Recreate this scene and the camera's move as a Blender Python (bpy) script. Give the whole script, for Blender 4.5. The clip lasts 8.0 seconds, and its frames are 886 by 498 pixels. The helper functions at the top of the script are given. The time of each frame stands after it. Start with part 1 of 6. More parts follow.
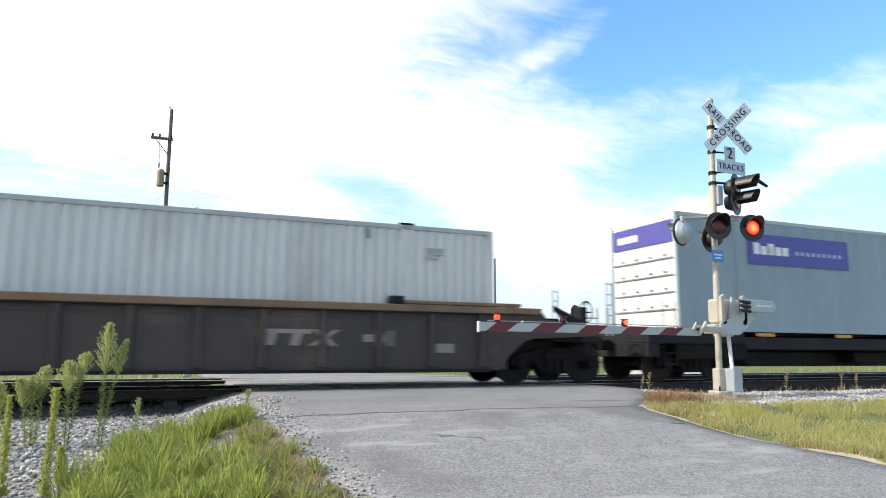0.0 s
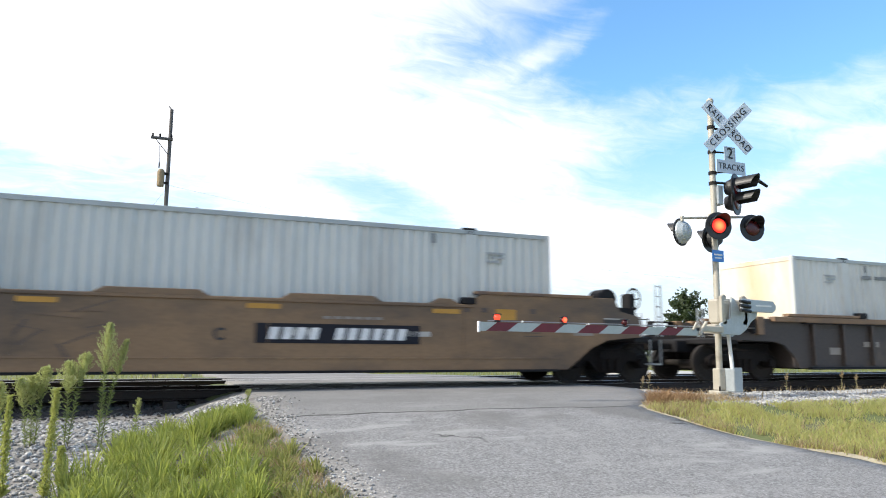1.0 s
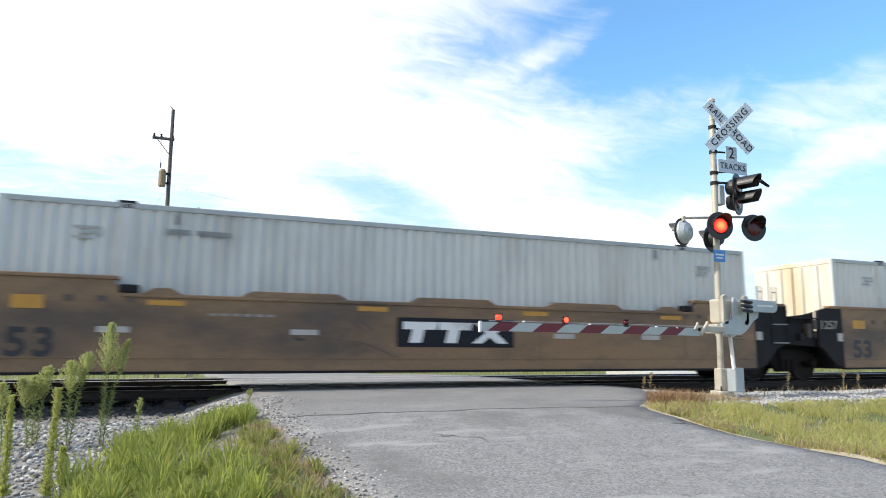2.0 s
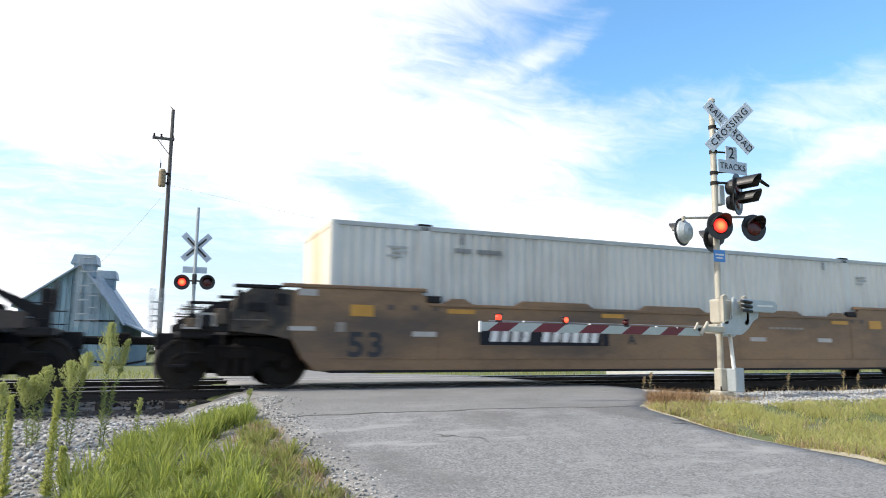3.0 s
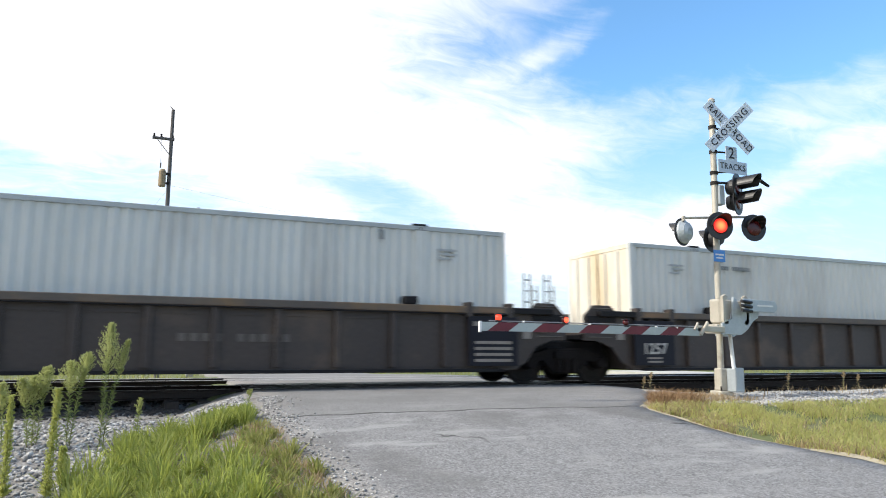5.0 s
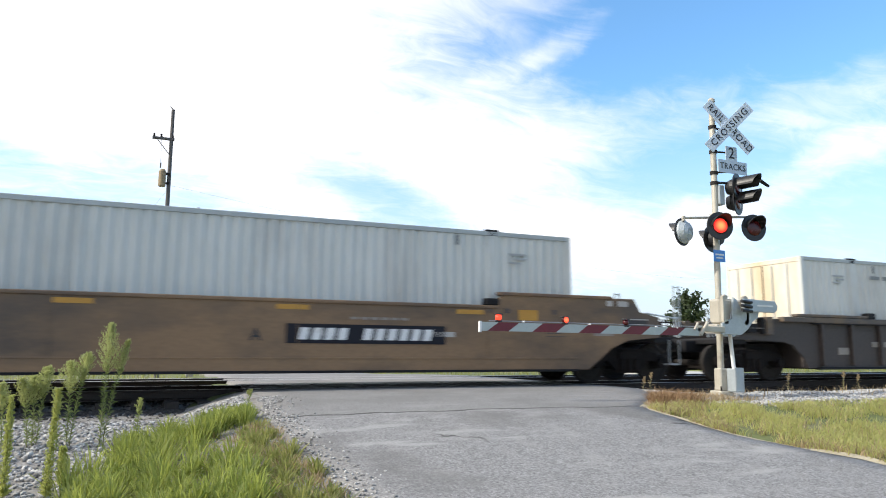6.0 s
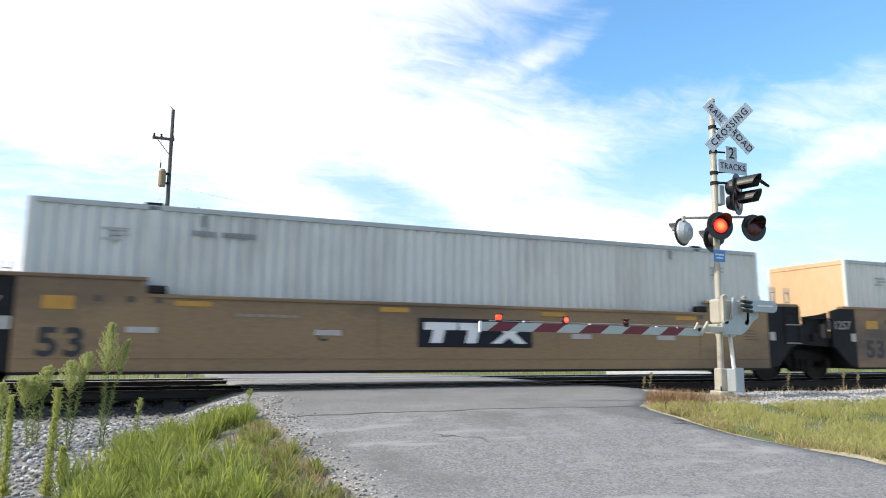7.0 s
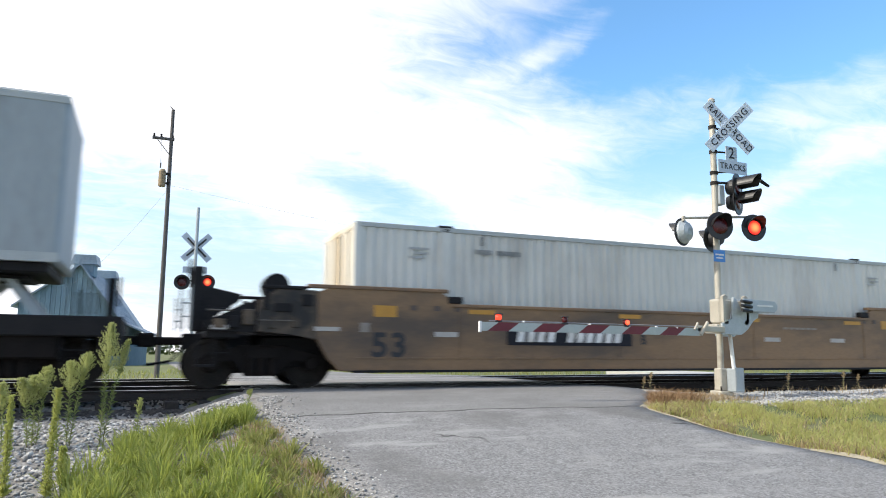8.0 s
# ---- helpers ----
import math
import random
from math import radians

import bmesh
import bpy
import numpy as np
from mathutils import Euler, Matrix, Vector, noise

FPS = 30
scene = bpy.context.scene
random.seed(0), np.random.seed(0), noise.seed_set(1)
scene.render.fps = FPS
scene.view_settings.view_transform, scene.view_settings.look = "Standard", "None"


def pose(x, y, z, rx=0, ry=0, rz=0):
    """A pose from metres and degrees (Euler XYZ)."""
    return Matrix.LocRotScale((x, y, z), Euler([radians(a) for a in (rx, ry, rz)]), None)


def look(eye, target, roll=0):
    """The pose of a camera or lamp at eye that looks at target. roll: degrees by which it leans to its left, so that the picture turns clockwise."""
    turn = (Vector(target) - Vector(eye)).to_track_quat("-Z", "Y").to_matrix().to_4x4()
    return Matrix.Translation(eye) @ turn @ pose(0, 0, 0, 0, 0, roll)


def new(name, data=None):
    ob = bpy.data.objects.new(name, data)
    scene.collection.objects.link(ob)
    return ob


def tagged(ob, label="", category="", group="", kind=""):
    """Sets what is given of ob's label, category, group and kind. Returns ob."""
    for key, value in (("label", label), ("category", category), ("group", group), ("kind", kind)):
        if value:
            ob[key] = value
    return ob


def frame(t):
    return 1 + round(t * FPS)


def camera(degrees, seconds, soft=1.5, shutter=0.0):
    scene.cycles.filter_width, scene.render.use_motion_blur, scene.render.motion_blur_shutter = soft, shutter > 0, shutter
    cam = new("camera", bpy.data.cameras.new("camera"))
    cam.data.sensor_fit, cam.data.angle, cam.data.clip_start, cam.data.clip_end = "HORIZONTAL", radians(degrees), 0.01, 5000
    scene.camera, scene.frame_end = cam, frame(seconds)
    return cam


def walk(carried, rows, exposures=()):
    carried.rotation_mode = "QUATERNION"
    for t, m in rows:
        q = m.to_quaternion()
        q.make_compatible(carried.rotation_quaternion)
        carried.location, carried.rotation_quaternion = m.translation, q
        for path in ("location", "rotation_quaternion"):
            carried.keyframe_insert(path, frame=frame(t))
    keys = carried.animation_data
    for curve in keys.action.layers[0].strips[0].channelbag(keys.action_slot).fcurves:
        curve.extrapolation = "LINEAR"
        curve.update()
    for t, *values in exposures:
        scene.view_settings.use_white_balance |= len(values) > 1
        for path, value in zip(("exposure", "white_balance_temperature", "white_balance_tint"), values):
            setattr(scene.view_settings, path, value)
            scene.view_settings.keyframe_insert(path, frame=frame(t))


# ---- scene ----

# ---------------------------------------------------------------- camera
cam = camera(64.63, 8.0, soft=1.0, shutter=0.14)
EYE = (0.0, -14.459, 0.676)


def aim(yaw, pitch, roll):
    a, b = radians(yaw), radians(pitch)
    d = Vector((math.sin(a) * math.cos(b), math.cos(a) * math.cos(b), math.sin(b)))
    return look(EYE, Vector(EYE) + 10 * d, roll)


walk(cam, [(0.0, aim(22.99, 8.44, 0.26)), (1.0, aim(22.98, 8.44, 0.26)), (1.5, aim(22.875, 8.44, 0.26)),
           (3.0, aim(22.875, 8.44, 0.26)), (5.0, aim(22.875, 8.44, 0.26)), (8.0, aim(22.875, 8.44, 0.26))],
     exposures=[(0.0, 0.12), (1.0, 0.09), (2.0, 0.04), (8.0, 0.01)])

# ---------------------------------------------------------------- light
SUN_AZ = radians(-84)      # from +y towards +x; the sun stands off to the left, just behind the track line
SUN_EL = radians(37)
SUN_DIR = Vector((math.sin(SUN_AZ) * math.cos(SUN_EL), math.cos(SUN_AZ) * math.cos(SUN_EL), math.sin(SUN_EL)))

sun = new("sun", bpy.data.lights.new("sun", "SUN"))
sun.data.energy, sun.data.angle, sun.data.color = 4.9, radians(0.6), (1.0, 0.93, 0.81)
sun.matrix_world = look((0, 0, 0), -SUN_DIR)


def world_sky():
    w = bpy.data.worlds.new("sky")
    w.use_nodes = True
    scene.world = w
    nt = w.node_tree
    N, L = nt.nodes.new, nt.links.new
    for n in list(nt.nodes):
        nt.nodes.remove(n)
    out, bg = N("ShaderNodeOutputWorld"), N("ShaderNodeBackground")
    sky = N("ShaderNodeTexSky")
    sky.sky_type, sky.sun_disc = "NISHITA", False
    sky.sun_elevation, sky.sun_rotation = SUN_EL, SUN_AZ
    sky.dust_density, sky.air_density, sky.ozone_density = 0.6, 1.1, 2.0
    geo = N("ShaderNodeTexCoord")
    # clouds lie on a flat layer: divide the direction by its height
    sep = N("ShaderNodeSeparateXYZ")
    L(geo.outputs["Generated"], sep.inputs[0])
    zz = N("ShaderNodeMath"); zz.operation = "MAXIMUM"; zz.inputs[1].default_value = 0.0
    L(sep.outputs["Z"], zz.inputs[0])
    za = N("ShaderNodeMath"); za.operation = "ADD"; za.inputs[1].default_value = 0.16
    L(zz.outputs[0], za.inputs[0])
    dx = N("ShaderNodeMath"); dx.operation = "DIVIDE"
    dy = N("ShaderNodeMath"); dy.operation = "DIVIDE"
    L(sep.outputs["X"], dx.inputs[0]); L(za.outputs[0], dx.inputs[1])
    L(sep.outputs["Y"], dy.inputs[0]); L(za.outputs[0], dy.inputs[1])
    comb = N("ShaderNodeCombineXYZ")
    L(dx.outputs[0], comb.inputs[0]); L(dy.outputs[0], comb.inputs[1])
    mp = N("ShaderNodeMapping")
    mp.inputs["Rotation"].default_value = (0, 0, radians(-32))
    mp.inputs["Scale"].default_value = (0.85, 1.5, 1.0)
    mp.inputs["Location"].default_value = (3.9, 2.6, 0.0)
    L(comb.outputs[0], mp.inputs[0])
    big = N("ShaderNodeTexNoise")
    big.inputs["Scale"].default_value, big.inputs["Detail"].default_value = 1.5, 10.0
    big.inputs["Roughness"].default_value, big.inputs["Distortion"].default_value = 0.58, 0.45
    L(mp.outputs[0], big.inputs["Vector"])
    # the veil is closed on the sun's side and breaks up into blue on the other
    dot = N("ShaderNodeVectorMath"); dot.operation = "DOT_PRODUCT"
    dot.inputs[1].default_value = SUN_DIR
    L(geo.outputs["Generated"], dot.inputs[0])
    across = N("ShaderNodeVectorMath"); across.operation = "DOT_PRODUCT"
    across.inputs[1].default_value = (0.921, -0.389, 0.0)
    L(geo.outputs["Generated"], across.inputs[0])
    near = N("ShaderNodeMapRange")
    near.inputs["From Min"].default_value, near.inputs["From Max"].default_value = -0.16, 0.26
    near.inputs["To Min"].default_value, near.inputs["To Max"].default_value = 0.97, -0.04
    L(across.outputs["Value"], near.inputs["Value"])
    flat = N("ShaderNodeCombineXYZ")
    L(across.outputs["Value"], flat.inputs[0]); L(sep.outputs["Z"], flat.inputs[1])
    rag = N("ShaderNodeTexNoise")
    rag.inputs["Scale"].default_value, rag.inputs["Detail"].default_value, rag.inputs["Roughness"].default_value = 7.0, 7.0, 0.6
    L(flat.outputs[0], rag.inputs["Vector"])
    ragged = N("ShaderNodeVectorMath"); ragged.operation = "MULTIPLY_ADD"
    ragged.inputs[1].default_value = (0.16, 0.07, 0.0)
    L(rag.outputs["Color"], ragged.inputs[0]); L(flat.outputs[0], ragged.inputs[2])
    total = near.outputs[0]
    # cloud banks and gaps: place across and up, half sizes, slope, amount
    for cx, cy, rx, ry, slope, amount in ((0.06, 0.285, 0.16, 0.10, 20, 0.42), (0.215, 0.150, 0.19, 0.075, 0, 0.85), (0.22, 0.310, 0.20, 0.055, 12, 0.36),
                                          (0.16, 0.418, 0.11, 0.022, 20, 0.45), (0.42, 0.205, 0.24, 0.030, 24, 0.50), (0.53, 0.325, 0.13, 0.040, 8, 0.48),
                                          (0.47, 0.270, 0.14, 0.030, -14, 0.30), (0.40, 0.405, 0.36, 0.075, -4, -0.42), (0.46, 0.130, 0.20, 0.060, 0, 0.18),
                                          (-0.09, 0.215, 0.17, 0.055, -22, -0.75), (-0.42, 0.180, 0.36, 0.105, -16, -0.72), (-0.15, 0.085, 0.40, 0.075, 0, -0.62),
                                          (-0.50, 0.255, 0.10, 0.020, -14, 0.35), (0.52, 0.120, 0.16, 0.050, 0, -0.10)):
        place = N("ShaderNodeMapping")
        place.vector_type = "TEXTURE"
        place.inputs["Location"].default_value = (cx + 0.08, cy + 0.035, 0)
        place.inputs["Rotation"].default_value = (0, 0, radians(slope))
        place.inputs["Scale"].default_value = (rx, ry, 1)
        L(ragged.outputs[0], place.inputs[0])
        away = N("ShaderNodeVectorMath"); away.operation = "LENGTH"
        L(place.outputs[0], away.inputs[0])
        soft = N("ShaderNodeMapRange"); soft.interpolation_type = "SMOOTHSTEP"
        soft.inputs["From Min"].default_value, soft.inputs["From Max"].default_value = 0.15, 1.35
        soft.inputs["To Min"].default_value, soft.inputs["To Max"].default_value = amount, 0.0
        L(away.outputs["Value"], soft.inputs["Value"])
        plus = N("ShaderNodeMath"); plus.operation = "ADD"
        L(total, plus.inputs[0]); L(soft.outputs[0], plus.inputs[1])
        total = plus.outputs[0]
    wisp = N("ShaderNodeTexNoise")      # fine drawn-out wisps
    wisp.inputs["Scale"].default_value, wisp.inputs["Detail"].default_value = 5.5, 9.0
    wisp.inputs["Roughness"].default_value, wisp.inputs["Distortion"].default_value = 0.62, 1.1
    L(mp.outputs[0], wisp.inputs["Vector"])
    drawn = N("ShaderNodeMath"); drawn.operation = "MULTIPLY_ADD"
    drawn.inputs[1].default_value = 0.95
    L(wisp.outputs["Fac"], drawn.inputs[0]); L(total, drawn.inputs[2])
    total = drawn.outputs[0]
    fleck = N("ShaderNodeMath"); fleck.operation = "MULTIPLY_ADD"
    fleck.inputs[1].default_value = 0.9
    L(big.outputs["Fac"], fleck.inputs[0]); L(total, fleck.inputs[2])
    cover = N("ShaderNodeMapRange")
    cover.interpolation_type = "SMOOTHSTEP"
    cover.inputs["From Min"].default_value, cover.inputs["From Max"].default_value = 0.80, 2.00
    L(fleck.outputs[0], cover.inputs["Value"])
    low = N("ShaderNodeMapRange")      # haze low over the land
    low.inputs["From Min"].default_value, low.inputs["From Max"].default_value = 0.04, 0.32
    low.inputs["To Min"].default_value, low.inputs["To Max"].default_value = 0.92, 0.0
    L(sep.outputs["Z"], low.inputs["Value"])
    bright = N("ShaderNodeMapRange")
    bright.inputs["From Min"].default_value, bright.inputs["From Max"].default_value = -0.6, 0.9
    bright.inputs["To Min"].default_value, bright.inputs["To Max"].default_value = 12.4, 13.6
    L(dot.outputs["Value"], bright.inputs["Value"])
    tint = N("ShaderNodeVectorMath"); tint.operation = "SCALE"
    tint.inputs[0].default_value = (0.985, 0.985, 1.02)
    L(bright.outputs[0], tint.inputs["Scale"])
    gain = N("ShaderNodeVectorMath"); gain.operation = "MULTIPLY"
    gain.inputs[1].default_value = (1.72, 2.42, 2.75)
    L(sky.outputs[0], gain.inputs[0])
    mix = N("ShaderNodeMix"); mix.data_type = "RGBA"
    hazed = N("ShaderNodeMix"); hazed.data_type = "RGBA"
    hazed.inputs["B"].default_value = (8.1, 8.8, 9.9, 1)
    L(low.outputs[0], hazed.inputs["Factor"]); L(gain.outputs[0], hazed.inputs["A"])
    L(cover.outputs[0], mix.inputs["Factor"])
    L(hazed.outputs["Result"], mix.inputs["A"]); L(tint.outputs[0], mix.inputs["B"])
    bg.inputs["Strength"].default_value = 0.1
    L(mix.outputs["Result"], bg.inputs["Color"])
    L(bg.outputs[0], out.inputs[0])


world_sky()


# ---------------------------------------------------------------- materials
def material(name, a, b, rough=0.7, metal=0.0, scale=3.0, bump=0.2, fine=40.0, dirt=None, dirt_at=0.6, stretch=(1, 1, 1),
             random_tone=0.0, gloss=0.5):
    """Two colours mixed by coarse and fine noise, a dirt colour in patches, bump from the fine noise."""
    m = bpy.data.materials.new(name)
    m.use_nodes = True
    nt = m.node_tree
    N, L = nt.nodes.new, nt.links.new
    bs = nt.nodes["Principled BSDF"]
    co = N("ShaderNodeTexCoord")
    mp = N("ShaderNodeMapping")
    mp.inputs["Scale"].default_value = stretch
    L(co.outputs["Object"], mp.inputs[0])
    n1 = N("ShaderNodeTexNoise")
    n1.inputs["Scale"].default_value, n1.inputs["Detail"].default_value = scale, 6.0
    n2 = N("ShaderNodeTexNoise")
    n2.inputs["Scale"].default_value, n2.inputs["Detail"].default_value = fine, 4.0
    L(mp.outputs[0], n1.inputs["Vector"]); L(mp.outputs[0], n2.inputs["Vector"])
    av = N("ShaderNodeMix"); av.data_type = "FLOAT"; av.inputs["Factor"].default_value = 0.45
    L(n1.outputs["Fac"], av.inputs["A"]); L(n2.outputs["Fac"], av.inputs["B"])
    rg = N("ShaderNodeMapRange")
    rg.inputs["From Min"].default_value, rg.inputs["From Max"].default_value = 0.36, 0.64
    L(av.outputs["Result"], rg.inputs["Value"])
    mix = N("ShaderNodeMix"); mix.data_type = "RGBA"
    mix.inputs["A"].default_value, mix.inputs["B"].default_value = (*a, 1), (*b, 1)
    L(rg.outputs[0], mix.inputs["Factor"])
    col = mix.outputs["Result"]
    if dirt:
        n3 = N("ShaderNodeTexNoise")
        n3.inputs["Scale"].default_value, n3.inputs["Detail"].default_value = scale * 0.6, 8.0
        n3.inputs["Roughness"].default_value = 0.65
        mv = N("ShaderNodeMapping"); mv.inputs["Location"].default_value = (7.3, 2.1, 5.5)
        L(mp.outputs[0], mv.inputs[0]); L(mv.outputs[0], n3.inputs["Vector"])
        dr = N("ShaderNodeMapRange")
        dr.inputs["From Min"].default_value, dr.inputs["From Max"].default_value = dirt_at - 0.08, dirt_at + 0.1
        L(n3.outputs["Fac"], dr.inputs["Value"])
        m2 = N("ShaderNodeMix"); m2.data_type = "RGBA"
        m2.inputs["B"].default_value = (*dirt, 1)
        L(dr.outputs[0], m2.inputs["Factor"]); L(col, m2.inputs["A"])
        col = m2.outputs["Result"]
    if random_tone:
        oi = N("ShaderNodeObjectInfo")
        ge = N("ShaderNodeNewGeometry")
        sm = N("ShaderNodeMath"); sm.operation = "ADD"
        L(oi.outputs["Random"], sm.inputs[0]); L(ge.outputs["Random Per Island"], sm.inputs[1])
        fr = N("ShaderNodeMath"); fr.operation = "FRACT"
        L(sm.outputs[0], fr.inputs[0])
        r2 = N("ShaderNodeMapRange")
        r2.inputs["To Min"].default_value, r2.inputs["To Max"].default_value = 1 - random_tone, 1 + random_tone
        L(fr.outputs[0], r2.inputs["Value"])
        sc = N("ShaderNodeVectorMath"); sc.operation = "SCALE"
        L(col, sc.inputs[0]); L(r2.outputs[0], sc.inputs["Scale"])
        col = sc.outputs[0]
    L(col, bs.inputs["Base Color"])
    bs.inputs["Metallic"].default_value = metal
    bs.inputs["Specular IOR Level"].default_value = gloss
    rr = N("ShaderNodeMapRange")
    rr.inputs["To Min"].default_value, rr.inputs["To Max"].default_value = max(0.05, rough - 0.12), min(1, rough + 0.12)
    L(n1.outputs["Fac"], rr.inputs["Value"]); L(rr.outputs[0], bs.inputs["Roughness"])
    if bump:
        bp = N("ShaderNodeBump")
        bp.inputs["Strength"].default_value, bp.inputs["Distance"].default_value = bump, 0.02
        L(n2.outputs["Fac"], bp.inputs["Height"]); L(bp.outputs[0], bs.inputs["Normal"])
    return m


def glow(name, rim, core, radius, strength):
    """A lit lens: brightest where the bulb stands behind its middle."""
    m = bpy.data.materials.new(name)
    m.use_nodes = True
    nt = m.node_tree
    N, L = nt.nodes.new, nt.links.new
    bs = nt.nodes["Principled BSDF"]
    bs.inputs["Base Color"].default_value = (0.25, 0.01, 0.01, 1)
    co, ln, mp, mix = N("ShaderNodeTexCoord"), N("ShaderNodeVectorMath"), N("ShaderNodeMapRange"), N("ShaderNodeMix")
    ln.operation, mp.interpolation_type, mix.data_type = "LENGTH", "SMOOTHSTEP", "RGBA"
    L(co.outputs["Object"], ln.inputs[0]); L(ln.outputs["Value"], mp.inputs["Value"])
    mp.inputs["From Min"].default_value, mp.inputs["From Max"].default_value = radius * 0.1, radius
    mix.inputs["A"].default_value, mix.inputs["B"].default_value = (*core, 1), (*rim, 1)
    L(mp.outputs[0], mix.inputs["Factor"]); L(mix.outputs["Result"], bs.inputs["Emission Color"])
    bs.inputs["Emission Strength"].default_value = strength
    return m


M = {}
M["grey_box"] = material("container_paint", (0.54, 0.555, 0.53), (0.61, 0.62, 0.595), 0.55, scale=0.7, fine=9, bump=0.05, dirt=(0.38, 0.37, 0.345), dirt_at=0.62, stretch=(1, 1, 0.25))
M["end_box"] = material("container_end_paint", (0.62, 0.57, 0.47), (0.72, 0.68, 0.60), 0.6, scale=0.9, fine=9, bump=0.05, dirt=(0.56, 0.44, 0.28), dirt_at=0.62, stretch=(1, 1, 0.3))
M["peach_end"] = material("peach_end_paint", (0.55, 0.36, 0.20), (0.62, 0.42, 0.25), 0.6, scale=0.8, fine=9, bump=0.05, dirt=(0.48, 0.30, 0.16), dirt_at=0.6, stretch=(1, 1, 0.3))
M["blue_box"] = material("blue_grey_container_paint", (0.20, 0.265, 0.30), (0.245, 0.31, 0.34), 0.5, scale=0.7, fine=9, bump=0.04, dirt=(0.20, 0.24, 0.26), dirt_at=0.64, stretch=(1, 1, 0.25))
M["white_end"] = material("white_container_end", (0.68, 0.67, 0.66), (0.76, 0.75, 0.74), 0.55, scale=1, fine=9, bump=0.04, dirt=(0.5, 0.48, 0.45), dirt_at=0.64)
M["box_rail"] = material("container_rail_paint", (0.34, 0.37, 0.38), (0.42, 0.45, 0.45), 0.5, scale=2, bump=0.05)
M["brown"] = material("brown_car_paint", (0.188, 0.113, 0.059), (0.248, 0.153, 0.080), 0.6, scale=0.6, fine=14, bump=0.06, dirt=(0.085, 0.062, 0.046), dirt_at=0.55, stretch=(0.6, 1, 1.5))
M["tan_car"] = material("tan_car_paint", (0.205, 0.130, 0.066), (0.272, 0.178, 0.092), 0.6, scale=0.5, fine=12, bump=0.06, dirt=(0.125, 0.085, 0.052), dirt_at=0.56, stretch=(0.5, 1, 1.6))
M["greasy"] = material("greasy_brown_paint", (0.048, 0.036, 0.026), (0.135, 0.094, 0.058), 0.6, scale=1.6, fine=9, bump=0.12, dirt=(0.014, 0.012, 0.011), dirt_at=0.52)
M["grey_chord"] = material("worn_grey_chord", (0.070, 0.058, 0.050), (0.115, 0.092, 0.072), 0.65, scale=0.8, fine=16, bump=0.1, dirt=(0.19, 0.115, 0.05), dirt_at=0.60)
M["tar"] = material("dark_car_paint", (0.034, 0.0255, 0.022), (0.056, 0.043, 0.037), 0.6, scale=0.7, fine=14, bump=0.08, dirt=(0.12, 0.085, 0.06), dirt_at=0.64)
M["chord"] = material("rusty_chord_paint", (0.16, 0.095, 0.05), (0.22, 0.14, 0.08), 0.7, scale=1.5, fine=20, bump=0.1, dirt=(0.12, 0.08, 0.06), dirt_at=0.55)
M["black"] = material("black_steel", (0.008, 0.008, 0.010), (0.020, 0.019, 0.020), 0.7, scale=2, fine=30, bump=0.1, gloss=0.2)
M["grease"] = material("bogie_steel", (0.006, 0.005, 0.005), (0.016, 0.013, 0.012), 0.8, scale=3, fine=30, bump=0.15, gloss=0.15)
M["wheel"] = material("wheel_steel", (0.012, 0.011, 0.010), (0.03, 0.025, 0.022), 0.7, scale=3, fine=30, gloss=0.2)
M["tread"] = material("polished_steel", (0.42, 0.41, 0.40), (0.55, 0.54, 0.52), 0.3, metal=0.9, scale=5)
M["panel"] = material("black_panel_paint", (0.008, 0.008, 0.013), (0.014, 0.014, 0.021), 0.6, scale=2, gloss=0.25)
M["white"] = material("white_paint", (0.66, 0.66, 0.66), (0.76, 0.76, 0.75), 0.5, scale=4, dirt=(0.4, 0.38, 0.35), dirt_at=0.64)
M["dullwhite"] = material("faded_white_paint", (0.36, 0.34, 0.32), (0.46, 0.44, 0.41), 0.6, scale=3)
M["darkmark"] = material("dark_marking", (0.025, 0.023, 0.025), (0.04, 0.036, 0.036), 0.6, scale=3)
M["stencil"] = material("faded_stencil", (0.20, 0.175, 0.15), (0.28, 0.25, 0.22), 0.6, scale=3)
M["scrawl"] = material("scrawl_paint", (0.075, 0.055, 0.048), (0.10, 0.075, 0.06), 0.6, scale=3)
M["greymark"] = material("grey_marking", (0.17, 0.18, 0.18), (0.24, 0.25, 0.25), 0.6, scale=3)
M["trailer"] = material("trailer_paint", (0.27, 0.31, 0.33), (0.34, 0.38, 0.40), 0.55, scale=0.8, fine=10, bump=0.03, dirt=(0.2, 0.2, 0.19), dirt_at=0.63, stretch=(1, 1, 0.3))
M["pale"] = material("pale_gravel", (0.33, 0.325, 0.305), (0.50, 0.49, 0.465), 0.95, scale=4, fine=30, bump=0.6)
M["yellow"] = material("yellow_reflector", (0.42, 0.21, 0.03), (0.50, 0.26, 0.04), 0.5, scale=4)
M["purple"] = material("purple_panel_paint", (0.060, 0.058, 0.26), (0.075, 0.072, 0.31), 0.45, scale=2)
M["dimmark"] = material("worn_grey_marking", (0.085, 0.075, 0.068), (0.13, 0.115, 0.10), 0.65, scale=3)
M["codemark"] = material("pale_grey_marking", (0.32, 0.335, 0.335), (0.39, 0.40, 0.40), 0.6, scale=3)
M["purple_mark"] = material("pale_purple_marking", (0.30, 0.30, 0.52), (0.36, 0.36, 0.58), 0.5)
M["rail"] = material("rail_steel", (0.014, 0.011, 0.010), (0.03, 0.022, 0.018), 0.8, scale=3, fine=30, bump=0.2)
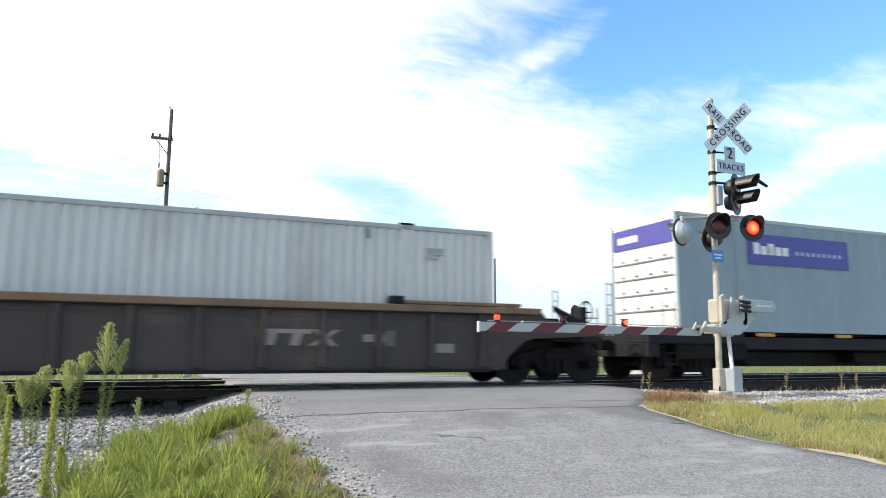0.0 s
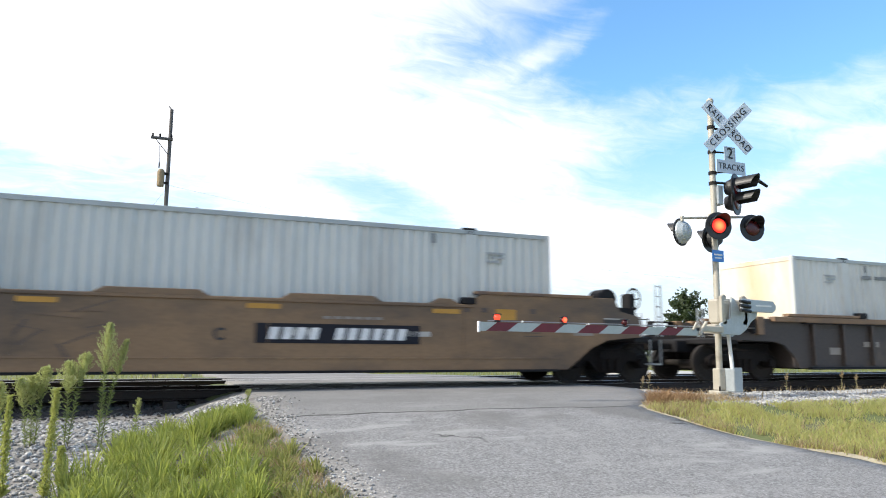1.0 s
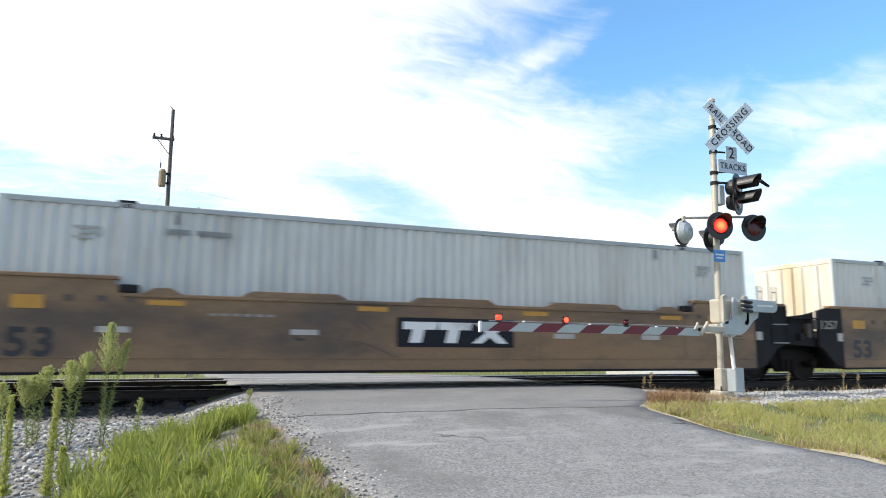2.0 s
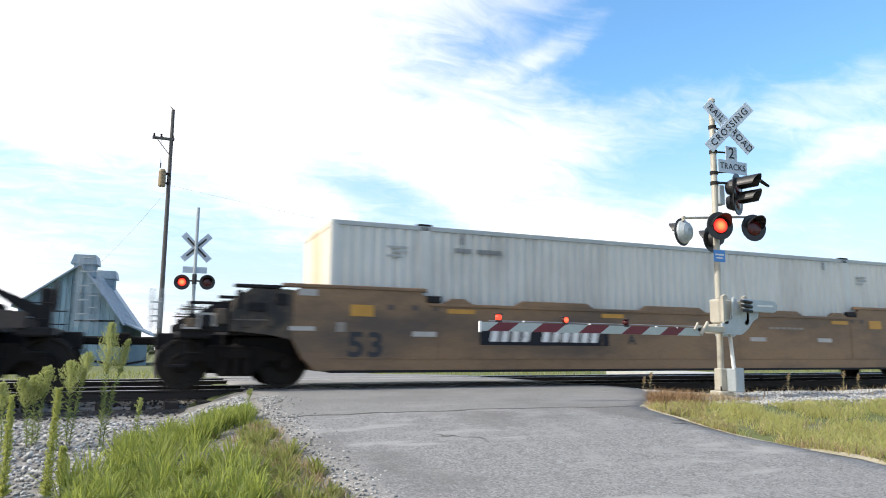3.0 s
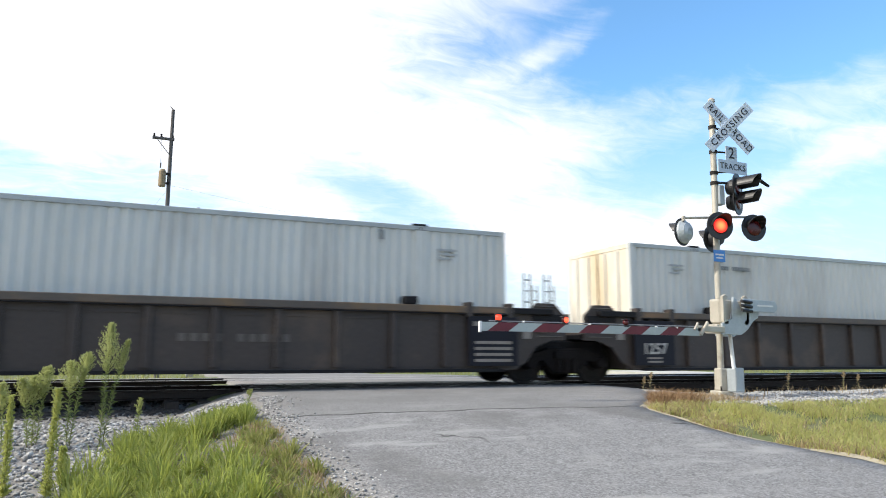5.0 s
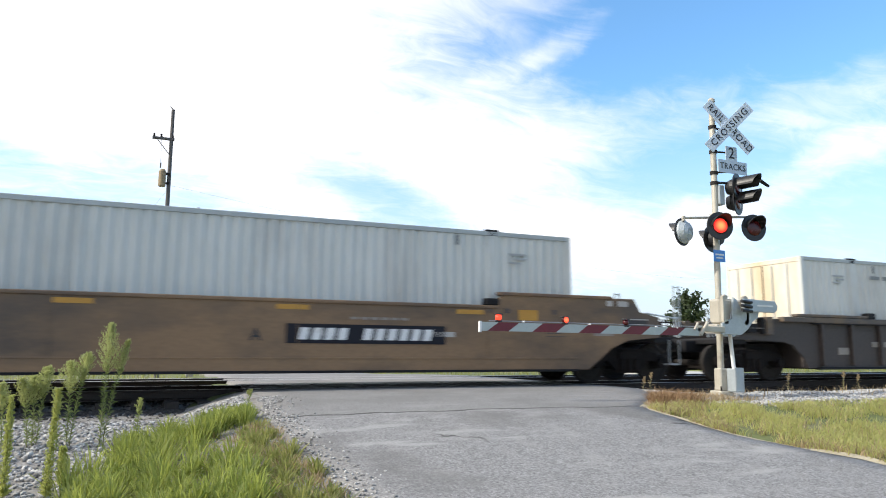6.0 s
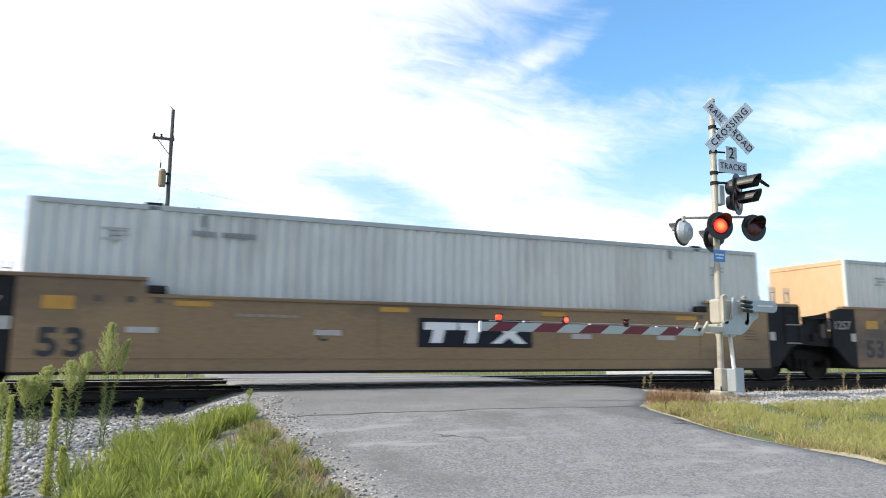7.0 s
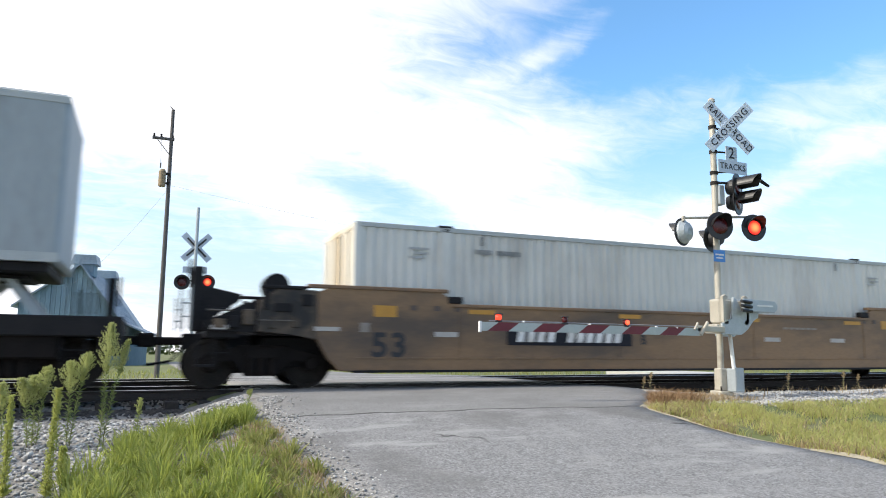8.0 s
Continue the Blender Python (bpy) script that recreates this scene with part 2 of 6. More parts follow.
M["tie"] = material("creosoted_timber", (0.014, 0.012, 0.011), (0.035, 0.029, 0.025), 0.9, scale=3, fine=30, stretch=(8, 1, 4), random_tone=0.3, bump=0.4)
M["stone"] = material("ballast_stone", (0.21, 0.205, 0.198), (0.41, 0.40, 0.38), 0.9, scale=6, fine=60, random_tone=0.65, bump=0.3)
# ballast stone with the shade beside the rails put into its colour
M["shadestone"] = material("shade_dark_stone", (0.020, 0.018, 0.017), (0.055, 0.050, 0.046), 0.75, scale=6, fine=60, random_tone=0.5, bump=0.3)
M["palestone"] = material("pale_stone", (0.25, 0.245, 0.235), (0.42, 0.41, 0.39), 0.9, scale=6, fine=60, random_tone=0.4, bump=0.3)
M["bed"] = material("ballast_bed", (0.16, 0.15, 0.14), (0.32, 0.31, 0.29), 0.95, scale=9, fine=26, bump=1.0, dirt=(0.12, 0.10, 0.08), dirt_at=0.6)
M["silver"] = material("silver_paint", (0.40, 0.37, 0.31), (0.48, 0.45, 0.38), 0.45, metal=0.15, scale=4, dirt=(0.28, 0.25, 0.20), dirt_at=0.6)
M["alu"] = material("aluminium_paint", (0.33, 0.37, 0.40), (0.42, 0.46, 0.48), 0.4, metal=0.2, scale=4)
M["lampblack"] = material("black_lamp_paint", (0.012, 0.012, 0.014), (0.022, 0.022, 0.024), 0.45, scale=4, bump=0.03)
M["lens"] = material("red_lens_glass", (0.055, 0.006, 0.008), (0.085, 0.008, 0.010), 0.25, scale=20, bump=0.1)
M["lit"] = glow("lit_red_lens", (0.62, 0.016, 0.016), (1.0, 0.34, 0.10), 0.135, 1.6)
M["litlow"] = glow("lit_gate_lens", (1.0, 0.07, 0.03), (1.0, 0.22, 0.08), 0.05, 1.8)
M["sign"] = material("sign_sheeting", (0.45, 0.52, 0.61), (0.53, 0.60, 0.67), 0.4, scale=4)
M["ink"] = material("black_lettering", (0.015, 0.015, 0.02), (0.025, 0.025, 0.03), 0.5)
M["red"] = material("red_sheeting", (0.115, 0.012, 0.020), (0.155, 0.016, 0.026), 0.45, scale=6)
M["gatewhite"] = material("white_sheeting", (0.34, 0.385, 0.375), (0.42, 0.46, 0.445), 0.45, scale=6)
M["blue"] = material("blue_notice", (0.05, 0.20, 0.55), (0.07, 0.25, 0.62), 0.4)
M["wood"] = material("weathered_pole", (0.075, 0.070, 0.068), (0.14, 0.13, 0.125), 0.9, scale=4, fine=40, stretch=(4, 4, 0.3), bump=0.4)
M["wire"] = material("wire_sheath", (0.22, 0.23, 0.25), (0.30, 0.31, 0.33), 0.7)
M["barn"] = material("blue_grey_boards", (0.16, 0.245, 0.31), (0.235, 0.33, 0.395), 0.8, scale=1.2, fine=10, stretch=(2, 2, 0.3), dirt=(0.09, 0.14, 0.17), dirt_at=0.6, random_tone=0.2)
M["tin"] = material("tin_roof", (0.22, 0.29, 0.36), (0.32, 0.39, 0.45), 0.5, metal=0.2, scale=1, fine=8, dirt=(0.16, 0.19, 0.23), dirt_at=0.6)
M["tan"] = material("rusty_tan_paint", (0.22, 0.16, 0.09), (0.30, 0.22, 0.12), 0.6)


# ---------------------------------------------------------------- mesh helpers
def mesh_of(bm, name, mat, smooth=False):
    me = bpy.data.meshes.new(name)
    bmesh.ops.recalc_face_normals(bm, faces=bm.faces)
    bm.to_mesh(me)
    bm.free()
    for mm in (mat if isinstance(mat, (list, tuple)) else [mat]):
        me.materials.append(mm)
    if smooth:
        for f in me.polygons:
            f.use_smooth = True
    return me


def part(name, bm, mat, parent=None, label="", smooth=False, at=None):
    ob = new(name, mesh_of(bm, name, mat, smooth))
    if parent is not None:
        ob.parent = parent
    if at is not None:
        ob.matrix_basis = at
    if label:
        ob["label"] = label
    return ob


def share(name, src, parent, at, label=""):
    ob = new(name, src.data)
    ob.parent = parent
    ob.matrix_basis = at
    if label:
        ob["label"] = label
    return ob


def box(bm, x0, x1, y0, y1, z0, z1, bev=0.0):
    r = bmesh.ops.create_cube(bm, size=1.0)
    vs = r["verts"]
    for v in vs:
        v.co = Vector(((x0 + x1) / 2 + v.co.x * (x1 - x0), (y0 + y1) / 2 + v.co.y * (y1 - y0), (z0 + z1) / 2 + v.co.z * (z1 - z0)))
    if bev:
        es = list({e for v in vs for e in v.link_edges})
        bmesh.ops.bevel(bm, geom=es, offset=bev, segments=1, affect="EDGES", profile=0.5)
    return bm


def boxes(*args, bev=0.0):
    bm = bmesh.new()
    for a in args:
        box(bm, *a, bev=bev)
    return bm


def rod(bm, p, q, r0, r1=None, seg=10):
    p, q = Vector(p), Vector(q)
    d = q - p
    m = Matrix.Translation((p + q) / 2) @ d.to_track_quat("Z", "Y").to_matrix().to_4x4()
    bmesh.ops.create_cone(bm, cap_ends=True, segments=seg, radius1=r0, radius2=r0 if r1 is None else r1, depth=d.length, matrix=m)
    return bm


def rods(*args, seg=10):
    bm = bmesh.new()
    for a in args:
        rod(bm, *a, seg=seg)
    return bm


def prism(bm, poly, lo, hi, axis="y", bev=0.0):
    """A polygon of (a, b) pairs pushed along an axis: y takes (x, z), x takes (y, z), z takes (x, y)."""
    def co(a, b, c):
        return {"y": (a, c, b), "x": (c, a, b), "z": (a, b, c)}[axis]
    v0 = [bm.verts.new(co(a, b, lo)) for a, b in poly]
    v1 = [bm.verts.new(co(a, b, hi)) for a, b in poly]
    n = len(poly)
    fs = [bm.faces.new(v0), bm.faces.new(list(reversed(v1)))]
    for i in range(n):
        fs.append(bm.faces.new((v0[i], v0[(i + 1) % n], v1[(i + 1) % n], v1[i])))
    if bev:
        es = list({e for f in fs[:2] for e in f.edges})
        bmesh.ops.bevel(bm, geom=es, offset=bev, segments=1, affect="EDGES")
    return bm


def lathe(bm, prof, m=None, seg=20):
    """Turn a list of (radius, height) about z."""
    m = m or Matrix()
    rings = []
    for r, z in prof:
        if r < 1e-5:
            rings.append([bm.verts.new(m @ Vector((0, 0, z)))])
        else:
            rings.append([bm.verts.new(m @ Vector((r * math.cos(2 * math.pi * i / seg), r * math.sin(2 * math.pi * i / seg), z))) for i in range(seg)])
    for a, b in zip(rings, rings[1:]):
        for i in range(seg):
            j = (i + 1) % seg
            if len(a) == 1 and len(b) == 1:
                continue
            if len(a) == 1:
                bm.faces.new((a[0], b[i], b[j]))
            elif len(b) == 1:
                bm.faces.new((a[i], a[j], b[0]))
            else:
                bm.faces.new((a[i], a[j], b[j], b[i]))
    return bm


def letters(text, size, depth=0.004, slant=0.0, width=1.0, bold=0.022, spacing=1.0):
    """Text as mesh data in the built-in font, centred, in the x-z plane, facing -y."""
    cu = bpy.data.curves.new("lettering", "FONT")
    cu.body, cu.size, cu.extrude, cu.align_x, cu.align_y, cu.shear = text, size, depth, "CENTER", "CENTER", slant
    cu.offset, cu.space_character = size * bold, spacing
    tmp = new("lettering_source", cu)
    dg = bpy.context.evaluated_depsgraph_get()
    me = bpy.data.meshes.new_from_object(tmp.evaluated_get(dg))
    bpy.data.objects.remove(tmp)
    bpy.data.curves.remove(cu)
    me.transform(pose(0, 0, 0, 90) @ Matrix.Diagonal((width, 1, 1, 1)))
    me.materials.clear()
    return me


def lettering(name, text, size, mat, parent, at, slant=0.0, width=1.0, label="", bold=0.022, spacing=1.0):
    me = letters(text, size, slant=slant, width=width, bold=bold, spacing=spacing)
    me.materials.append(mat)
    ob = new(name, me)
    ob.parent = parent
    ob.matrix_basis = at
    if label:
        ob["label"] = label
    return ob


def thing(name, label, category, group="", kind="", at=None):
    ob = new(name)
    ob.empty_display_size = 0.2
    if at is not None:
        ob.matrix_basis = at
    return tagged(ob, label, category, group, kind)


# ---------------------------------------------------------------- land
def ramp(v, pts):
    for (a, za), (b, zb) in zip(pts, pts[1:]):
        if v <= b:
            t = min(1.0, max(0.0, (v - a) / (b - a)))
            return za + (zb - za) * t
    return pts[-1][1]


ROAD_Y = [(-60, -1.1), (-30, -1.0), (-14.5, -0.86), (-10, -0.56), (-8, -0.33), (-6, -0.13), (-4.2, -0.03), (-1.6, -0.012), (6.5, -0.012), (12, -0.1), (30, -0.3), (400, -0.5)]
LEFT_Y = [(-60, -1.3), (-30, -1.2), (-14.5, -1.0), (-10, -0.80), (-8, -0.62), (-6, -0.49), (-4.2, -0.42), (-2.2, -0.42), (6.5, -0.42), (12, -0.35), (30, -0.45), (400, -0.6)]
RIGHT_Y = [(-60, -1.2), (-30, -1.1), (-14.5, -0.93), (-10, -0.62), (-8, -0.38), (-6, -0.17), (-4.2, -0.07), (-3.2, -0.16), (-2.2, -0.36), (6.5, -0.42), (12, -0.3), (30, -0.45), (400, -0.6)]


def road_z(y):
    return ramp(y, ROAD_Y)


def road_edges(y):
    """The road's two edges; it flares at the crossing."""
    wob = 0.10 * noise.noise((0.0, y * 0.9, 3.0)) + 0.05 * noise.noise((4.0, y * 3.1, 1.0))
    lo = ramp(y, [(-60, 1.9), (-9, 1.55), (-5.5, 1.40), (-2.6, 1.75), (6, 2.0), (60, 2.0)])
    hi = ramp(y, [(-60, 7.9), (-9, 7.25), (-7.9, 6.75), (-5.8, 6.85), (-4.4, 8.3), (-2.6, 9.3), (6, 9.3), (9, 7.6), (60, 7.0)])
    return lo + wob, hi + 0.8 * wob


def ground_z(x, y):
    lo, hi = road_edges(y)
    rz = road_z(y) - 0.03
    if lo <= x <= hi:
        return rz - 0.05
    if x < lo:
        t = min(1.0, (lo - x) / 1.6)
        z = rz + (ramp(y, LEFT_Y) - rz) * t * t * (3 - 2 * t)
    else:
        t = min(1.0, (x - hi) / 1.6)
        z = rz + (ramp(y, RIGHT_Y) - rz) * t * t * (3 - 2 * t)
    near = max(0.0, 1 - (abs(x) + abs(y + 6)) / 60)
    return z + near * (0.05 * noise.noise((x * 0.5, y * 0.5, 0)) + 0.02 * noise.noise((x * 2, y * 2, 5)))


def sheet(name, xs, ys, fz, mat, smooth=True):
    verts = [(x, y, fz(x, y)) for y in ys for x in xs]
    n = len(xs)
    faces = [(j * n + i, j * n + i + 1, (j + 1) * n + i + 1, (j + 1) * n + i) for j in range(len(ys) - 1) for i in range(n - 1)]
    me = bpy.data.meshes.new(name)
    me.from_pydata(verts, [], faces)
    me.materials.append(mat)
    for f in me.polygons:
        f.use_smooth = smooth
    return new(name, me)


def spread(lo, hi, near_lo, near_hi, step, grow=1.35):
    out = list(np.arange(near_lo, near_hi + 1e-6, step))
    s, v = step, near_hi
    while v < hi:
        s *= grow
        v = min(hi, v + s)
        out.append(v)
    s, v = step, near_lo
    while v > lo:
        s *= grow
        v = max(lo, v - s)
        out.insert(0, v)
    return [float(a) for a in out]


def land_material():
    """Dry grass, green grass and bare soil in patches."""
    m = material("grassland", (0.075, 0.10, 0.028), (0.13, 0.145, 0.045), 0.95, scale=0.5, fine=9, bump=0.8, dirt=(0.20, 0.165, 0.105), dirt_at=0.60)
    return m


def asphalt_material():
    """Old chip-seal: pale aggregate, patches and cracks."""
    m = bpy.data.materials.new("worn_asphalt")
    m.use_nodes = True
    nt = m.node_tree
    N, L = nt.nodes.new, nt.links.new
    bs = nt.nodes["Principled BSDF"]
    co = N("ShaderNodeTexCoord")
    def tex(scale, detail, rough=0.5):
        n = N("ShaderNodeTexNoise")
        n.inputs["Scale"].default_value, n.inputs["Detail"].default_value, n.inputs["Roughness"].default_value = scale, detail, rough
        L(co.outputs["Object"], n.inputs["Vector"])
        return n.outputs["Fac"]
    def remap(src, a, b, lo=0.0, hi=1.0):
        r = N("ShaderNodeMapRange")
        r.inputs["From Min"].default_value, r.inputs["From Max"].default_value = a, b
        r.inputs["To Min"].default_value, r.inputs["To Max"].default_value = lo, hi
        L(src, r.inputs["Value"])
        return r.outputs[0]
    def mix(f, a, b):
        x = N("ShaderNodeMix"); x.data_type = "RGBA"
        L(f, x.inputs["Factor"])
        for s, v in (("A", a), ("B", b)):
            if isinstance(v, tuple):
                x.inputs[s].default_value = (*v, 1)
            else:
                L(v, x.inputs[s])
        return x.outputs["Result"]
    grain = tex(38, 6, 0.8)
    c = mix(remap(grain, 0.36, 0.64), (0.080, 0.079, 0.078), (0.385, 0.378, 0.37))
    c = mix(remap(tex(11, 5, 0.7), 0.42, 0.62, 0, 0.55), c, mix(remap(grain, 0.3, 0.7), (0.100, 0.098, 0.099), (0.215, 0.211, 0.209)))
    wide = N("ShaderNodeTexNoise")
    wide.inputs["Scale"].default_value, wide.inputs["Detail"].default_value = 1.0, 6.0
    sq = N("ShaderNodeMapping")
    sq.inputs["Scale"].default_value, sq.inputs["Location"].default_value = (0.9, 2.6, 1.0), (3.1, 0.7, 0.0)
    L(co.outputs["Object"], sq.inputs[0]); L(sq.outputs[0], wide.inputs["Vector"])
    c = mix(remap(wide.outputs["Fac"], 0.58, 0.66, 0, 0.55), c, (0.36, 0.352, 0.34))
    mid = tex(2.2, 8, 0.65)
    c = mix(remap(mid, 0.52, 0.66, 0, 0.45), c, (0.32, 0.313, 0.303))
    c = mix(remap(tex(0.6, 6), 0.50, 0.62, 0, 0.6), c, (0.115, 0.11, 0.105))
    sp = N("ShaderNodeSeparateXYZ")
    L(co.outputs["Object"], sp.inputs[0])
    wob = N("ShaderNodeMath"); wob.operation = "MULTIPLY_ADD"
    wob.inputs[1].default_value = 0.5
    L(tex(0.9, 5), wob.inputs[0]); L(sp.outputs["Y"], wob.inputs[2])
    c = mix(remap(wob.outputs[0], -5.42, -5.36, 0, 0.6), c, mix(remap(grain, 0.3, 0.7), (0.145, 0.141, 0.137), (0.25, 0.244, 0.236)))
    seam = N("ShaderNodeMath"); seam.operation = "COMPARE"
    seam.inputs[1].default_value, seam.inputs[2].default_value = -5.42, 0.035
    L(wob.outputs[0], seam.inputs[0])
    c = mix(seam.outputs[0], c, (0.055, 0.053, 0.05))
    vo = N("ShaderNodeTexVoronoi")
    vo.feature = "DISTANCE_TO_EDGE"
    vo.inputs["Scale"].default_value = 0.55
    wv = N("ShaderNodeVectorMath"); wv.operation = "MULTIPLY_ADD"
    nn = N("ShaderNodeTexNoise"); nn.inputs["Scale"].default_value = 1.6; nn.inputs["Detail"].default_value = 6
    L(co.outputs["Object"], nn.inputs["Vector"])
    wv.inputs[1].default_value = (0.8, 0.8, 0.8)
    L(nn.outputs["Color"], wv.inputs[0]); L(co.outputs["Object"], wv.inputs[2])
    L(wv.outputs[0], vo.inputs["Vector"])
    crack = remap(vo.outputs["Distance"], 0.004, 0.014, 1.0, 0.0)
    some = remap(tex(0.35, 3), 0.60, 0.66)
    cm = N("ShaderNodeMath"); cm.operation = "MULTIPLY"
    L(crack, cm.inputs[0]); L(some, cm.inputs[1])
    c = mix(cm.outputs[0], c, (0.05, 0.048, 0.045))
    L(c, bs.inputs["Base Color"])
    bs.inputs["Roughness"].default_value = 0.9
    bp = N("ShaderNodeBump")
    bp.inputs["Strength"].default_value, bp.inputs["Distance"].default_value = 0.6, 0.012
    L(grain, bp.inputs["Height"]); L(bp.outputs[0], bs.inputs["Normal"])
    return m


M["land"] = land_material()
M["asphalt"] = asphalt_material()


def build_land():
    xs = spread(-1500, 1500, -12, 24, 0.4)
    ys = spread(-300, 2500, -16, 8, 0.4)
    g = sheet("ground", xs, ys, ground_z, M["land"])
    tagged(g, "flat grassy land with bare soil patches", "ground", kind="structure")
    # the road: a slab with real edges, over the near approach, the crossing and the far side
    ys = [float(v) for v in np.arange(-40, 60.01, 0.4)]
    verts, faces, n = [], [], 15
    for y in ys:
        lo, hi = road_edges(y)
        row = [(lo - 0.06, y, road_z(y) - 0.12)]
        for i in range(n):
            u = i / (n - 1)
            x = lo + (hi - lo) * u
            crown = 0.03 * (1 - (2 * u - 1) ** 2) + 0.012 * noise.noise((x * 0.7, y * 0.7, 2.0))
            row.append((x, y, road_z(y) + (crown if y < -2.5 or y > 7 else 0.3 * crown)))
        row.append((hi + 0.06, y, road_z(y) - 0.12))
        verts += row
    k = n + 2
    for j in range(len(ys) - 1):
        for i in range(k - 1):
            faces.append((j * k + i, j * k + i + 1, (j + 1) * k + i + 1, (j + 1) * k + i))
    me = bpy.data.meshes.new("road")
    me.from_pydata(verts, [], faces)
    me.materials.append(M["asphalt"])
    for f in me.polygons:
        f.use_smooth = True
    tagged(new("road", me), "worn grey chip-seal road with patches and cracks", "road", kind="structure")


def ballast_z(x, y, yc):
    """The bed round a track: flat over the ties, sloping shoulders."""
    d = abs(y - yc)
    return ramp(d, [(0.0, -0.21), (0.62, -0.21), (0.95, -0.31), (1.75, -0.37), (4.2, -0.60)])


RAIL_PROFILE = [(-0.075, -0.178), (0.075, -0.178), (0.075, -0.165), (0.012, -0.145), (0.010, -0.045), (0.036, -0.034), (0.036, -0.006), (0.026, 0.0),
                (-0.026, 0.0), (-0.036, -0.006), (-0.036, -0.034), (-0.010, -0.045), (-0.012, -0.145), (-0.075, -0.165)]


PLATE = mesh_of(boxes((-0.09, 0.09, -0.17, 0.17, -0.004, 0.010)), "tie_plate", M["rail"])
SPIKE = mesh_of(boxes((-0.008, 0.008, -0.008, 0.008, -0.02, 0.03), (-0.014, 0.014, -0.014, 0.014, 0.026, 0.040)), "rail_spike", M["rail"])
JOINT = mesh_of(boxes((-0.45, 0.45, -0.011, 0.011, -0.045, 0.045), *[(x - 0.018, x + 0.018, -0.024, 0.024, -0.018, 0.018) for x in (-0.36, -0.22, -0.08, 0.08, 0.22, 0.36)]), "joint_bar", M["rail"])


def build_track(yc, side):
    for s in (-1, 1):
        bm = bmesh.new()
        prism(bm, [(yc + s * 0.753 + a, b) for a, b in RAIL_PROFILE], -260, 320, axis="x")
        for f in bm.faces:
            if f.normal.z > 0.9 and f.calc_center_median().z > -0.004:
                f.material_index = 1
        me = mesh_of(bm, "rail", [M["rail"], M["tread"]])
        for f in me.polygons:
            if f.center.z > -0.004:
                f.material_index = 1
        rail = tagged(new("rail", me), "rusty steel rail with a polished head on timber ties", "rail", "rails of the two tracks")
        yr = yc + s * 0.753
        plate_me, spike_me, bar_me = PLATE, SPIKE, JOINT
        for x in [float(v) for v in np.arange(-40, 60, 0.54) if -9 < v < 1.6 or 9.4 < v < 18]:
            for nm, dat, dy in (("tie_plate", plate_me, 0.0), ("rail_spike", spike_me, 0.09), ("rail_spike", spike_me, -0.09)):
                ob = new(nm, dat)
                ob.parent, ob.matrix_basis = rail, pose(x, yr + dy, -0.178)
        for x in (-4.05, 11.8):
            for k in (-1, 1):
                ob = new("joint_bar", bar_me)
                ob.parent, ob.matrix_basis = rail, pose(x, yr + k * 0.026, -0.095)
    # bed, left and right of the road
    for x0, x1 in ((-260, 1.75), (9.2, 320)):
        xs = spread(x0, x1, max(x0, -12.0), min(x1, 30.0), 0.5)
        ys = [yc + d for d in (-4.2, -3.4, -2.6, -2.1, -1.75, -1.2, -0.4, 0.4, 1.2, 1.75, 2.1, 2.6)]
        b = sheet("ballast", xs, ys, lambda x, y: ballast_z(x, y, yc) + 0.03 * noise.noise((x * 3, y * 3, 1)), M["bed"])
        tagged(b, "grey crushed stone ballast bed of the track", "ballast", kind="structure")
    proto = None
    xs = [float(v) for v in np.arange(-40, 60, 0.54) if v < 1.6 or v > 9.4]
    for x in xs:
        if proto is None:
            bm = boxes((-0.115, 0.115, -1.3, 1.3, -0.36, -0.178), bev=0.012)
            proto = new("railway_tie", mesh_of(bm, "railway_tie", M["tie"]))
            ob = proto
        else:
            ob = new("railway_tie", proto.data)
        ob.matrix_basis = pose(x, yc + random.uniform(-0.03, 0.03), random.uniform(-0.004, 0.0), 0, 0, random.uniform(-0.6, 0.6))
        tagged(ob, "dark creosoted timber tie under the rails", "railway tie", "ties of the tracks")
    # dark timber and rubber filler along the rails at the crossing
    for s in (-1, 1):
        bm = boxes((1.6, 9.4, yc + s * 0.753 - s * 0.045 - 0.0 - (0.16 if s > 0 else 0), yc + s * 0.753 - s * 0.045 + (0.16 if s < 0 else 0), -0.2, -0.004), bev=0.006)
        tagged(new("crossing_filler", mesh_of(bm, "crossing_filler", M["black"])), "dark rubber filler beside the rail at the crossing", "crossing panel", kind="structure")


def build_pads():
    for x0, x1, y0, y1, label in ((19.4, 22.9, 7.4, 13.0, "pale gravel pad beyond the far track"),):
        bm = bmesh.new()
        n = 24
        rim = []
        for i in range(n):
            a = 2 * math.pi * i / n
            c, s2 = math.cos(a), math.sin(a)
            k = 0.35
            rim.append(((x0 + x1) / 2 + (x1 - x0) / 2 * math.copysign(abs(c) ** k, c), (y0 + y1) / 2 + (y1 - y0) / 2 * math.copysign(abs(s2) ** k, s2)))
        prism(bm, rim, -0.6, -0.09, "z")
        tagged(new("gravel_pad", mesh_of(bm, "gravel_pad", M["pale"])), label, "gravel", kind="structure")


build_land()
build_pads()
build_track(0.0, 1)
build_track(4.27, -1)


# ---------------------------------------------------------------- the train
SPEED = 24.9
MOVING = []     # (thing, place along the track at the start)
TURNING = []    # (wheelset, its place on its car)


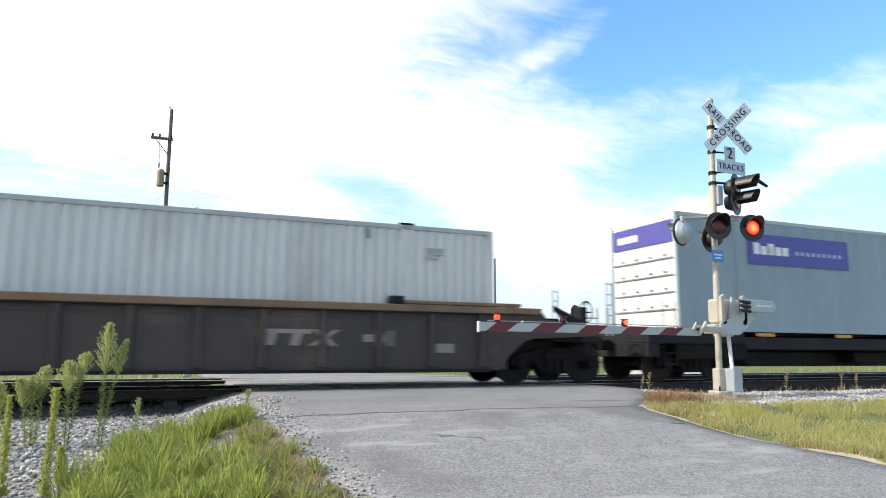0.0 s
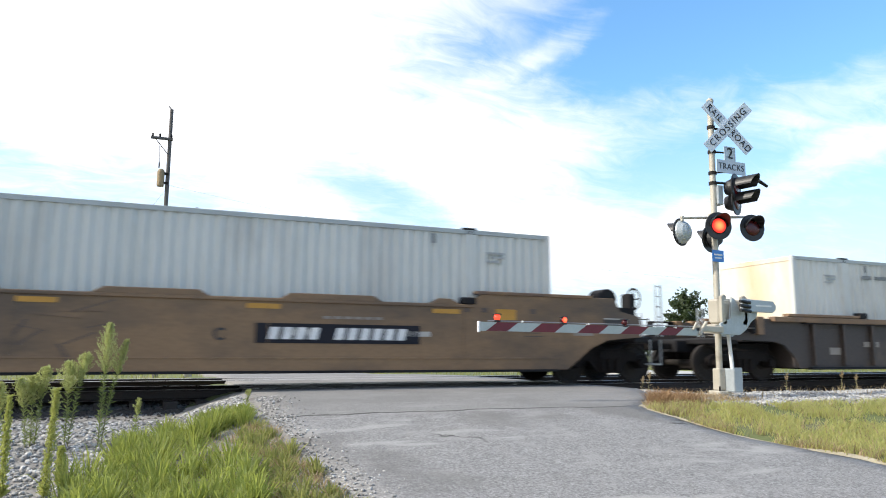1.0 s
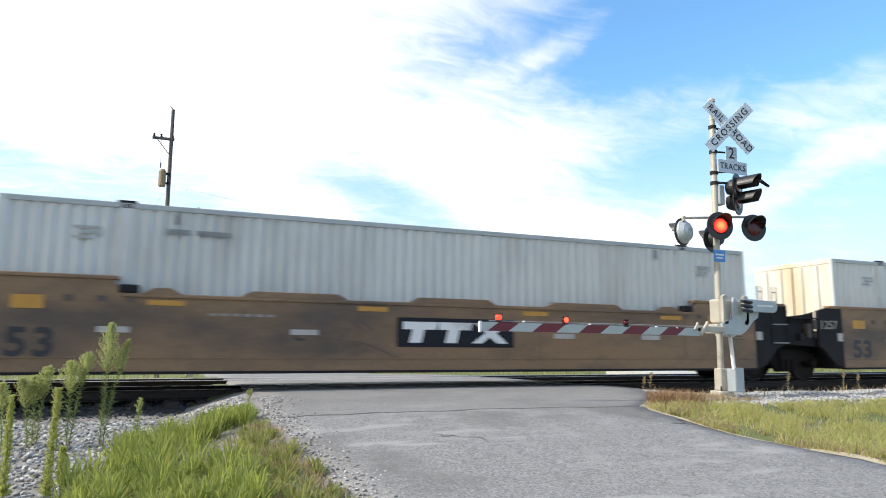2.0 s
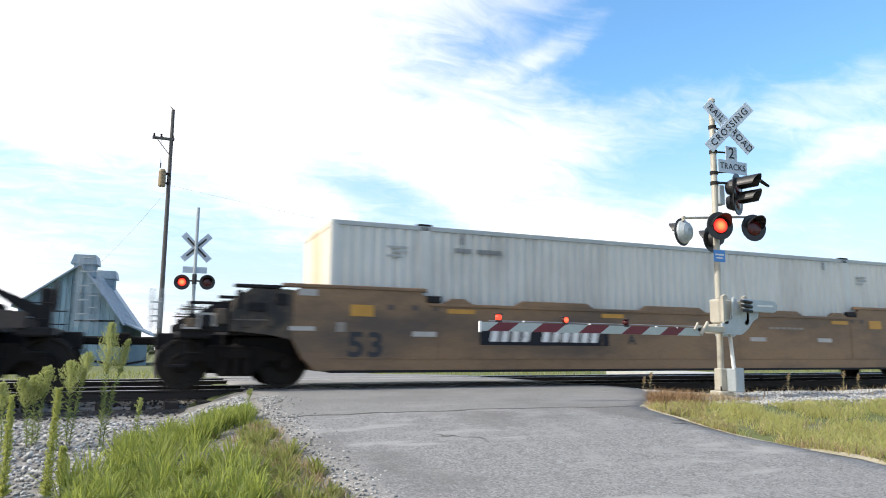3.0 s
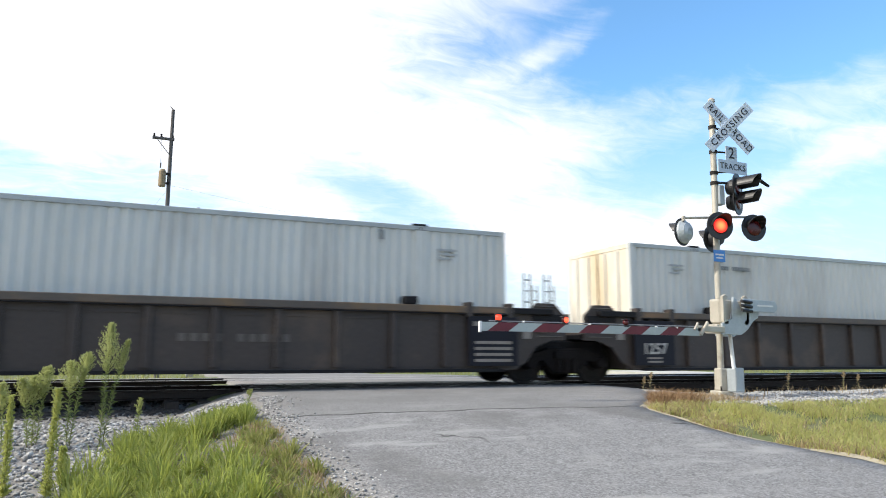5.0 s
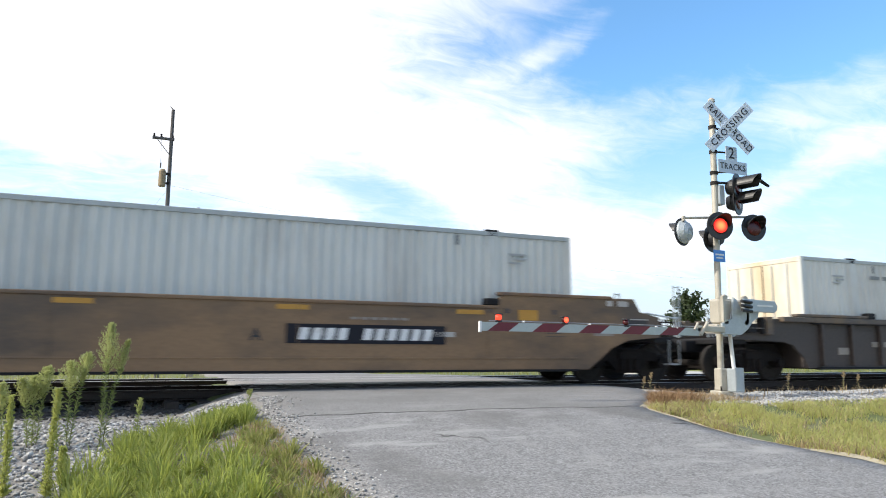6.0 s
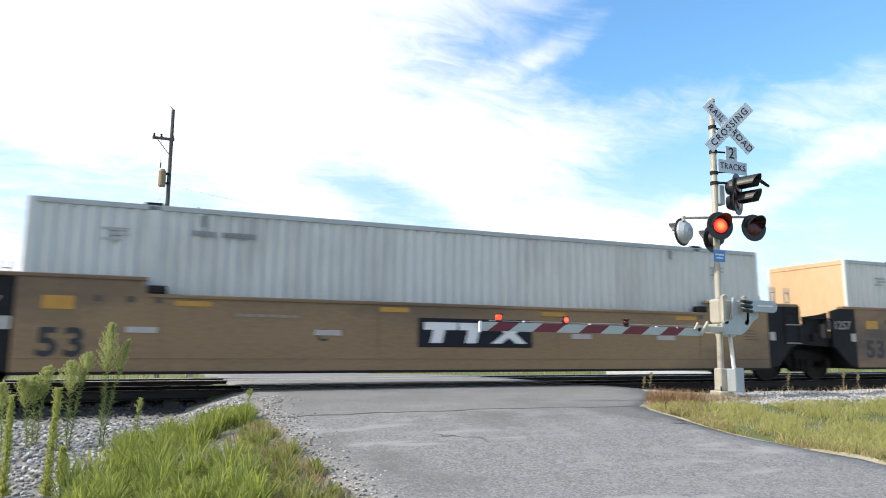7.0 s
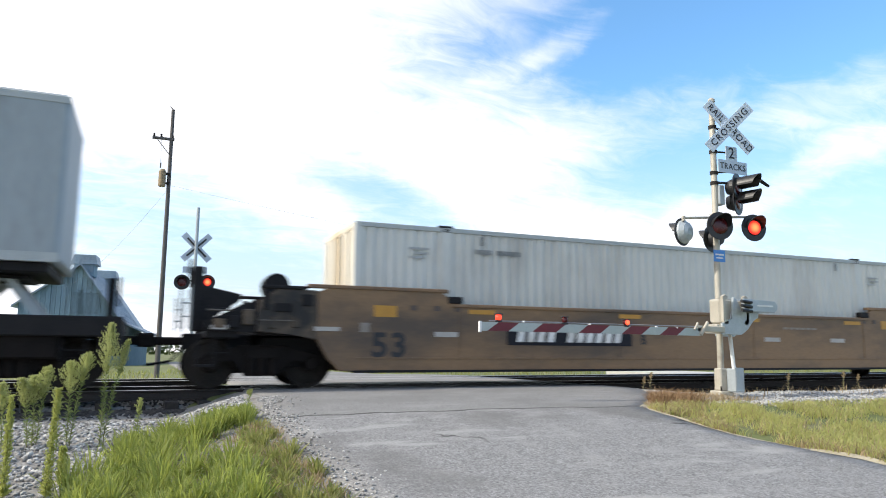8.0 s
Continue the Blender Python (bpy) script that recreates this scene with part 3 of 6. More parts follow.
def wheelset_mesh():
    bm = bmesh.new()
    for s in (-1, 1):
        m = Matrix.Translation((0, s * 0.75, 0)) @ pose(0, 0, 0, -90 * s)
        lathe(bm, [(0, -0.02), (0.13, -0.03), (0.16, 0.02), (0.34, 0.03), (0.38, -0.01), (0.40, -0.06), (0.455, -0.06), (0.46, 0.03), (0.45, 0.06),
                   (0.40, 0.065), (0.37, 0.03), (0.17, 0.055), (0.15, 0.09), (0.075, 0.09), (0.07, 0.20), (0, 0.20)], m, 28)
    rod(bm, (0, -0.75, 0), (0, 0.75, 0), 0.08, seg=12)
    return mesh_of(bm, "wheelset", M["wheel"], False)


def bogie_mesh():
    """Two cast side frames with a spring nest and bearing caps, joined by a bolster."""
    bm = bmesh.new()
    for s in (-1, 1):
        y0, y1 = sorted((s * 0.93, s * 1.07))
        top = [(-1.12, 0.56), (-0.98, 0.66), (-0.62, 0.70), (-0.42, 0.80), (0.42, 0.80), (0.62, 0.70), (0.98, 0.66), (1.12, 0.56), (1.12, 0.42), (0.98, 0.40), (0.80, 0.50),
               (0.55, 0.54), (0.30, 0.24), (-0.30, 0.24), (-0.55, 0.54), (-0.80, 0.50), (-0.98, 0.40), (-1.12, 0.42)]
        prism(bm, top, y0, y1, "y", bev=0.015)
        for x in (-0.9, 0.9):
            rod(bm, (x, s * 0.86, 0.46), (x, s * 1.16, 0.46), 0.13, 0.11, 14)
        for x in (-0.2, 0.0, 0.2):
            rod(bm, (x, s * 1.09, 0.28), (x, s * 1.09, 0.56), 0.075, seg=10)
        box(bm, -0.30, 0.30, s * 1.0 - 0.14, s * 1.0 + 0.14, 0.56, 0.72, bev=0.01)
    box(bm, -0.24, 0.24, -1.1, 1.1, 0.52, 0.78, bev=0.02)
    for x in (-0.5, 0.5):
        box(bm, x - 0.04, x + 0.04, -0.8, 0.8, 0.30, 0.40)
    return mesh_of(bm, "bogie", M["grease"])


WHEELSET, BOGIE = wheelset_mesh(), bogie_mesh()


def add_bogie(car, x):
    ob = new("bogie", BOGIE)
    ob.parent, ob["label"] = car, "black cast steel bogie"
    ob.matrix_basis = pose(x, 0, 0)
    for dx in (-0.9, 0.9):
        w = new("wheelset", WHEELSET)
        w.parent, w["label"] = car, "dark steel wheels on an axle"
        w.matrix_basis = pose(x + dx, 0, 0.46)
        TURNING.append((w, x + dx))


def bars(name, x0, z0, w, h, n, mat, parent, y, gap=0.25, slant=0.0, label=""):
    """Unreadable or private writing as a row of plain bars."""
    step = w / n
    for i in range(n):
        a = x0 + i * step
        b = a + step * (1 - gap)
        part(name, prism(bmesh.new(), [(a, z0), (b, z0), (b + slant * h, z0 + h), (a + slant * h, z0 + h)], y - 0.004, y + 0.004), mat, parent, label)


def plate(name, x0, x1, z0, z1, mat, parent, y, label="", d=0.006):
    return part(name, boxes((x0, x1, y - d, y + d, z0, z1)), mat, parent, label)


def end_gear(car, s, mat, coupler):
    """End of a unit: platform, bulkhead, ladder, brake stand or joint, under the sign s of the end."""
    def X(a, b):
        return tuple(sorted((s * a, s * b)))
    x0, x1 = X(8.16, 8.34)
    part("end_bulkhead", boxes((x0, x1, -1.38, 1.38, 0.34, 1.30), bev=0.02), mat, car)
    x0, x1 = X(8.3, 9.9 if coupler else 9.45)
    part("end_platform", boxes((x0, x1, -1.25, 1.25, 0.98, 1.10), (x0, x1, -0.32, 0.32, 0.72, 0.98), bev=0.015), M["black"], car)
    if coupler:
        x0, x1 = X(9.8, 11.1)
        part("draft_sill", boxes((x0, x1, -0.24, 0.24, 0.72, 1.02), bev=0.02), M["black"], car)
        x0, x1 = X(11.0, 11.85)
        k0, k1 = X(11.55, 11.9)
        part("coupler", boxes((x0, x1, -0.07, 0.07, 0.80, 0.95), (k0, k1, -0.17, 0.17, 0.76, 1.02), bev=0.03), M["grease"], car, "dark knuckle coupler")
        x0, x1 = X(10.2, 10.75)
        part("end_sill", boxes((x0, x1, -1.38, 1.38, 0.92, 1.06), bev=0.02), M["black"], car)
        part("air_hose", rods(((s * 11.0, 0.35, 0.82), (s * 11.25, 0.36, 0.5), 0.022), ((s * 11.25, 0.36, 0.5), (s * 11.7, 0.2, 0.42), 0.022)), M["black"], car)
        for yy in (-1.3, 1.3):
            part("ladder", rods(((s * 10.35, yy, 0.62), (s * 10.35, yy, 1.5), 0.014), ((s * 10.68, yy, 0.62), (s * 10.68, yy, 1.5), 0.014),
                                *[((s * 10.35, yy, z), (s * 10.68, yy, z), 0.011) for z in (0.66, 0.92, 1.2, 1.46)], seg=6), M["black"], car)
    x0, x1 = X(8.6, 9.7)
    part("bolster", boxes((x0, x1, -0.85, 0.85, 0.40, 0.96), bev=0.02), M["black"], car)
    if coupler:
        rails = [(11.12, yy, 2.3 if s > 0 else 1.78) for yy in (-1.15, 1.15)]
    else:
        rails = [(xx, -1.15 * s, 2.4) for xx in (8.68, 9.18)]
    for xx, yy, top in rails:
        xx *= s
        part("hand_rail", rods(((xx - 0.075, yy, 1.08), (xx - 0.075, yy, top), 0.02), ((xx + 0.075, yy, 1.08), (xx + 0.075, yy, top), 0.02),
                               *[((xx - 0.075, yy, z), (xx + 0.075, yy, z), 0.014) for z in np.arange(1.3, top, 0.24)], seg=6), M["alu"], car, "pale grab rail ladder")


def brake_stand(car, s, x=10.4, top=2.1, tank=None):
    w = s * (x + 0.14)
    bm = boxes((s * x - 0.09, s * x + 0.09, -0.98, -0.66, 1.05, top - 0.12), bev=0.02)
    prism(bm, [(s * x, 1.1), (s * (x - 0.75), 1.62), (s * (x - 0.78), 1.74), (s * x, top - 0.45)], -0.95, -0.87)
    part("brake_stand", bm, M["black"], car, "black hand brake stand")
    bm = lathe(bmesh.new(), [(0.26, -0.02), (0.28, 0.0), (0.26, 0.02), (0.23, 0.0), (0.26, -0.02)], pose(w, -0.83, top - 0.24, 0, 90, 0), 18)
    rod(bm, (w, -1.1, top - 0.24), (w, -0.56, top - 0.24), 0.015, seg=6)
    rod(bm, (w, -0.83, top - 0.5), (w, -0.83, top + 0.02), 0.015, seg=6)
    rod(bm, (w - 0.12 * s, -0.83, top - 0.24), (w, -0.83, top - 0.24), 0.03, seg=8)
    part("brake_wheel", bm, M["black"], car, "black hand brake wheel")
    if tank is None:
        return
    bm = bmesh.new()
    rod(bm, (s * tank, -1.05, 1.92), (s * tank, -0.60, 1.92), 0.24, seg=20)
    box(bm, s * tank - 0.14, s * tank + 0.14, -0.86, -0.54, 1.08, 1.74, bev=0.02)
    part("air_tank", bm, M["black"], car)


def brown_unit(x, couplers, marks, number_panel, letter, crests=False, rail_end=False, scrawl=False, letter_x=0.0, paint="brown", stand=True):
    """Smooth-sided brown well unit. couplers: signs of the ends with a coupler."""
    car = thing("well_car", "brown smooth-sided well car with %s" % marks, "rail car", "well cars of the train")
    for side in (-1, 1):
        y0, y1 = sorted((side * 1.40, side * 1.5))
        def end(s):
            if s in couplers:
                pts = ([(8.35, 0.33), (8.95, 0.80), (9.4, 0.98), (10.3, 1.04), (10.3, 1.50), (9.75, 1.60), (9.6, 1.90), (6.3, 1.90), (6.02, 1.64)] if s > 0 else
                       [(8.35, 0.33), (8.60, 0.56), (8.80, 0.90), (8.80, 1.80), (8.55, 1.90), (6.3, 1.90), (6.02, 1.64)])
            else:
                pts = [(8.10, 0.33), (8.10, 1.90), (6.3, 1.90), (6.02, 1.64)]
            return [(s * a, b) for a, b in pts]
        poly = list(reversed(end(-1))) + end(1)
        poly = [(a, b) for a, b in poly]
        bm = prism(bmesh.new(), poly, y0, y1, "y", bev=0.012)
        wall = part("side_wall", bm, M[paint], car)
        yy0, yy1 = sorted((side * 1.36, side * 1.53))
        part("top_chord", boxes((-6.1, 6.1, yy0, yy1, 1.585, 1.655), bev=0.012), M[paint], car)
        # sill coloured black to paint the shading along the lower edge
        part("bottom_sill", boxes((-8.1, 8.1, yy0, yy1, 0.295, 0.345), bev=0.008), M["black"], car)
        l0, l1 = sorted((side * 1.495, side * 1.512))
        part("side_ledge", boxes((-8.05, 8.05, l0, l1, 0.555, 0.585), bev=0.004), M[paint], car)
        for xx in (-5.9, -2.0, 2.0, 5.9):
            part("weld_seam", boxes((xx - 0.012, xx + 0.012, l0, l1 - 0.008 if side > 0 else l1, 0.59, 1.58)), M[paint], car)
        for s in (-1, 1):
            a, b = sorted((s * 6.15, s * (9.0 if s in couplers else 9.12 if s > 0 else 8.6)))
            part("end_chord", boxes((a, b, yy0, yy1, 1.87, 1.94), bev=0.012), M["chord"] if s in couplers else M[paint], car)
            if s not in couplers:
                if s > 0:
                    pts = [(8.104, 0.33), (8.42, 0.42), (8.8, 0.84), (9.15, 0.93), (9.15, 1.88), (8.104, 1.90)]
                    for zz in (0.96, 1.42, 1.72):
                        part("ladder_rung", boxes((8.68, 9.18, yy0, yy1 + 0.02 if side > 0 else yy1, zz - 0.014, zz + 0.014)), M["greymark"] if zz < 1.6 else M["black"], car, "thin steel rung")
                    part("ladder_stile", boxes((8.64, 8.68, yy0, yy1, 0.92, 1.86), bev=0.008), M["black"], car)
                    part("ladder_stile", boxes((9.13, 9.17, yy0, yy1, 0.92, 1.90), bev=0.008), M["black"], car)
                else:
                    pts = [(8.104, 0.33), (8.42, 0.42), (8.85, 0.84), (8.98, 0.90), (8.98, 1.80), (8.6, 1.89), (8.104, 1.90)]
                    house = [(-8.984, 0.88), (-10.1, 0.94), (-10.1, 1.36), (-9.8, 1.46), (-9.85, 1.56), (-9.85, 1.64), (-9.2, 1.70), (-8.984, 1.77)]
                    part("end_housing", prism(bmesh.new(), house, y0 - 0.12 * side, y1 - 0.12 * side, "y", bev=0.012), M["black"], car, "dark greasy end housing")
                    for xx, za, zb in ((-9.12, 1.32, 1.56), (-9.34, 1.10, 1.46), (-9.6, 1.02, 1.22)):
                        part("housing_fitting", boxes((xx - 0.08, xx + 0.08, yy0, yy1, za, zb), bev=0.015), M["tar"] if xx > -9.5 else M["black"], car)
                    part("grab_iron", boxes((-9.8, -8.99, yy0, yy1, 1.585, 1.61), bev=0.006), M["black"], car)
                part("end_wall", prism(bmesh.new(), [(s * a, b) for a, b in pts], y0, y1, "y", bev=0.012), M["black"], car, "black end wall over the bogie")
            if s in couplers and s < 0:
                part("end_chord", boxes((-9.85, -9.0, yy0, yy1, 1.83, 1.89), bev=0.012), M["black"], car, "black greasy end chord")
                pts = [(-8.804, 0.90), (-9.3, 1.00), (-9.9, 1.04), (-9.9, 1.30), (-9.84, 1.62), (-9.55, 1.83), (-8.804, 1.82)]
                part("end_housing", prism(bmesh.new(), pts, y0, y1, "y", bev=0.012), M["greasy"], car, "dark greasy brown end wall")
                pts = [(-9.904, 1.02), (-10.78, 1.04), (-10.78, 1.22), (-10.45, 1.34), (-10.2, 1.52), (-9.904, 1.60)]
                part("end_fender", prism(bmesh.new(), pts, y0 - 0.06 * side, y1 - 0.06 * side, "y", bev=0.012), M["black"], car, "black greasy end fender")
                for xx, w, za, zb, mm in ((-9.0, 0.10, 1.52, 1.74, "black"), (-9.2, 0.06, 1.12, 1.62, "greasy"), (-9.45, 0.16, 1.40, 1.56, "black"), (-9.62, 0.07, 1.10, 1.34, "greasy"),
                                          (-9.75, 0.05, 1.44, 1.78, "black"), (-10.05, 0.10, 1.16, 1.44, "greasy"), (-10.3, 0.09, 1.10, 1.32, "black"), (-10.55, 0.10, 1.10, 1.26, "greasy")):
                    part("housing_fitting", boxes((xx - w, xx + w, yy0, yy1, za, zb), bev=0.015), M[mm], car)
                part("grab_iron", boxes((-9.85, -9.25, yy0, yy1, 1.235, 1.26), (-10.75, -10.35, yy0, yy1, 1.40, 1.425), bev=0.006), M["dimmark"], car)
                for xx, w in ((-8.62, 0.24), (-10.55, 0.14)):
                    plate("stencil", xx - w, xx + w, 1.07, 1.15, M["dullwhite"], car, side * 1.506, "small white stencil")
                plate("stencil", -7.98, -7.80, 1.06, 1.24, M["stencil"], car, side * 1.506)
            part("bracket", boxes((s * 6.0 - 0.16, s * 6.0 + 0.16, yy0, yy1, 1.66, 1.80), bev=0.02), M["black"], car)
    for side in (-1, 1):
        yf = side * 1.506
        for xx in (-5.4, -1.7, 1.9, 5.5):
            plate("yellow_reflector", xx - 0.30, xx + 0.30, 1.46, 1.55, M["yellow"], car, yf, "yellow reflective strip")
        for xx in (-7.48, 6.85):
            plate("yellow_square", xx - 0.23, xx + 0.23, 1.36, 1.58, M["yellow"], car, yf, "yellow reflective square")
        for xx in (-6.9, -6.4, -5.95, 5.95, 6.35, 7.5):
            plate("lift_mark", xx - 0.07, xx + 0.07, 1.50, 1.60, M["scrawl"], car, yf)
        for xx in (-6.2, -3.0, 2.6, 4.9):
            plate("stencil", xx - 0.25, xx + 0.25, 0.99, 1.09, M["dullwhite"], car, yf, "small faded white stencil")
        for xx in (-4.1, 3.6):
            bars("stencil_word", xx - 0.6, 1.30, 1.2, 0.05, 6, M["stencil"], car, yf)
    flip = pose(0, 0, 0, 0, 0, 180)
    for m in (Matrix(), flip):
        lettering("unit_length", "53", 0.64, M["ink"], car, m @ pose(-7.40, -1.506, 0.80), width=1.08, bold=0.026, spacing=1.12)
        if letter:
            lettering("unit_letter", letter, 0.30, M["darkmark"], car, m @ pose(letter_x, -1.506, 0.98))
        if number_panel == "logo":
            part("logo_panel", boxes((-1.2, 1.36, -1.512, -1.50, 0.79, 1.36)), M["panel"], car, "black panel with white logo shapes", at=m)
            for x0 in (-1.08, -0.32):
                part("logo_shape", prism(bmesh.new(), [(x0, 1.28), (x0, 1.13), (x0 + 0.2, 1.13), (x0 + 0.13, 0.87), (x0 + 0.38, 0.87), (x0 + 0.45, 1.13), (x0 + 0.70, 1.13), (x0 + 0.74, 1.28)], -1.517, -1.509), M["white"], car, "white angular logo shape", at=m)
            bm = prism(bmesh.new(), [(0.40, 0.87), (0.64, 0.87), (0.80, 1.0), (0.97, 0.87), (1.22, 0.87), (0.96, 1.08), (1.26, 1.28), (1.02, 1.28), (0.85, 1.16), (0.72, 1.28), (0.47, 1.28), (0.70, 1.08)], -1.517, -1.509)
            part("logo_shape", bm, M["white"], car, "white angular logo shape", at=m)
        else:
            c = number_panel
            part("number_panel", boxes((c - 1.58, c + 1.58, -1.512, -1.50, 0.84, 1.20)), M["panel"], car, "black panel with a row of white marks", at=m)
            for i in range(11):
                if i == 4:
                    continue
                a = c - 1.36 + i * 0.245
                part("number_mark", prism(bmesh.new(), [(a, 0.91), (a + 0.165, 0.91), (a + 0.215, 1.13), (a + 0.05, 1.13)], -1.517, -1.509), M["white"], car, "white slanted bar", at=m)
    if crests:
        for side in (-1, 1):
            y0, y1 = sorted((side * 1.38, side * 1.52))
            for a, b in ((-5.8, -5.13), (-4.17, -2.18), (-0.94, 0.98), (2.18, 4.17), (5.13, 5.8)):
                part("top_crest", prism(bmesh.new(), [(a, 1.65), (b, 1.65), (b - 0.2, 1.76), (a + 0.2, 1.76)], y0, y1, "y", bev=0.008), M[paint], car)
    if scrawl:
        rr = random.Random(scrawl)
        for k in range(9):
            x0, z0 = -1.6 + rr.uniform(-0.9, 0.9), 0.95 + rr.uniform(-0.2, 0.45)
            ang, ln = rr.uniform(-1.2, 1.2), rr.uniform(0.3, 0.75)
            dx, dz = math.cos(ang) * ln, math.sin(ang) * ln * 0.6
            part("scrawl", prism(bmesh.new(), [(x0, z0), (x0 + 0.06, z0), (x0 + dx + 0.05, z0 + dz), (x0 + dx, z0 + dz)], -1.5055 - 0.0004 * k, -1.499, "y"), M["scrawl"], car, "dark paint scrawl")
    for side in (-1, 1):
        for k in range(4):
            for a in (7.28,):
                plate("stencil_line", a, a + 0.46 - 0.08 * (k % 2), 1.02 + 0.07 * k, 1.04 + 0.07 * k, M["scrawl"], car, side * 1.503, d=0.004)
    part("well_floor", boxes((-8.1, 8.1, -1.38, 1.38, 0.31, 0.345)), M["black"], car)
    for s in (-1, 1):
        end_gear(car, s, M[paint] if s in couplers else M["black"], s in couplers)
        if s in couplers:
            if s < 0 and stand:
                brake_stand(car, s, 10.9, 2.35, 9.5)
            elif s < 0:
                part("end_rack", boxes((-10.6, -9.95, -1.45, -1.2, 1.52, 1.56), (-10.6, -10.53, -1.45, -1.2, 1.06, 1.52), (-10.02, -9.95, -1.45, -1.2, 1.06, 1.52), bev=0.008), M["black"], car, "black open equipment rack")
                plate("end_placard", -10.45, -10.12, 1.12, 1.36, M["dullwhite"], car, -1.46, "small white end placard")
                plate("end_window", -8.7, -8.35, 1.72, 1.84, M["dullwhite"], car, -1.506)
            elif not rail_end:
                brake_stand(car, s, 10.5, 2.2, 9.75)
            else:
                part("end_railing", rods(((10.1, -1.3, 1.05), (10.1, -1.3, 1.62), 0.02), ((10.1, -1.3, 1.6), (11.0, -1.3, 1.5), 0.02), ((11.0, -1.3, 1.05), (11.0, -1.3, 1.5), 0.02), seg=6), M["alu"], car)
                plate("end_window", 8.85, 9.0, 1.72, 1.84, M["dullwhite"], car, -1.506)
                plate("end_window", 9.15, 9.42, 1.72, 1.84, M["dullwhite"], car, -1.506)
            part("corner_step", boxes((s * 10.75 - 0.16, s * 10.75 + 0.16, -1.45, -1.25, 0.42, 0.46), (s * 10.75 - 0.16, s * 10.75 - 0.13, -1.45, -1.42, 0.42, 1.0), (s * 10.75 + 0.13, s * 10.75 + 0.16, -1.45, -1.42, 0.42, 1.0)), M["greymark"] if s > 0 else M["black"], car)
            for side in ((-1, 1) if s > 0 else ()):
                a, b = sorted((s * 9.3, s * 9.95))
                plate("end_placard", a, b, 1.22, 1.42, M["darkmark"], car, side * 1.506)
                for zz in (1.20, 1.44):
                    plate("placard_rim", a, b, zz - 0.012, zz + 0.012, M["dullwhite"], car, side * 1.508)
                plate("stencil", min(s * 8.5, s * 9.0), max(s * 8.5, s * 9.0), 1.06, 1.16, M["stencil"], car, side * 1.506)
        if s not in couplers:
            for side in (-1, 1):
                m = Matrix() if side < 0 else pose(0, 0, 0, 0, 0, 180)
                if (s < 0) == (side < 0):
                    lettering("end_number", "1257", 0.30, M["stencil"], car, m @ pose(-8.62, -1.506, 1.43), width=1.08)
                plate("end_stencil", s * 8.22 - 0.09, s * 8.22 + 0.09, 1.02, 1.23, M["dullwhite"], car, side * 1.506)
    MOVING.append((car, x))
    return car


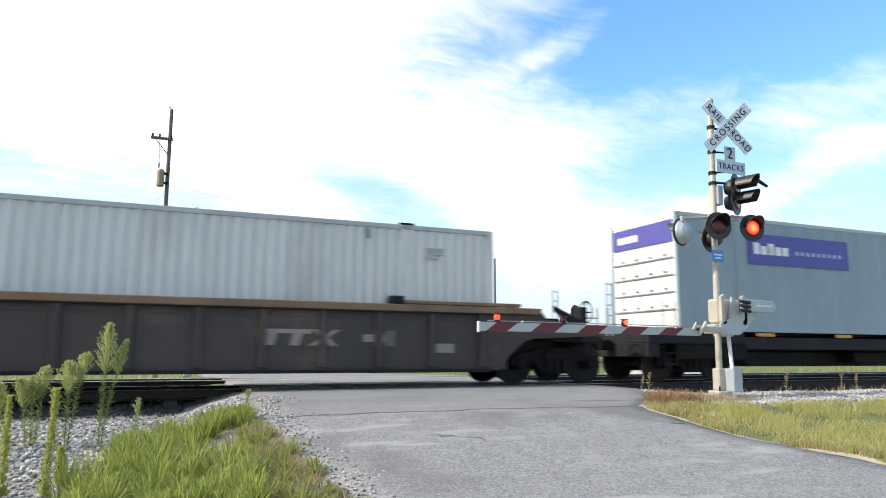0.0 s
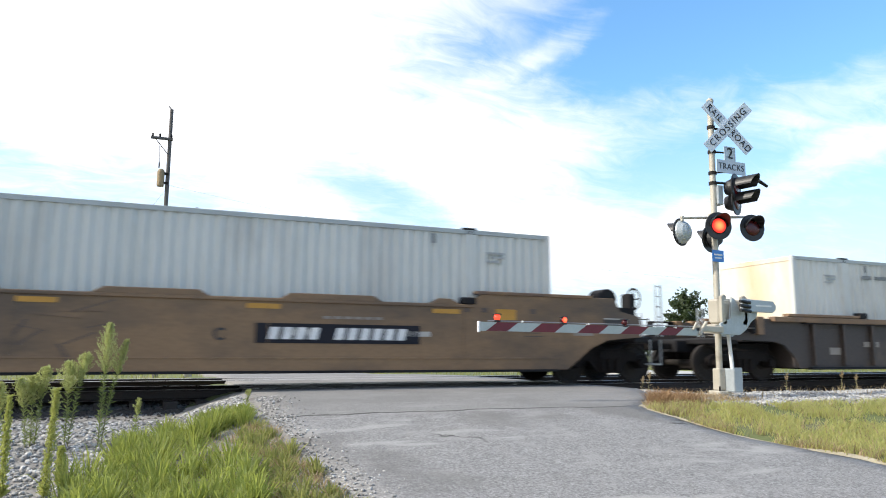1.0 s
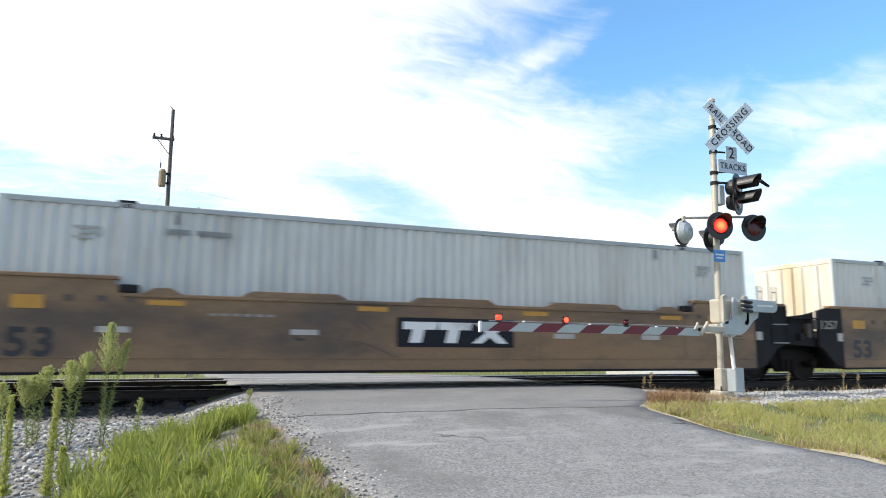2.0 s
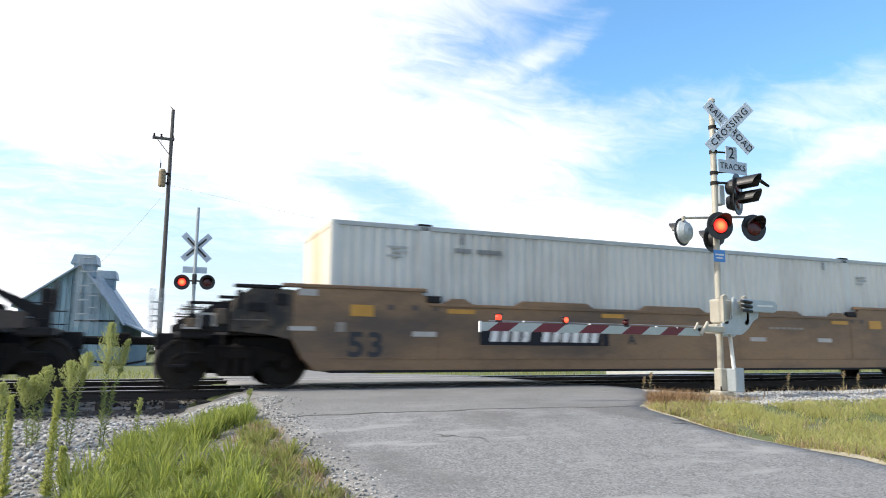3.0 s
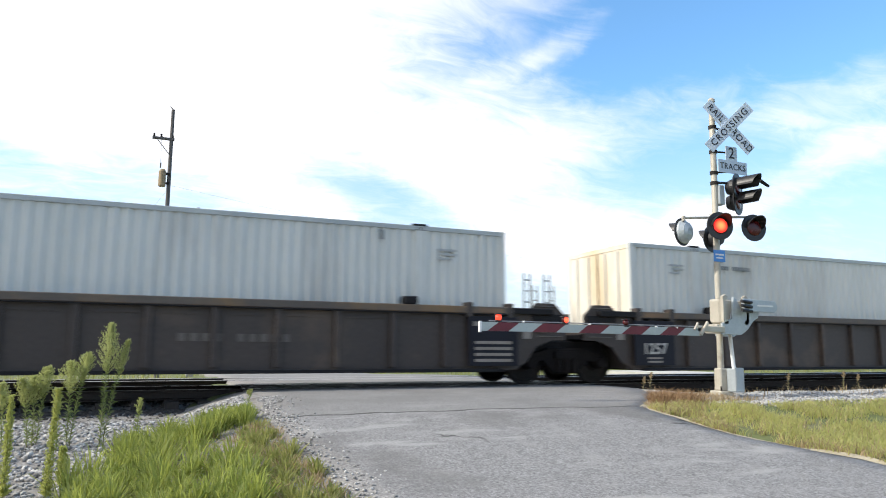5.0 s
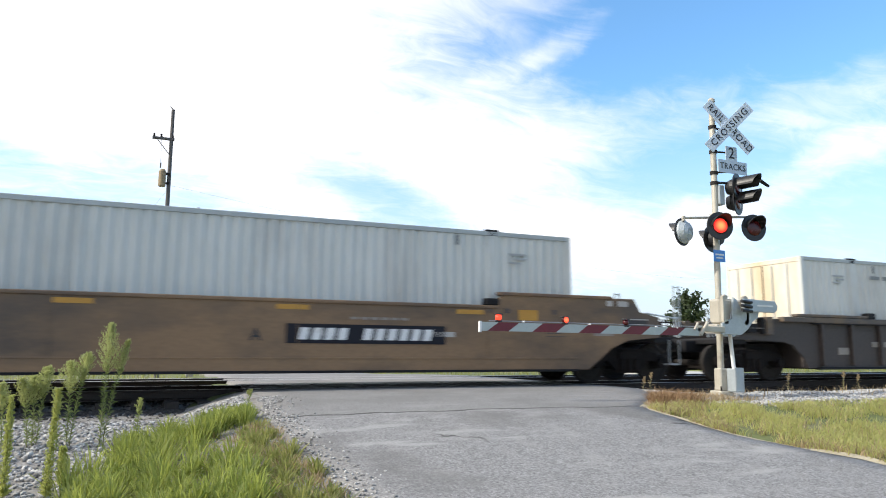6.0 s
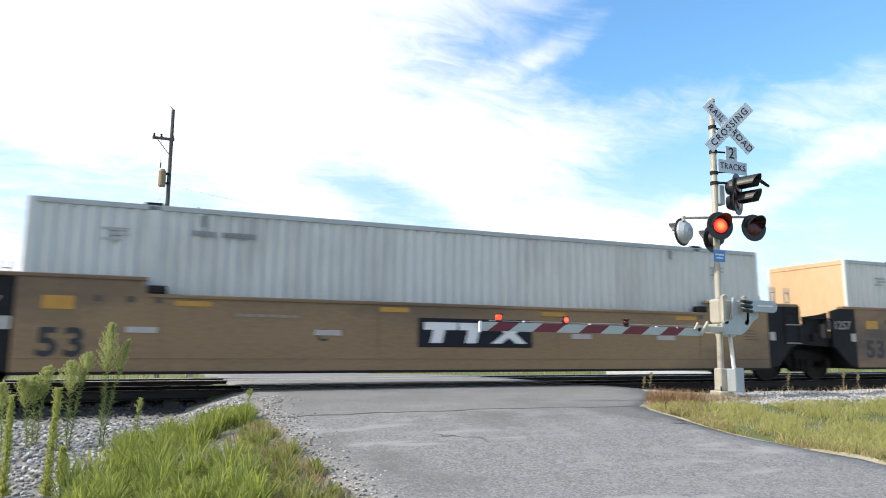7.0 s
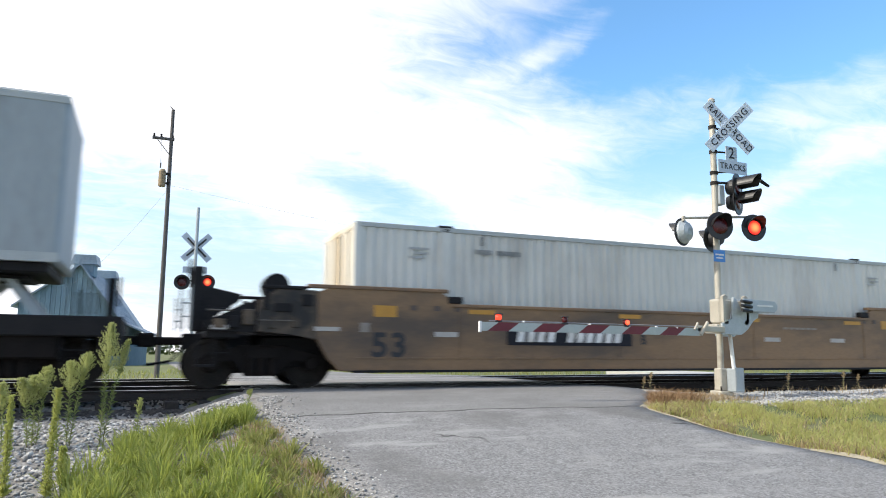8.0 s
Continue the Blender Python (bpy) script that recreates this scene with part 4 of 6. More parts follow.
def dark_unit(x, couplers, marks, logo=False, chord="grey_chord"):
    """Dark ribbed well unit with a rusty top chord."""
    car = thing("well_car", "dark ribbed steel well car with %s" % marks, "rail car", "well cars of the train")
    for side in (-1, 1):
        y0, y1 = sorted((side * 1.36, side * 1.43))
        def end(s):
            if s in couplers and s < 0:
                pts = [(8.2, 0.33), (8.35, 0.62), (8.7, 0.92), (9.0, 1.00), (10.9, 1.04), (10.9, 1.18), (9.72, 1.22), (9.60, 1.56)]
            elif s in couplers:
                pts = [(8.2, 0.33), (8.35, 0.62), (8.7, 0.92), (9.0, 1.00), (10.35, 1.04), (10.35, 1.30), (9.3, 1.38), (9.15, 1.58)]
            else:
                pts = [(8.2, 0.33), (8.5, 0.50), (8.72, 0.82), (9.1, 0.96), (9.45, 0.96), (9.45, 1.50), (9.2, 1.74), (8.75, 1.74), (8.6, 1.58)]
            return [(s * a, b) for a, b in pts]
        poly = list(reversed(end(-1))) + end(1)
        wall = part("side_wall", prism(bmesh.new(), poly, y0, y1, "y", bev=0.01), M["tar"], car)
        c0, c1 = sorted((side * 1.34, side * 1.55))
        part("top_chord", boxes((-8.0, 8.0, c0, c1, 1.48, 1.62), bev=0.012), M[chord], car, "worn rusty top chord")
        # black strip added for the shadow line under the chord
        part("chord_shade_strip", boxes((-8.05, 8.05, c0, c1 + 0.02 if side > 0 else c1, 1.455, 1.477), bev=0.004), M["black"], car)
        for s in (-1, 1):
            part("chord_end", boxes((*sorted((s * 8.004, s * 9.1)), c0, c1, 1.49, 1.615), bev=0.012), M["black"] if s not in couplers else M[chord], car)
            if s not in couplers:
                part("chord_patch", boxes((*sorted((s * 7.35, s * 7.9)), c0 - 0.006, c1 + 0.006, 1.50, 1.585)), M["chord"], car, "bare rusty patch of the chord")
                for xx in (7.12, 8.06):
                    part("chord_post", boxes((s * xx - 0.07, s * xx + 0.07, c0 - 0.01, c1 + 0.01, 1.40, 1.70), bev=0.012), M["tar"], car)
                e0, e1 = sorted((side * 1.40, side * 1.46))
                for xa, xb, za, zb, mm in ((8.62, 9.05, 1.36, 1.48, "black"), (8.75, 9.35, 1.02, 1.045, "dimmark"), (9.05, 9.38, 1.14, 1.50, "black"), (8.7, 8.95, 1.10, 1.28, "greasy"), (8.66, 9.3, 1.66, 1.68, "dimmark")):
                    part("end_fitting", boxes((*sorted((s * xa, s * xb)), e0, e1, za, zb), bev=0.008), M[mm], car)
        part("bottom_sill", boxes((-7.9, 7.9, c0, c1, 0.295, 0.36), bev=0.01), M["black"], car)
        r0, r1 = sorted((side * 1.425, side * 1.535))
        for i in range(15):
            xx = -7.7 + i * 1.1
            part("rib", boxes((xx - 0.055, xx + 0.055, r0, r1, 0.40, 1.50), bev=0.01), M["tar"], car)
        h0, h1 = sorted((side * 1.43, side * 1.448))
        for i in range(14):
            xx = -7.15 + i * 1.1
            part("panel_crease", boxes((xx - 0.46, xx + 0.46, h0, h1, 1.33, 1.37)), M["tar"], car)
        for s in (-1, 1):
            a, b = sorted((s * 6.0, s * 8.6))
            if s in couplers and s < 0:
                part("corner_bracket", boxes((-9.68, -9.46, c0, c1, 1.16, 1.60), bev=0.012), M[chord], car, "rusty corner bracket")
                part("end_rack", boxes((-10.55, -9.74, c0, c1, 1.54, 1.58), (-10.55, -10.47, c0, c1, 1.18, 1.54), (-9.82, -9.74, c0, c1, 1.18, 1.54), (-10.3, -10.02, c0, c1, 1.20, 1.42), bev=0.008), M["black"], car, "black open equipment rack")
                part("deck_rung", boxes((-11.1, -10.6, c0, c1, 1.10, 1.125), (-10.4, -9.8, c0, c1, 1.30, 1.325)), M["dimmark"], car, "thin worn steel rung")
            if s in couplers:
                part("end_chord", boxes((a, b, c0, c1, 1.63, 1.70), bev=0.012), M[chord], car)
            part("bracket", boxes((s * 5.85 - 0.15, s * 5.85 + 0.15, c0, c1, 1.625, 1.78), bev=0.02), M["black"], car)
        yf = side * 1.440
        for s in (-1, 1):
            if s in couplers:
                plate("stencil", s * 6.9 - 0.2, s * 6.9 + 0.2, 0.68, 0.86, M["stencil"], car, yf)
                plate("stencil", s * 5.5 - 0.3, s * 5.5 + 0.3, 0.88, 1.02, M["stencil"], car, yf)
            else:
                plate("end_panel", s * 7.65 - 0.56, s * 7.65 + 0.56, 0.42, 1.42, M["panel"], car, side * 1.545, "dark blue-black painted panel", d=0.012)
                plate("stencil", s * 8.5 - 0.1, s * 8.5 + 0.1, 0.98, 1.12, M["stencil"], car, yf)
                for dx in (-0.38, 0.38):
                    plate("stencil", s * 7.65 + dx - 0.07, s * 7.65 + dx + 0.07, 1.22, 1.31, M["stencil"], car, side * 1.559)
                if (s < 0) == (side < 0):
                    m = Matrix() if side < 0 else pose(0, 0, 0, 0, 0, 180)
                    lettering("end_number", "1257", 0.34, M["dullwhite"], car, m @ pose(-7.65, -1.559, 0.78))
                    for k in (0, 1):
                        plate("stencil", s * 7.65 - 0.2, s * 7.65 + 0.2, 0.48 + 0.08 * k, 0.52 + 0.08 * k, M["stencil"], car, side * 1.559)
                else:
                    for k in range(4):
                        plate("stencil", s * 7.65 - 0.42, s * 7.65 + 0.42, 0.50 + 0.12 * k, 0.56 + 0.12 * k, M["stencil"], car, side * 1.559)
    for m in (Matrix(), pose(0, 0, 0, 0, 0, 180)):
        if logo:
            bm = bmesh.new()
            for x0 in (3.25, 3.72):
                prism(bm, [(x0, 1.10), (x0, 1.02), (x0 + 0.14, 1.02), (x0 + 0.08, 0.80), (x0 + 0.26, 0.80), (x0 + 0.32, 1.02), (x0 + 0.48, 1.02), (x0 + 0.5, 1.10)], -1.452, -1.444)
            prism(bm, [(4.14, 0.80), (4.29, 0.80), (4.76, 1.10), (4.61, 1.10)], -1.452, -1.444)
            prism(bm, [(4.22, 1.10), (4.38, 1.10), (4.70, 0.80), (4.54, 0.80)], -1.4522, -1.4438)
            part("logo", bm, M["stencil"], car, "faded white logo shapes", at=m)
            for xx in (5.5, 5.74):
                part("number_mark", boxes((xx - 0.10, xx + 0.10, -1.452, -1.444, 0.80, 1.10)), M["dimmark"], car, at=m)
        else:
            for i in range(10):
                if i != 4:
                    part("number_mark", boxes((1.6 + i * 0.2, 1.72 + i * 0.2, -1.452, -1.444, 0.86, 1.0)), M["dimmark"], car, "faded grey bar", at=m)
    part("well_floor", boxes((-8.1, 8.1, -1.35, 1.35, 0.31, 0.345)), M["black"], car)
    for s in (-1, 1):
        end_gear(car, s, M["tar"], s in couplers)
        if s in couplers and s > 0:
            brake_stand(car, s, 10.55, 1.85)
            part("end_valve", boxes((9.5, 9.95, -0.95, -0.6, 1.08, 1.45), bev=0.04), M["grease"], car)
    MOVING.append((car, x))
    return car


def container(x, z, tone, label, sign=False, door=False, end_mat=None, pitch=0.215, d=0.048):
    """53-foot box with corrugated sides, corner posts, rails, lift castings and door gear."""
    c = thing("shipping_container", label, "container", "containers on the train")
    H, L, W = 2.9, 16.15, 2.59
    end_mat = end_mat or M["end_box"]
    for side in (-1, 1):
        bm = bmesh.new()
        pts, a = [], -L / 2 + 0.12
        while a < L / 2 - 0.12 - pitch + 0.01:
            pts += [(a, 0.0), (a + pitch * 0.26, 0.0), (a + pitch * 0.52, d), (a + pitch * 0.78, d)]
            a += pitch
        pts += [(L / 2 - 0.1, 0.0)]
        lo = [bm.verts.new((px, side * (W / 2 - 0.012 - dd), 0.15)) for px, dd in pts]
        hi = [bm.verts.new((px, side * (W / 2 - 0.012 - dd), H - 0.09)) for px, dd in pts]
        for i in range(len(pts) - 1):
            bm.faces.new((lo[i], lo[i + 1], hi[i + 1], hi[i]))
        part("side_panel", bm, tone, c, "corrugated side panel")
        y0, y1 = sorted((side * (W / 2 - 0.10), side * W / 2))
        part("top_rail", boxes((-L / 2 + 0.1, L / 2 - 0.1, y0, y1, H - 0.10, H - 0.005), bev=0.008), M["box_rail"], c, "darker steel top rail")
        part("bottom_rail", boxes((-L / 2 + 0.1, L / 2 - 0.1, y0, y1, 0.0, 0.16), bev=0.008), tone, c)
        for s in (-1, 1):
            x0, x1 = sorted((s * (L / 2 - 0.12), s * L / 2))
            part("corner_post", boxes((x0, x1, y0, y1, 0, H), bev=0.012), tone, c)
            x0, x1 = s * 6.12 - 0.16, s * 6.12 + 0.16
            part("lift_casting", boxes((x0, x1, y0 + 0.0, y1, H - 0.02, H + 0.035), (x0 + 0.06, x1 - 0.06, y0, y1 + 0.004 * side if side > 0 else y1, H - 0.11, H - 0.02), bev=0.008), M["black"], c, "black lift casting")
            plate("lift_post", s * 6.12 - 0.09, s * 6.12 + 0.09, 0.16, H - 0.10, tone, c, side * (W / 2 - 0.012), d=0.012)
    part("roof", boxes((-L / 2 + 0.02, L / 2 - 0.02, -W / 2 + 0.09, W / 2 - 0.09, H - 0.05, H - 0.012)), tone, c)
    part("floor_frame", boxes((-L / 2 + 0.02, L / 2 - 0.02, -W / 2 + 0.09, W / 2 - 0.09, 0.02, 0.12)), M["black"], c)
    for s in (-1, 1):
        x0, x1 = sorted((s * (L / 2 - 0.05), s * (L / 2 - 0.02)))
        part("end_panel", boxes((x0, x1, -W / 2 + 0.09, W / 2 - 0.09, 0.05, H - 0.04)), end_mat, c, "painted end panel")
        a, b = sorted((s * (L / 2 - 0.06), s * (L / 2 - 0.005)))
        part("end_header", boxes((a, b, -W / 2 + 0.1, W / 2 - 0.1, H - 0.13, H - 0.005), bev=0.008), end_mat, c)
        if door and s < 0:
            for yy in (-0.02,):
                part("door_gap", boxes((a - 0.004, a + 0.03, yy - 0.012, yy + 0.012, 0.1, H - 0.14)), M["black"], c)
            for yy in (-0.85, -0.35, 0.35, 0.85):
                part("lock_rod", rods(((s * (L / 2 + 0.0), yy, 0.12), (s * (L / 2 + 0.0), yy, H - 0.16), 0.018), seg=8), M["box_rail"], c)
    for side in (-1, 1):
        yf = side * (W / 2 + 0.004)
        for s in (-1, 1):
            for k in range(3):
                plate("code_mark", s * 6.72 - 0.21 + 0.1 * (k == 1), s * 6.72 + 0.21 - 0.12 * (k == 2), H - 0.50 - 0.09 * k, H - 0.455 - 0.09 * k, M["codemark"], c, yf)
            plate("tag_mark", s * 5.3 - 0.035, s * 5.3 + 0.035, H - 0.34, H - 0.14, M["greymark"], c, yf)
        sx = -4.9 if side < 0 else 4.9
        for i in range(11):
            if i not in (4,):
                plate("number_mark", sx - 0.55 + i * 0.1, sx - 0.55 + i * 0.1 + 0.075, H - 0.52, H - 0.42, M["greymark"], c, yf, "grey bar")
        if sign:
            s1 = -1 if side < 0 else 1
            plate("purple_panel", -5.78 if side < 0 else 2.1, -2.15 if side < 0 else 5.68, 1.72, 2.50, M["purple"], c, yf, "purple sign panel", d=0.008)
            x0 = -5.60 if side < 0 else 2.28
            for i in range(5):
                part("panel_mark", boxes((x0 + i * 0.25, x0 + i * 0.25 + 0.2, yf - 0.012, yf + 0.012, 1.98, 2.28 if i in (0, 2) else 2.2)), M["white"], c, "white plain bar")
            for i in range(9):
                part("panel_mark", boxes((x0 + 1.45 + i * 0.2, x0 + 1.57 + i * 0.2, yf - 0.0121, yf + 0.0121, 2.02, 2.12)), M["purple_mark"], c, "pale purple bar")
    if sign:
        xx = -L / 2 - 0.004
        part("end_sign", boxes((xx - 0.012, xx + 0.02, -1.15, 1.15, 2.18, 2.72)), M["purple"], c, "purple sign panel")
        for i in range(5):
            part("end_mark", boxes((xx - 0.018, xx - 0.010, 0.95 - i * 0.17 - 0.13, 0.95 - i * 0.17, 2.34, 2.52)), M["white"], c)
        for k in range(4):
            part("end_rib", boxes((xx - 0.012, xx + 0.02, -1.15, 1.15, 0.50 + k * 0.42, 0.545 + k * 0.42), bev=0.01), M["greymark"], c)
            for yy in (-0.8, -0.25, 0.3, 0.85):
                part("end_latch", boxes((xx - 0.014, xx + 0.02, yy - 0.12, yy + 0.02, 0.60 + k * 0.42, 0.625 + k * 0.42)), M["greymark"], c)
    MOVING.append((c, x))
    c.location.z = z
    return c


def spine_car(x, length, label, hitch=False):
    """Black skeleton car: centre sill, cross arms, bogies at both ends."""
    car = thing("spine_car", label, "rail car")
    h = length / 2
    part("centre_sill", boxes((-h + 1.0, h - 1.0, -0.30, 0.30, 0.70, 1.12), (-h + 4.2, h - 4.2, -0.42, 0.42, 0.36, 0.75), bev=0.02), M["black"], car)
    for s in (-1, 1):
        part("coupler", boxes((*sorted((s * (h - 0.8), s * (h + 0.05))), -0.09, 0.09, 0.80, 0.96), bev=0.02), M["grease"], car)
        part("end_deck", boxes((*sorted((s * (h - 3.2), s * (h - 0.25))), -1.4, 1.4, 0.92, 1.26), (*sorted((s * (h - 0.6), s * (h - 0.25))), -1.4, 1.4, 0.60, 0.94), bev=0.02), M["black"], car)
        part("deck_gear", boxes((*sorted((s * (h - 3.4), s * (h - 1.2))), -1.3, -0.6, 0.55, 0.95), bev=0.03), M["grease"], car)
        add_bogie(car, s * (h - 1.9))
        for yy in (-1.3, 1.3):
            part("ladder", rods(*[((s * (h - 0.8), yy, z), (s * (h - 1.15), yy, z), 0.014) for z in (0.45, 0.7, 0.95)], ((s * (h - 0.8), yy, 0.4), (s * (h - 0.8), yy, 1.9), 0.014),
                                ((s * (h - 1.15), yy, 0.4), (s * (h - 1.15), yy, 1.9), 0.014), seg=6), M["black"], car)
    for xx in np.linspace(-h + 4, h - 4, 5):
        part("cross_arm", boxes((xx - 0.12, xx + 0.12, -1.28, 1.28, 1.08, 1.22), bev=0.015), M["black"], car)
        part("yellow_reflector", boxes((xx - 0.30, xx + 0.30, -1.32, -1.29, 1.12, 1.20)), M["yellow"], car)
    for yy in (-1.2, 1.2):
        part("side_sill", boxes((-h + 2.0, h - 2.0, yy - 0.08, yy + 0.08, 0.80, 1.10), bev=0.01), M["black"], car)
    if hitch:
        for yy in (-0.55, 0.55):
            part("hitch_leg", prism(bmesh.new(), [(6.5, 1.25), (6.75, 1.25), (7.45, 1.95), (7.2, 1.95)], yy - 0.08, yy + 0.08, "y"), M["alu"], car, "pale hitch leg")
            part("hitch_brace", prism(bmesh.new(), [(7.9, 1.25), (8.1, 1.25), (7.55, 1.95), (7.38, 1.95)], yy - 0.06, yy + 0.06, "y"), M["alu"], car, "pale hitch brace")
        part("hitch_plate", boxes((7.0, 7.8, -0.7, 0.7, 1.90, 1.965), bev=0.01), M["black"], car)
    part("brake_post", boxes((h - 0.55, h - 0.42, -0.95, -0.75, 1.2, 1.95), bev=0.02), M["black"], car)
    part("brake_wheel", lathe(bmesh.new(), [(0, -0.02), (0.05, -0.03), (0.06, 0.0), (0.22, 0.0), (0.25, -0.02), (0.27, 0.0), (0.25, 0.02), (0.2, 0.015), (0, 0.03)], pose(h - 0.36, -0.85, 1.72, 0, 90, 0), 18), M["black"], car)
    part("brake_gear", boxes((-2.0, -0.8, -1.0, -0.5, 0.45, 0.75), (1.0, 2.6, -0.9, -0.5, 0.5, 0.85), bev=0.03), M["grease"], car)
    MOVING.append((car, x))
    return car


def trailer(x, z):
    """Highway trailer on its hitch, front towards +x, with wheels at the back."""
    t = thing("box_trailer", "pale grey smooth-sided highway trailer riding on a flat car", "trailer")
    L, W, H = 16.1, 2.6, 2.92
    part("body", boxes((-L / 2, L / 2, -W / 2, W / 2, 0, H), bev=0.07), M["trailer"], t)
    for side in (-1, 1):
        y = side * W / 2
        for i in range(26):
            xx = -7.8 + i * 0.62
            part("side_seam", boxes((xx - 0.015, xx + 0.015, y - 0.006, y + 0.006, 0.2, H - 0.2)), M["trailer"], t)
        part("bottom_rail", boxes((-L / 2, L / 2, y - 0.012, y + 0.012, 0.0, 0.16), bev=0.004), M["box_rail"], t)
        part("top_rail", boxes((-L / 2, L / 2, y - 0.012, y + 0.012, H - 0.17, H - 0.05), bev=0.004), M["box_rail"], t)
        part("landing_leg", boxes((4.4, 4.55, side * 0.8 - 0.07, side * 0.8 + 0.07, -0.85, 0.02), bev=0.01), M["black"], t)
    part("underframe", boxes((-L / 2 + 0.2, L / 2 - 0.2, -1.0, 1.0, -0.12, 0.0), (5.6, 7.9, -1.2, 1.2, -0.17, 0.0), bev=0.02), M["black"], t)
    for xx in (-6.6, -5.4):
        bm = bmesh.new()
        for s in (-1, 1):
            lathe(bm, [(0, -0.1), (0.25, -0.12), (0.30, -0.14), (0.48, -0.13), (0.51, -0.05), (0.51, 0.05), (0.48, 0.13), (0.3, 0.14), (0, 0.1)], Matrix.Translation((xx, s * 0.98, -0.52)) @ pose(0, 0, 0, 90), 20)
        part("trailer_wheels", bm, M["black"], t)
    MOVING.append((t, x))
    t.location.z = z
    return t


CONT = "pale grey corrugated steel container with a cream end"
CENTRE = {"C0": 6.75, "C1": -16.75, "C2": -36.02, "C3": -55.35, "C4": -78.75, "C5": -98.1, "C6": -117.5, "C7": -140.75, "C8": -160.08, "C9": -179.38}
CENTRE = {k: v - 8.075 for k, v in CENTRE.items()}


def build_train():
    spine = spine_car(20.0, 19.2, "black skeleton flat car carrying a grey container")
    container(19.78, 1.225, M["blue_box"], "blue-grey corrugated container with purple sign panels", sign=True, end_mat=M["white_end"], pitch=0.62, d=0.014)
    cars = {}
    cars["C0"] = dark_unit(CENTRE["C0"], (-1, 1), "a faded logo", logo=True, chord="chord")
    cars["C1"] = brown_unit(CENTRE["C1"], (1,), "a black number panel", 3.35, "C", True, False, 3, 1.15)
    cars["C2"] = brown_unit(CENTRE["C2"], (), "a black logo panel", "logo", "C", True, False, 8, -3.1)
    cars["C3"] = brown_unit(CENTRE["C3"], (-1,), "a black number panel", -3.4, "A", True, False, False, -1.2, stand=False)
    cars["C4"] = dark_unit(CENTRE["C4"], (1,), "faded white marks")
    cars["C5"] = dark_unit(CENTRE["C5"], (), "dark end panels")
    cars["C6"] = dark_unit(CENTRE["C6"], (-1,), "dark end panels")
    cars["C7"] = brown_unit(CENTRE["C7"], (1,), "a black number panel", 3.37, "A", False, True, False, 1.25)
    cars["C8"] = brown_unit(CENTRE["C8"], (), "a black logo panel", "logo", "C", False, False, False, -3.1, "tan_car")
    cars["C9"] = brown_unit(CENTRE["C9"], (-1,), "a black number panel", -3.25, "B", False, False, False, -1.35)
    for k, car in cars.items():
        end = {"C0": (-1, 1), "C1": (-1, 1), "C2": (-1,), "C3": (-1,), "C4": (-1, 1), "C5": (-1,), "C6": (-1,), "C7": (-1, 1), "C8": (-1,), "C9": (-1,)}[k]
        for s in end:
            add_bogie(car, s * 9.72)
        container(CENTRE[k], 0.35, M["grey_box"], "pale grey corrugated steel container with a peach end" if k == "C7" else CONT, door=k in ("C2", "C5", "C6", "C9", "C1"), end_mat=M["peach_end"] if k == "C7" else None)
    spine_car(-208.9, 19.2, "black skeleton flat car carrying a highway trailer", True)
    trailer(-208.66, 2.14)


build_train()


# ---------------------------------------------------------------- crossing signals
BLINK = []         # (lit lens, place when lit, place when dark, phase)
LEFT_ON = [(0.55, 1.07), (1.60, 2.13), (2.67, 3.20), (3.75, 4.28), (4.82, 5.36), (5.93, 6.48), (7.0, 7.55)]


def phase_rows(left):
    rows, on = [], not left
    rows.append((0.0, on))
    for a, b in LEFT_ON:
        rows += [(a - 0.034, not left), (a, left), (b - 0.034, left), (b, not left)]
    rows.append((8.0, not left))
    return rows


def crossbuck(parent, x, y, z, face, letters_on=True, turn=0.0):
    """Two crossed blades; face -1 turns the lettering to -y."""
    for i, (ang, text) in enumerate(((45, None), (-45, None))):
        bm = boxes((-0.63, 0.63, -0.006, 0.006, -0.114, 0.114))
        b = part("sign_blade", bm, M["sign"], parent, "white reflective blade", at=pose(x, y + 0.014 * i * -face, z, 0, -ang if i == 0 else 45, turn))
        if letters_on:
            if i == 0:
                lettering("sign_text", "CROSSING", 0.185, M["ink"], b, pose(0, -0.009, 0), width=1.0, bold=0.0, spacing=1.25)
            else:
                for dx, w in ((-0.37, "RAIL"), (0.36, "ROAD")):
                    lettering("sign_text", w, 0.185, M["ink"], b, pose(dx, -0.009, 0), width=0.95, bold=0.0, spacing=1.15)


def lamp_head(parent, x, y, z, face, left=None, turn=0.0, back_white=False, glow_mat="lit", hood=0.25, full=False):
    """Round black backing disc, hood, housing and red lens. face: -1 looks to -y."""
    base = pose(x, y, z, 0, 0, turn) @ pose(0, 0, 0, 90 if face < 0 else -90, 0, 0)     # local +z looks out of the lens
    disc = part("backing_disc", lathe(bmesh.new(), [(0, -0.012), (0.255, -0.012), (0.262, 0.0), (0.255, 0.012), (0.16, 0.012), (0.155, 0.005), (0, 0.005)], None, 32), M["lampblack"], parent, "round black backing disc", at=base)
    part("housing", lathe(bmesh.new(), [(0.225, -0.012), (0.22, -0.05), (0.16, -0.13), (0.08, -0.17), (0, -0.18)] if back_white else [(0.165, -0.012), (0.16, -0.10), (0.12, -0.19), (0, -0.20)], None, 24), M["lampblack"] if not back_white else M["alu"], disc)
    bm = bmesh.new()
    n, prev = 18, None
    for i in range(n + 1):
        a = radians(-5 + 190 * i / n)
        depth = hood * ((0.75 if full else 0.35) + (0.25 if full else 0.65) * math.sin(max(0.0, min(math.pi, a))))
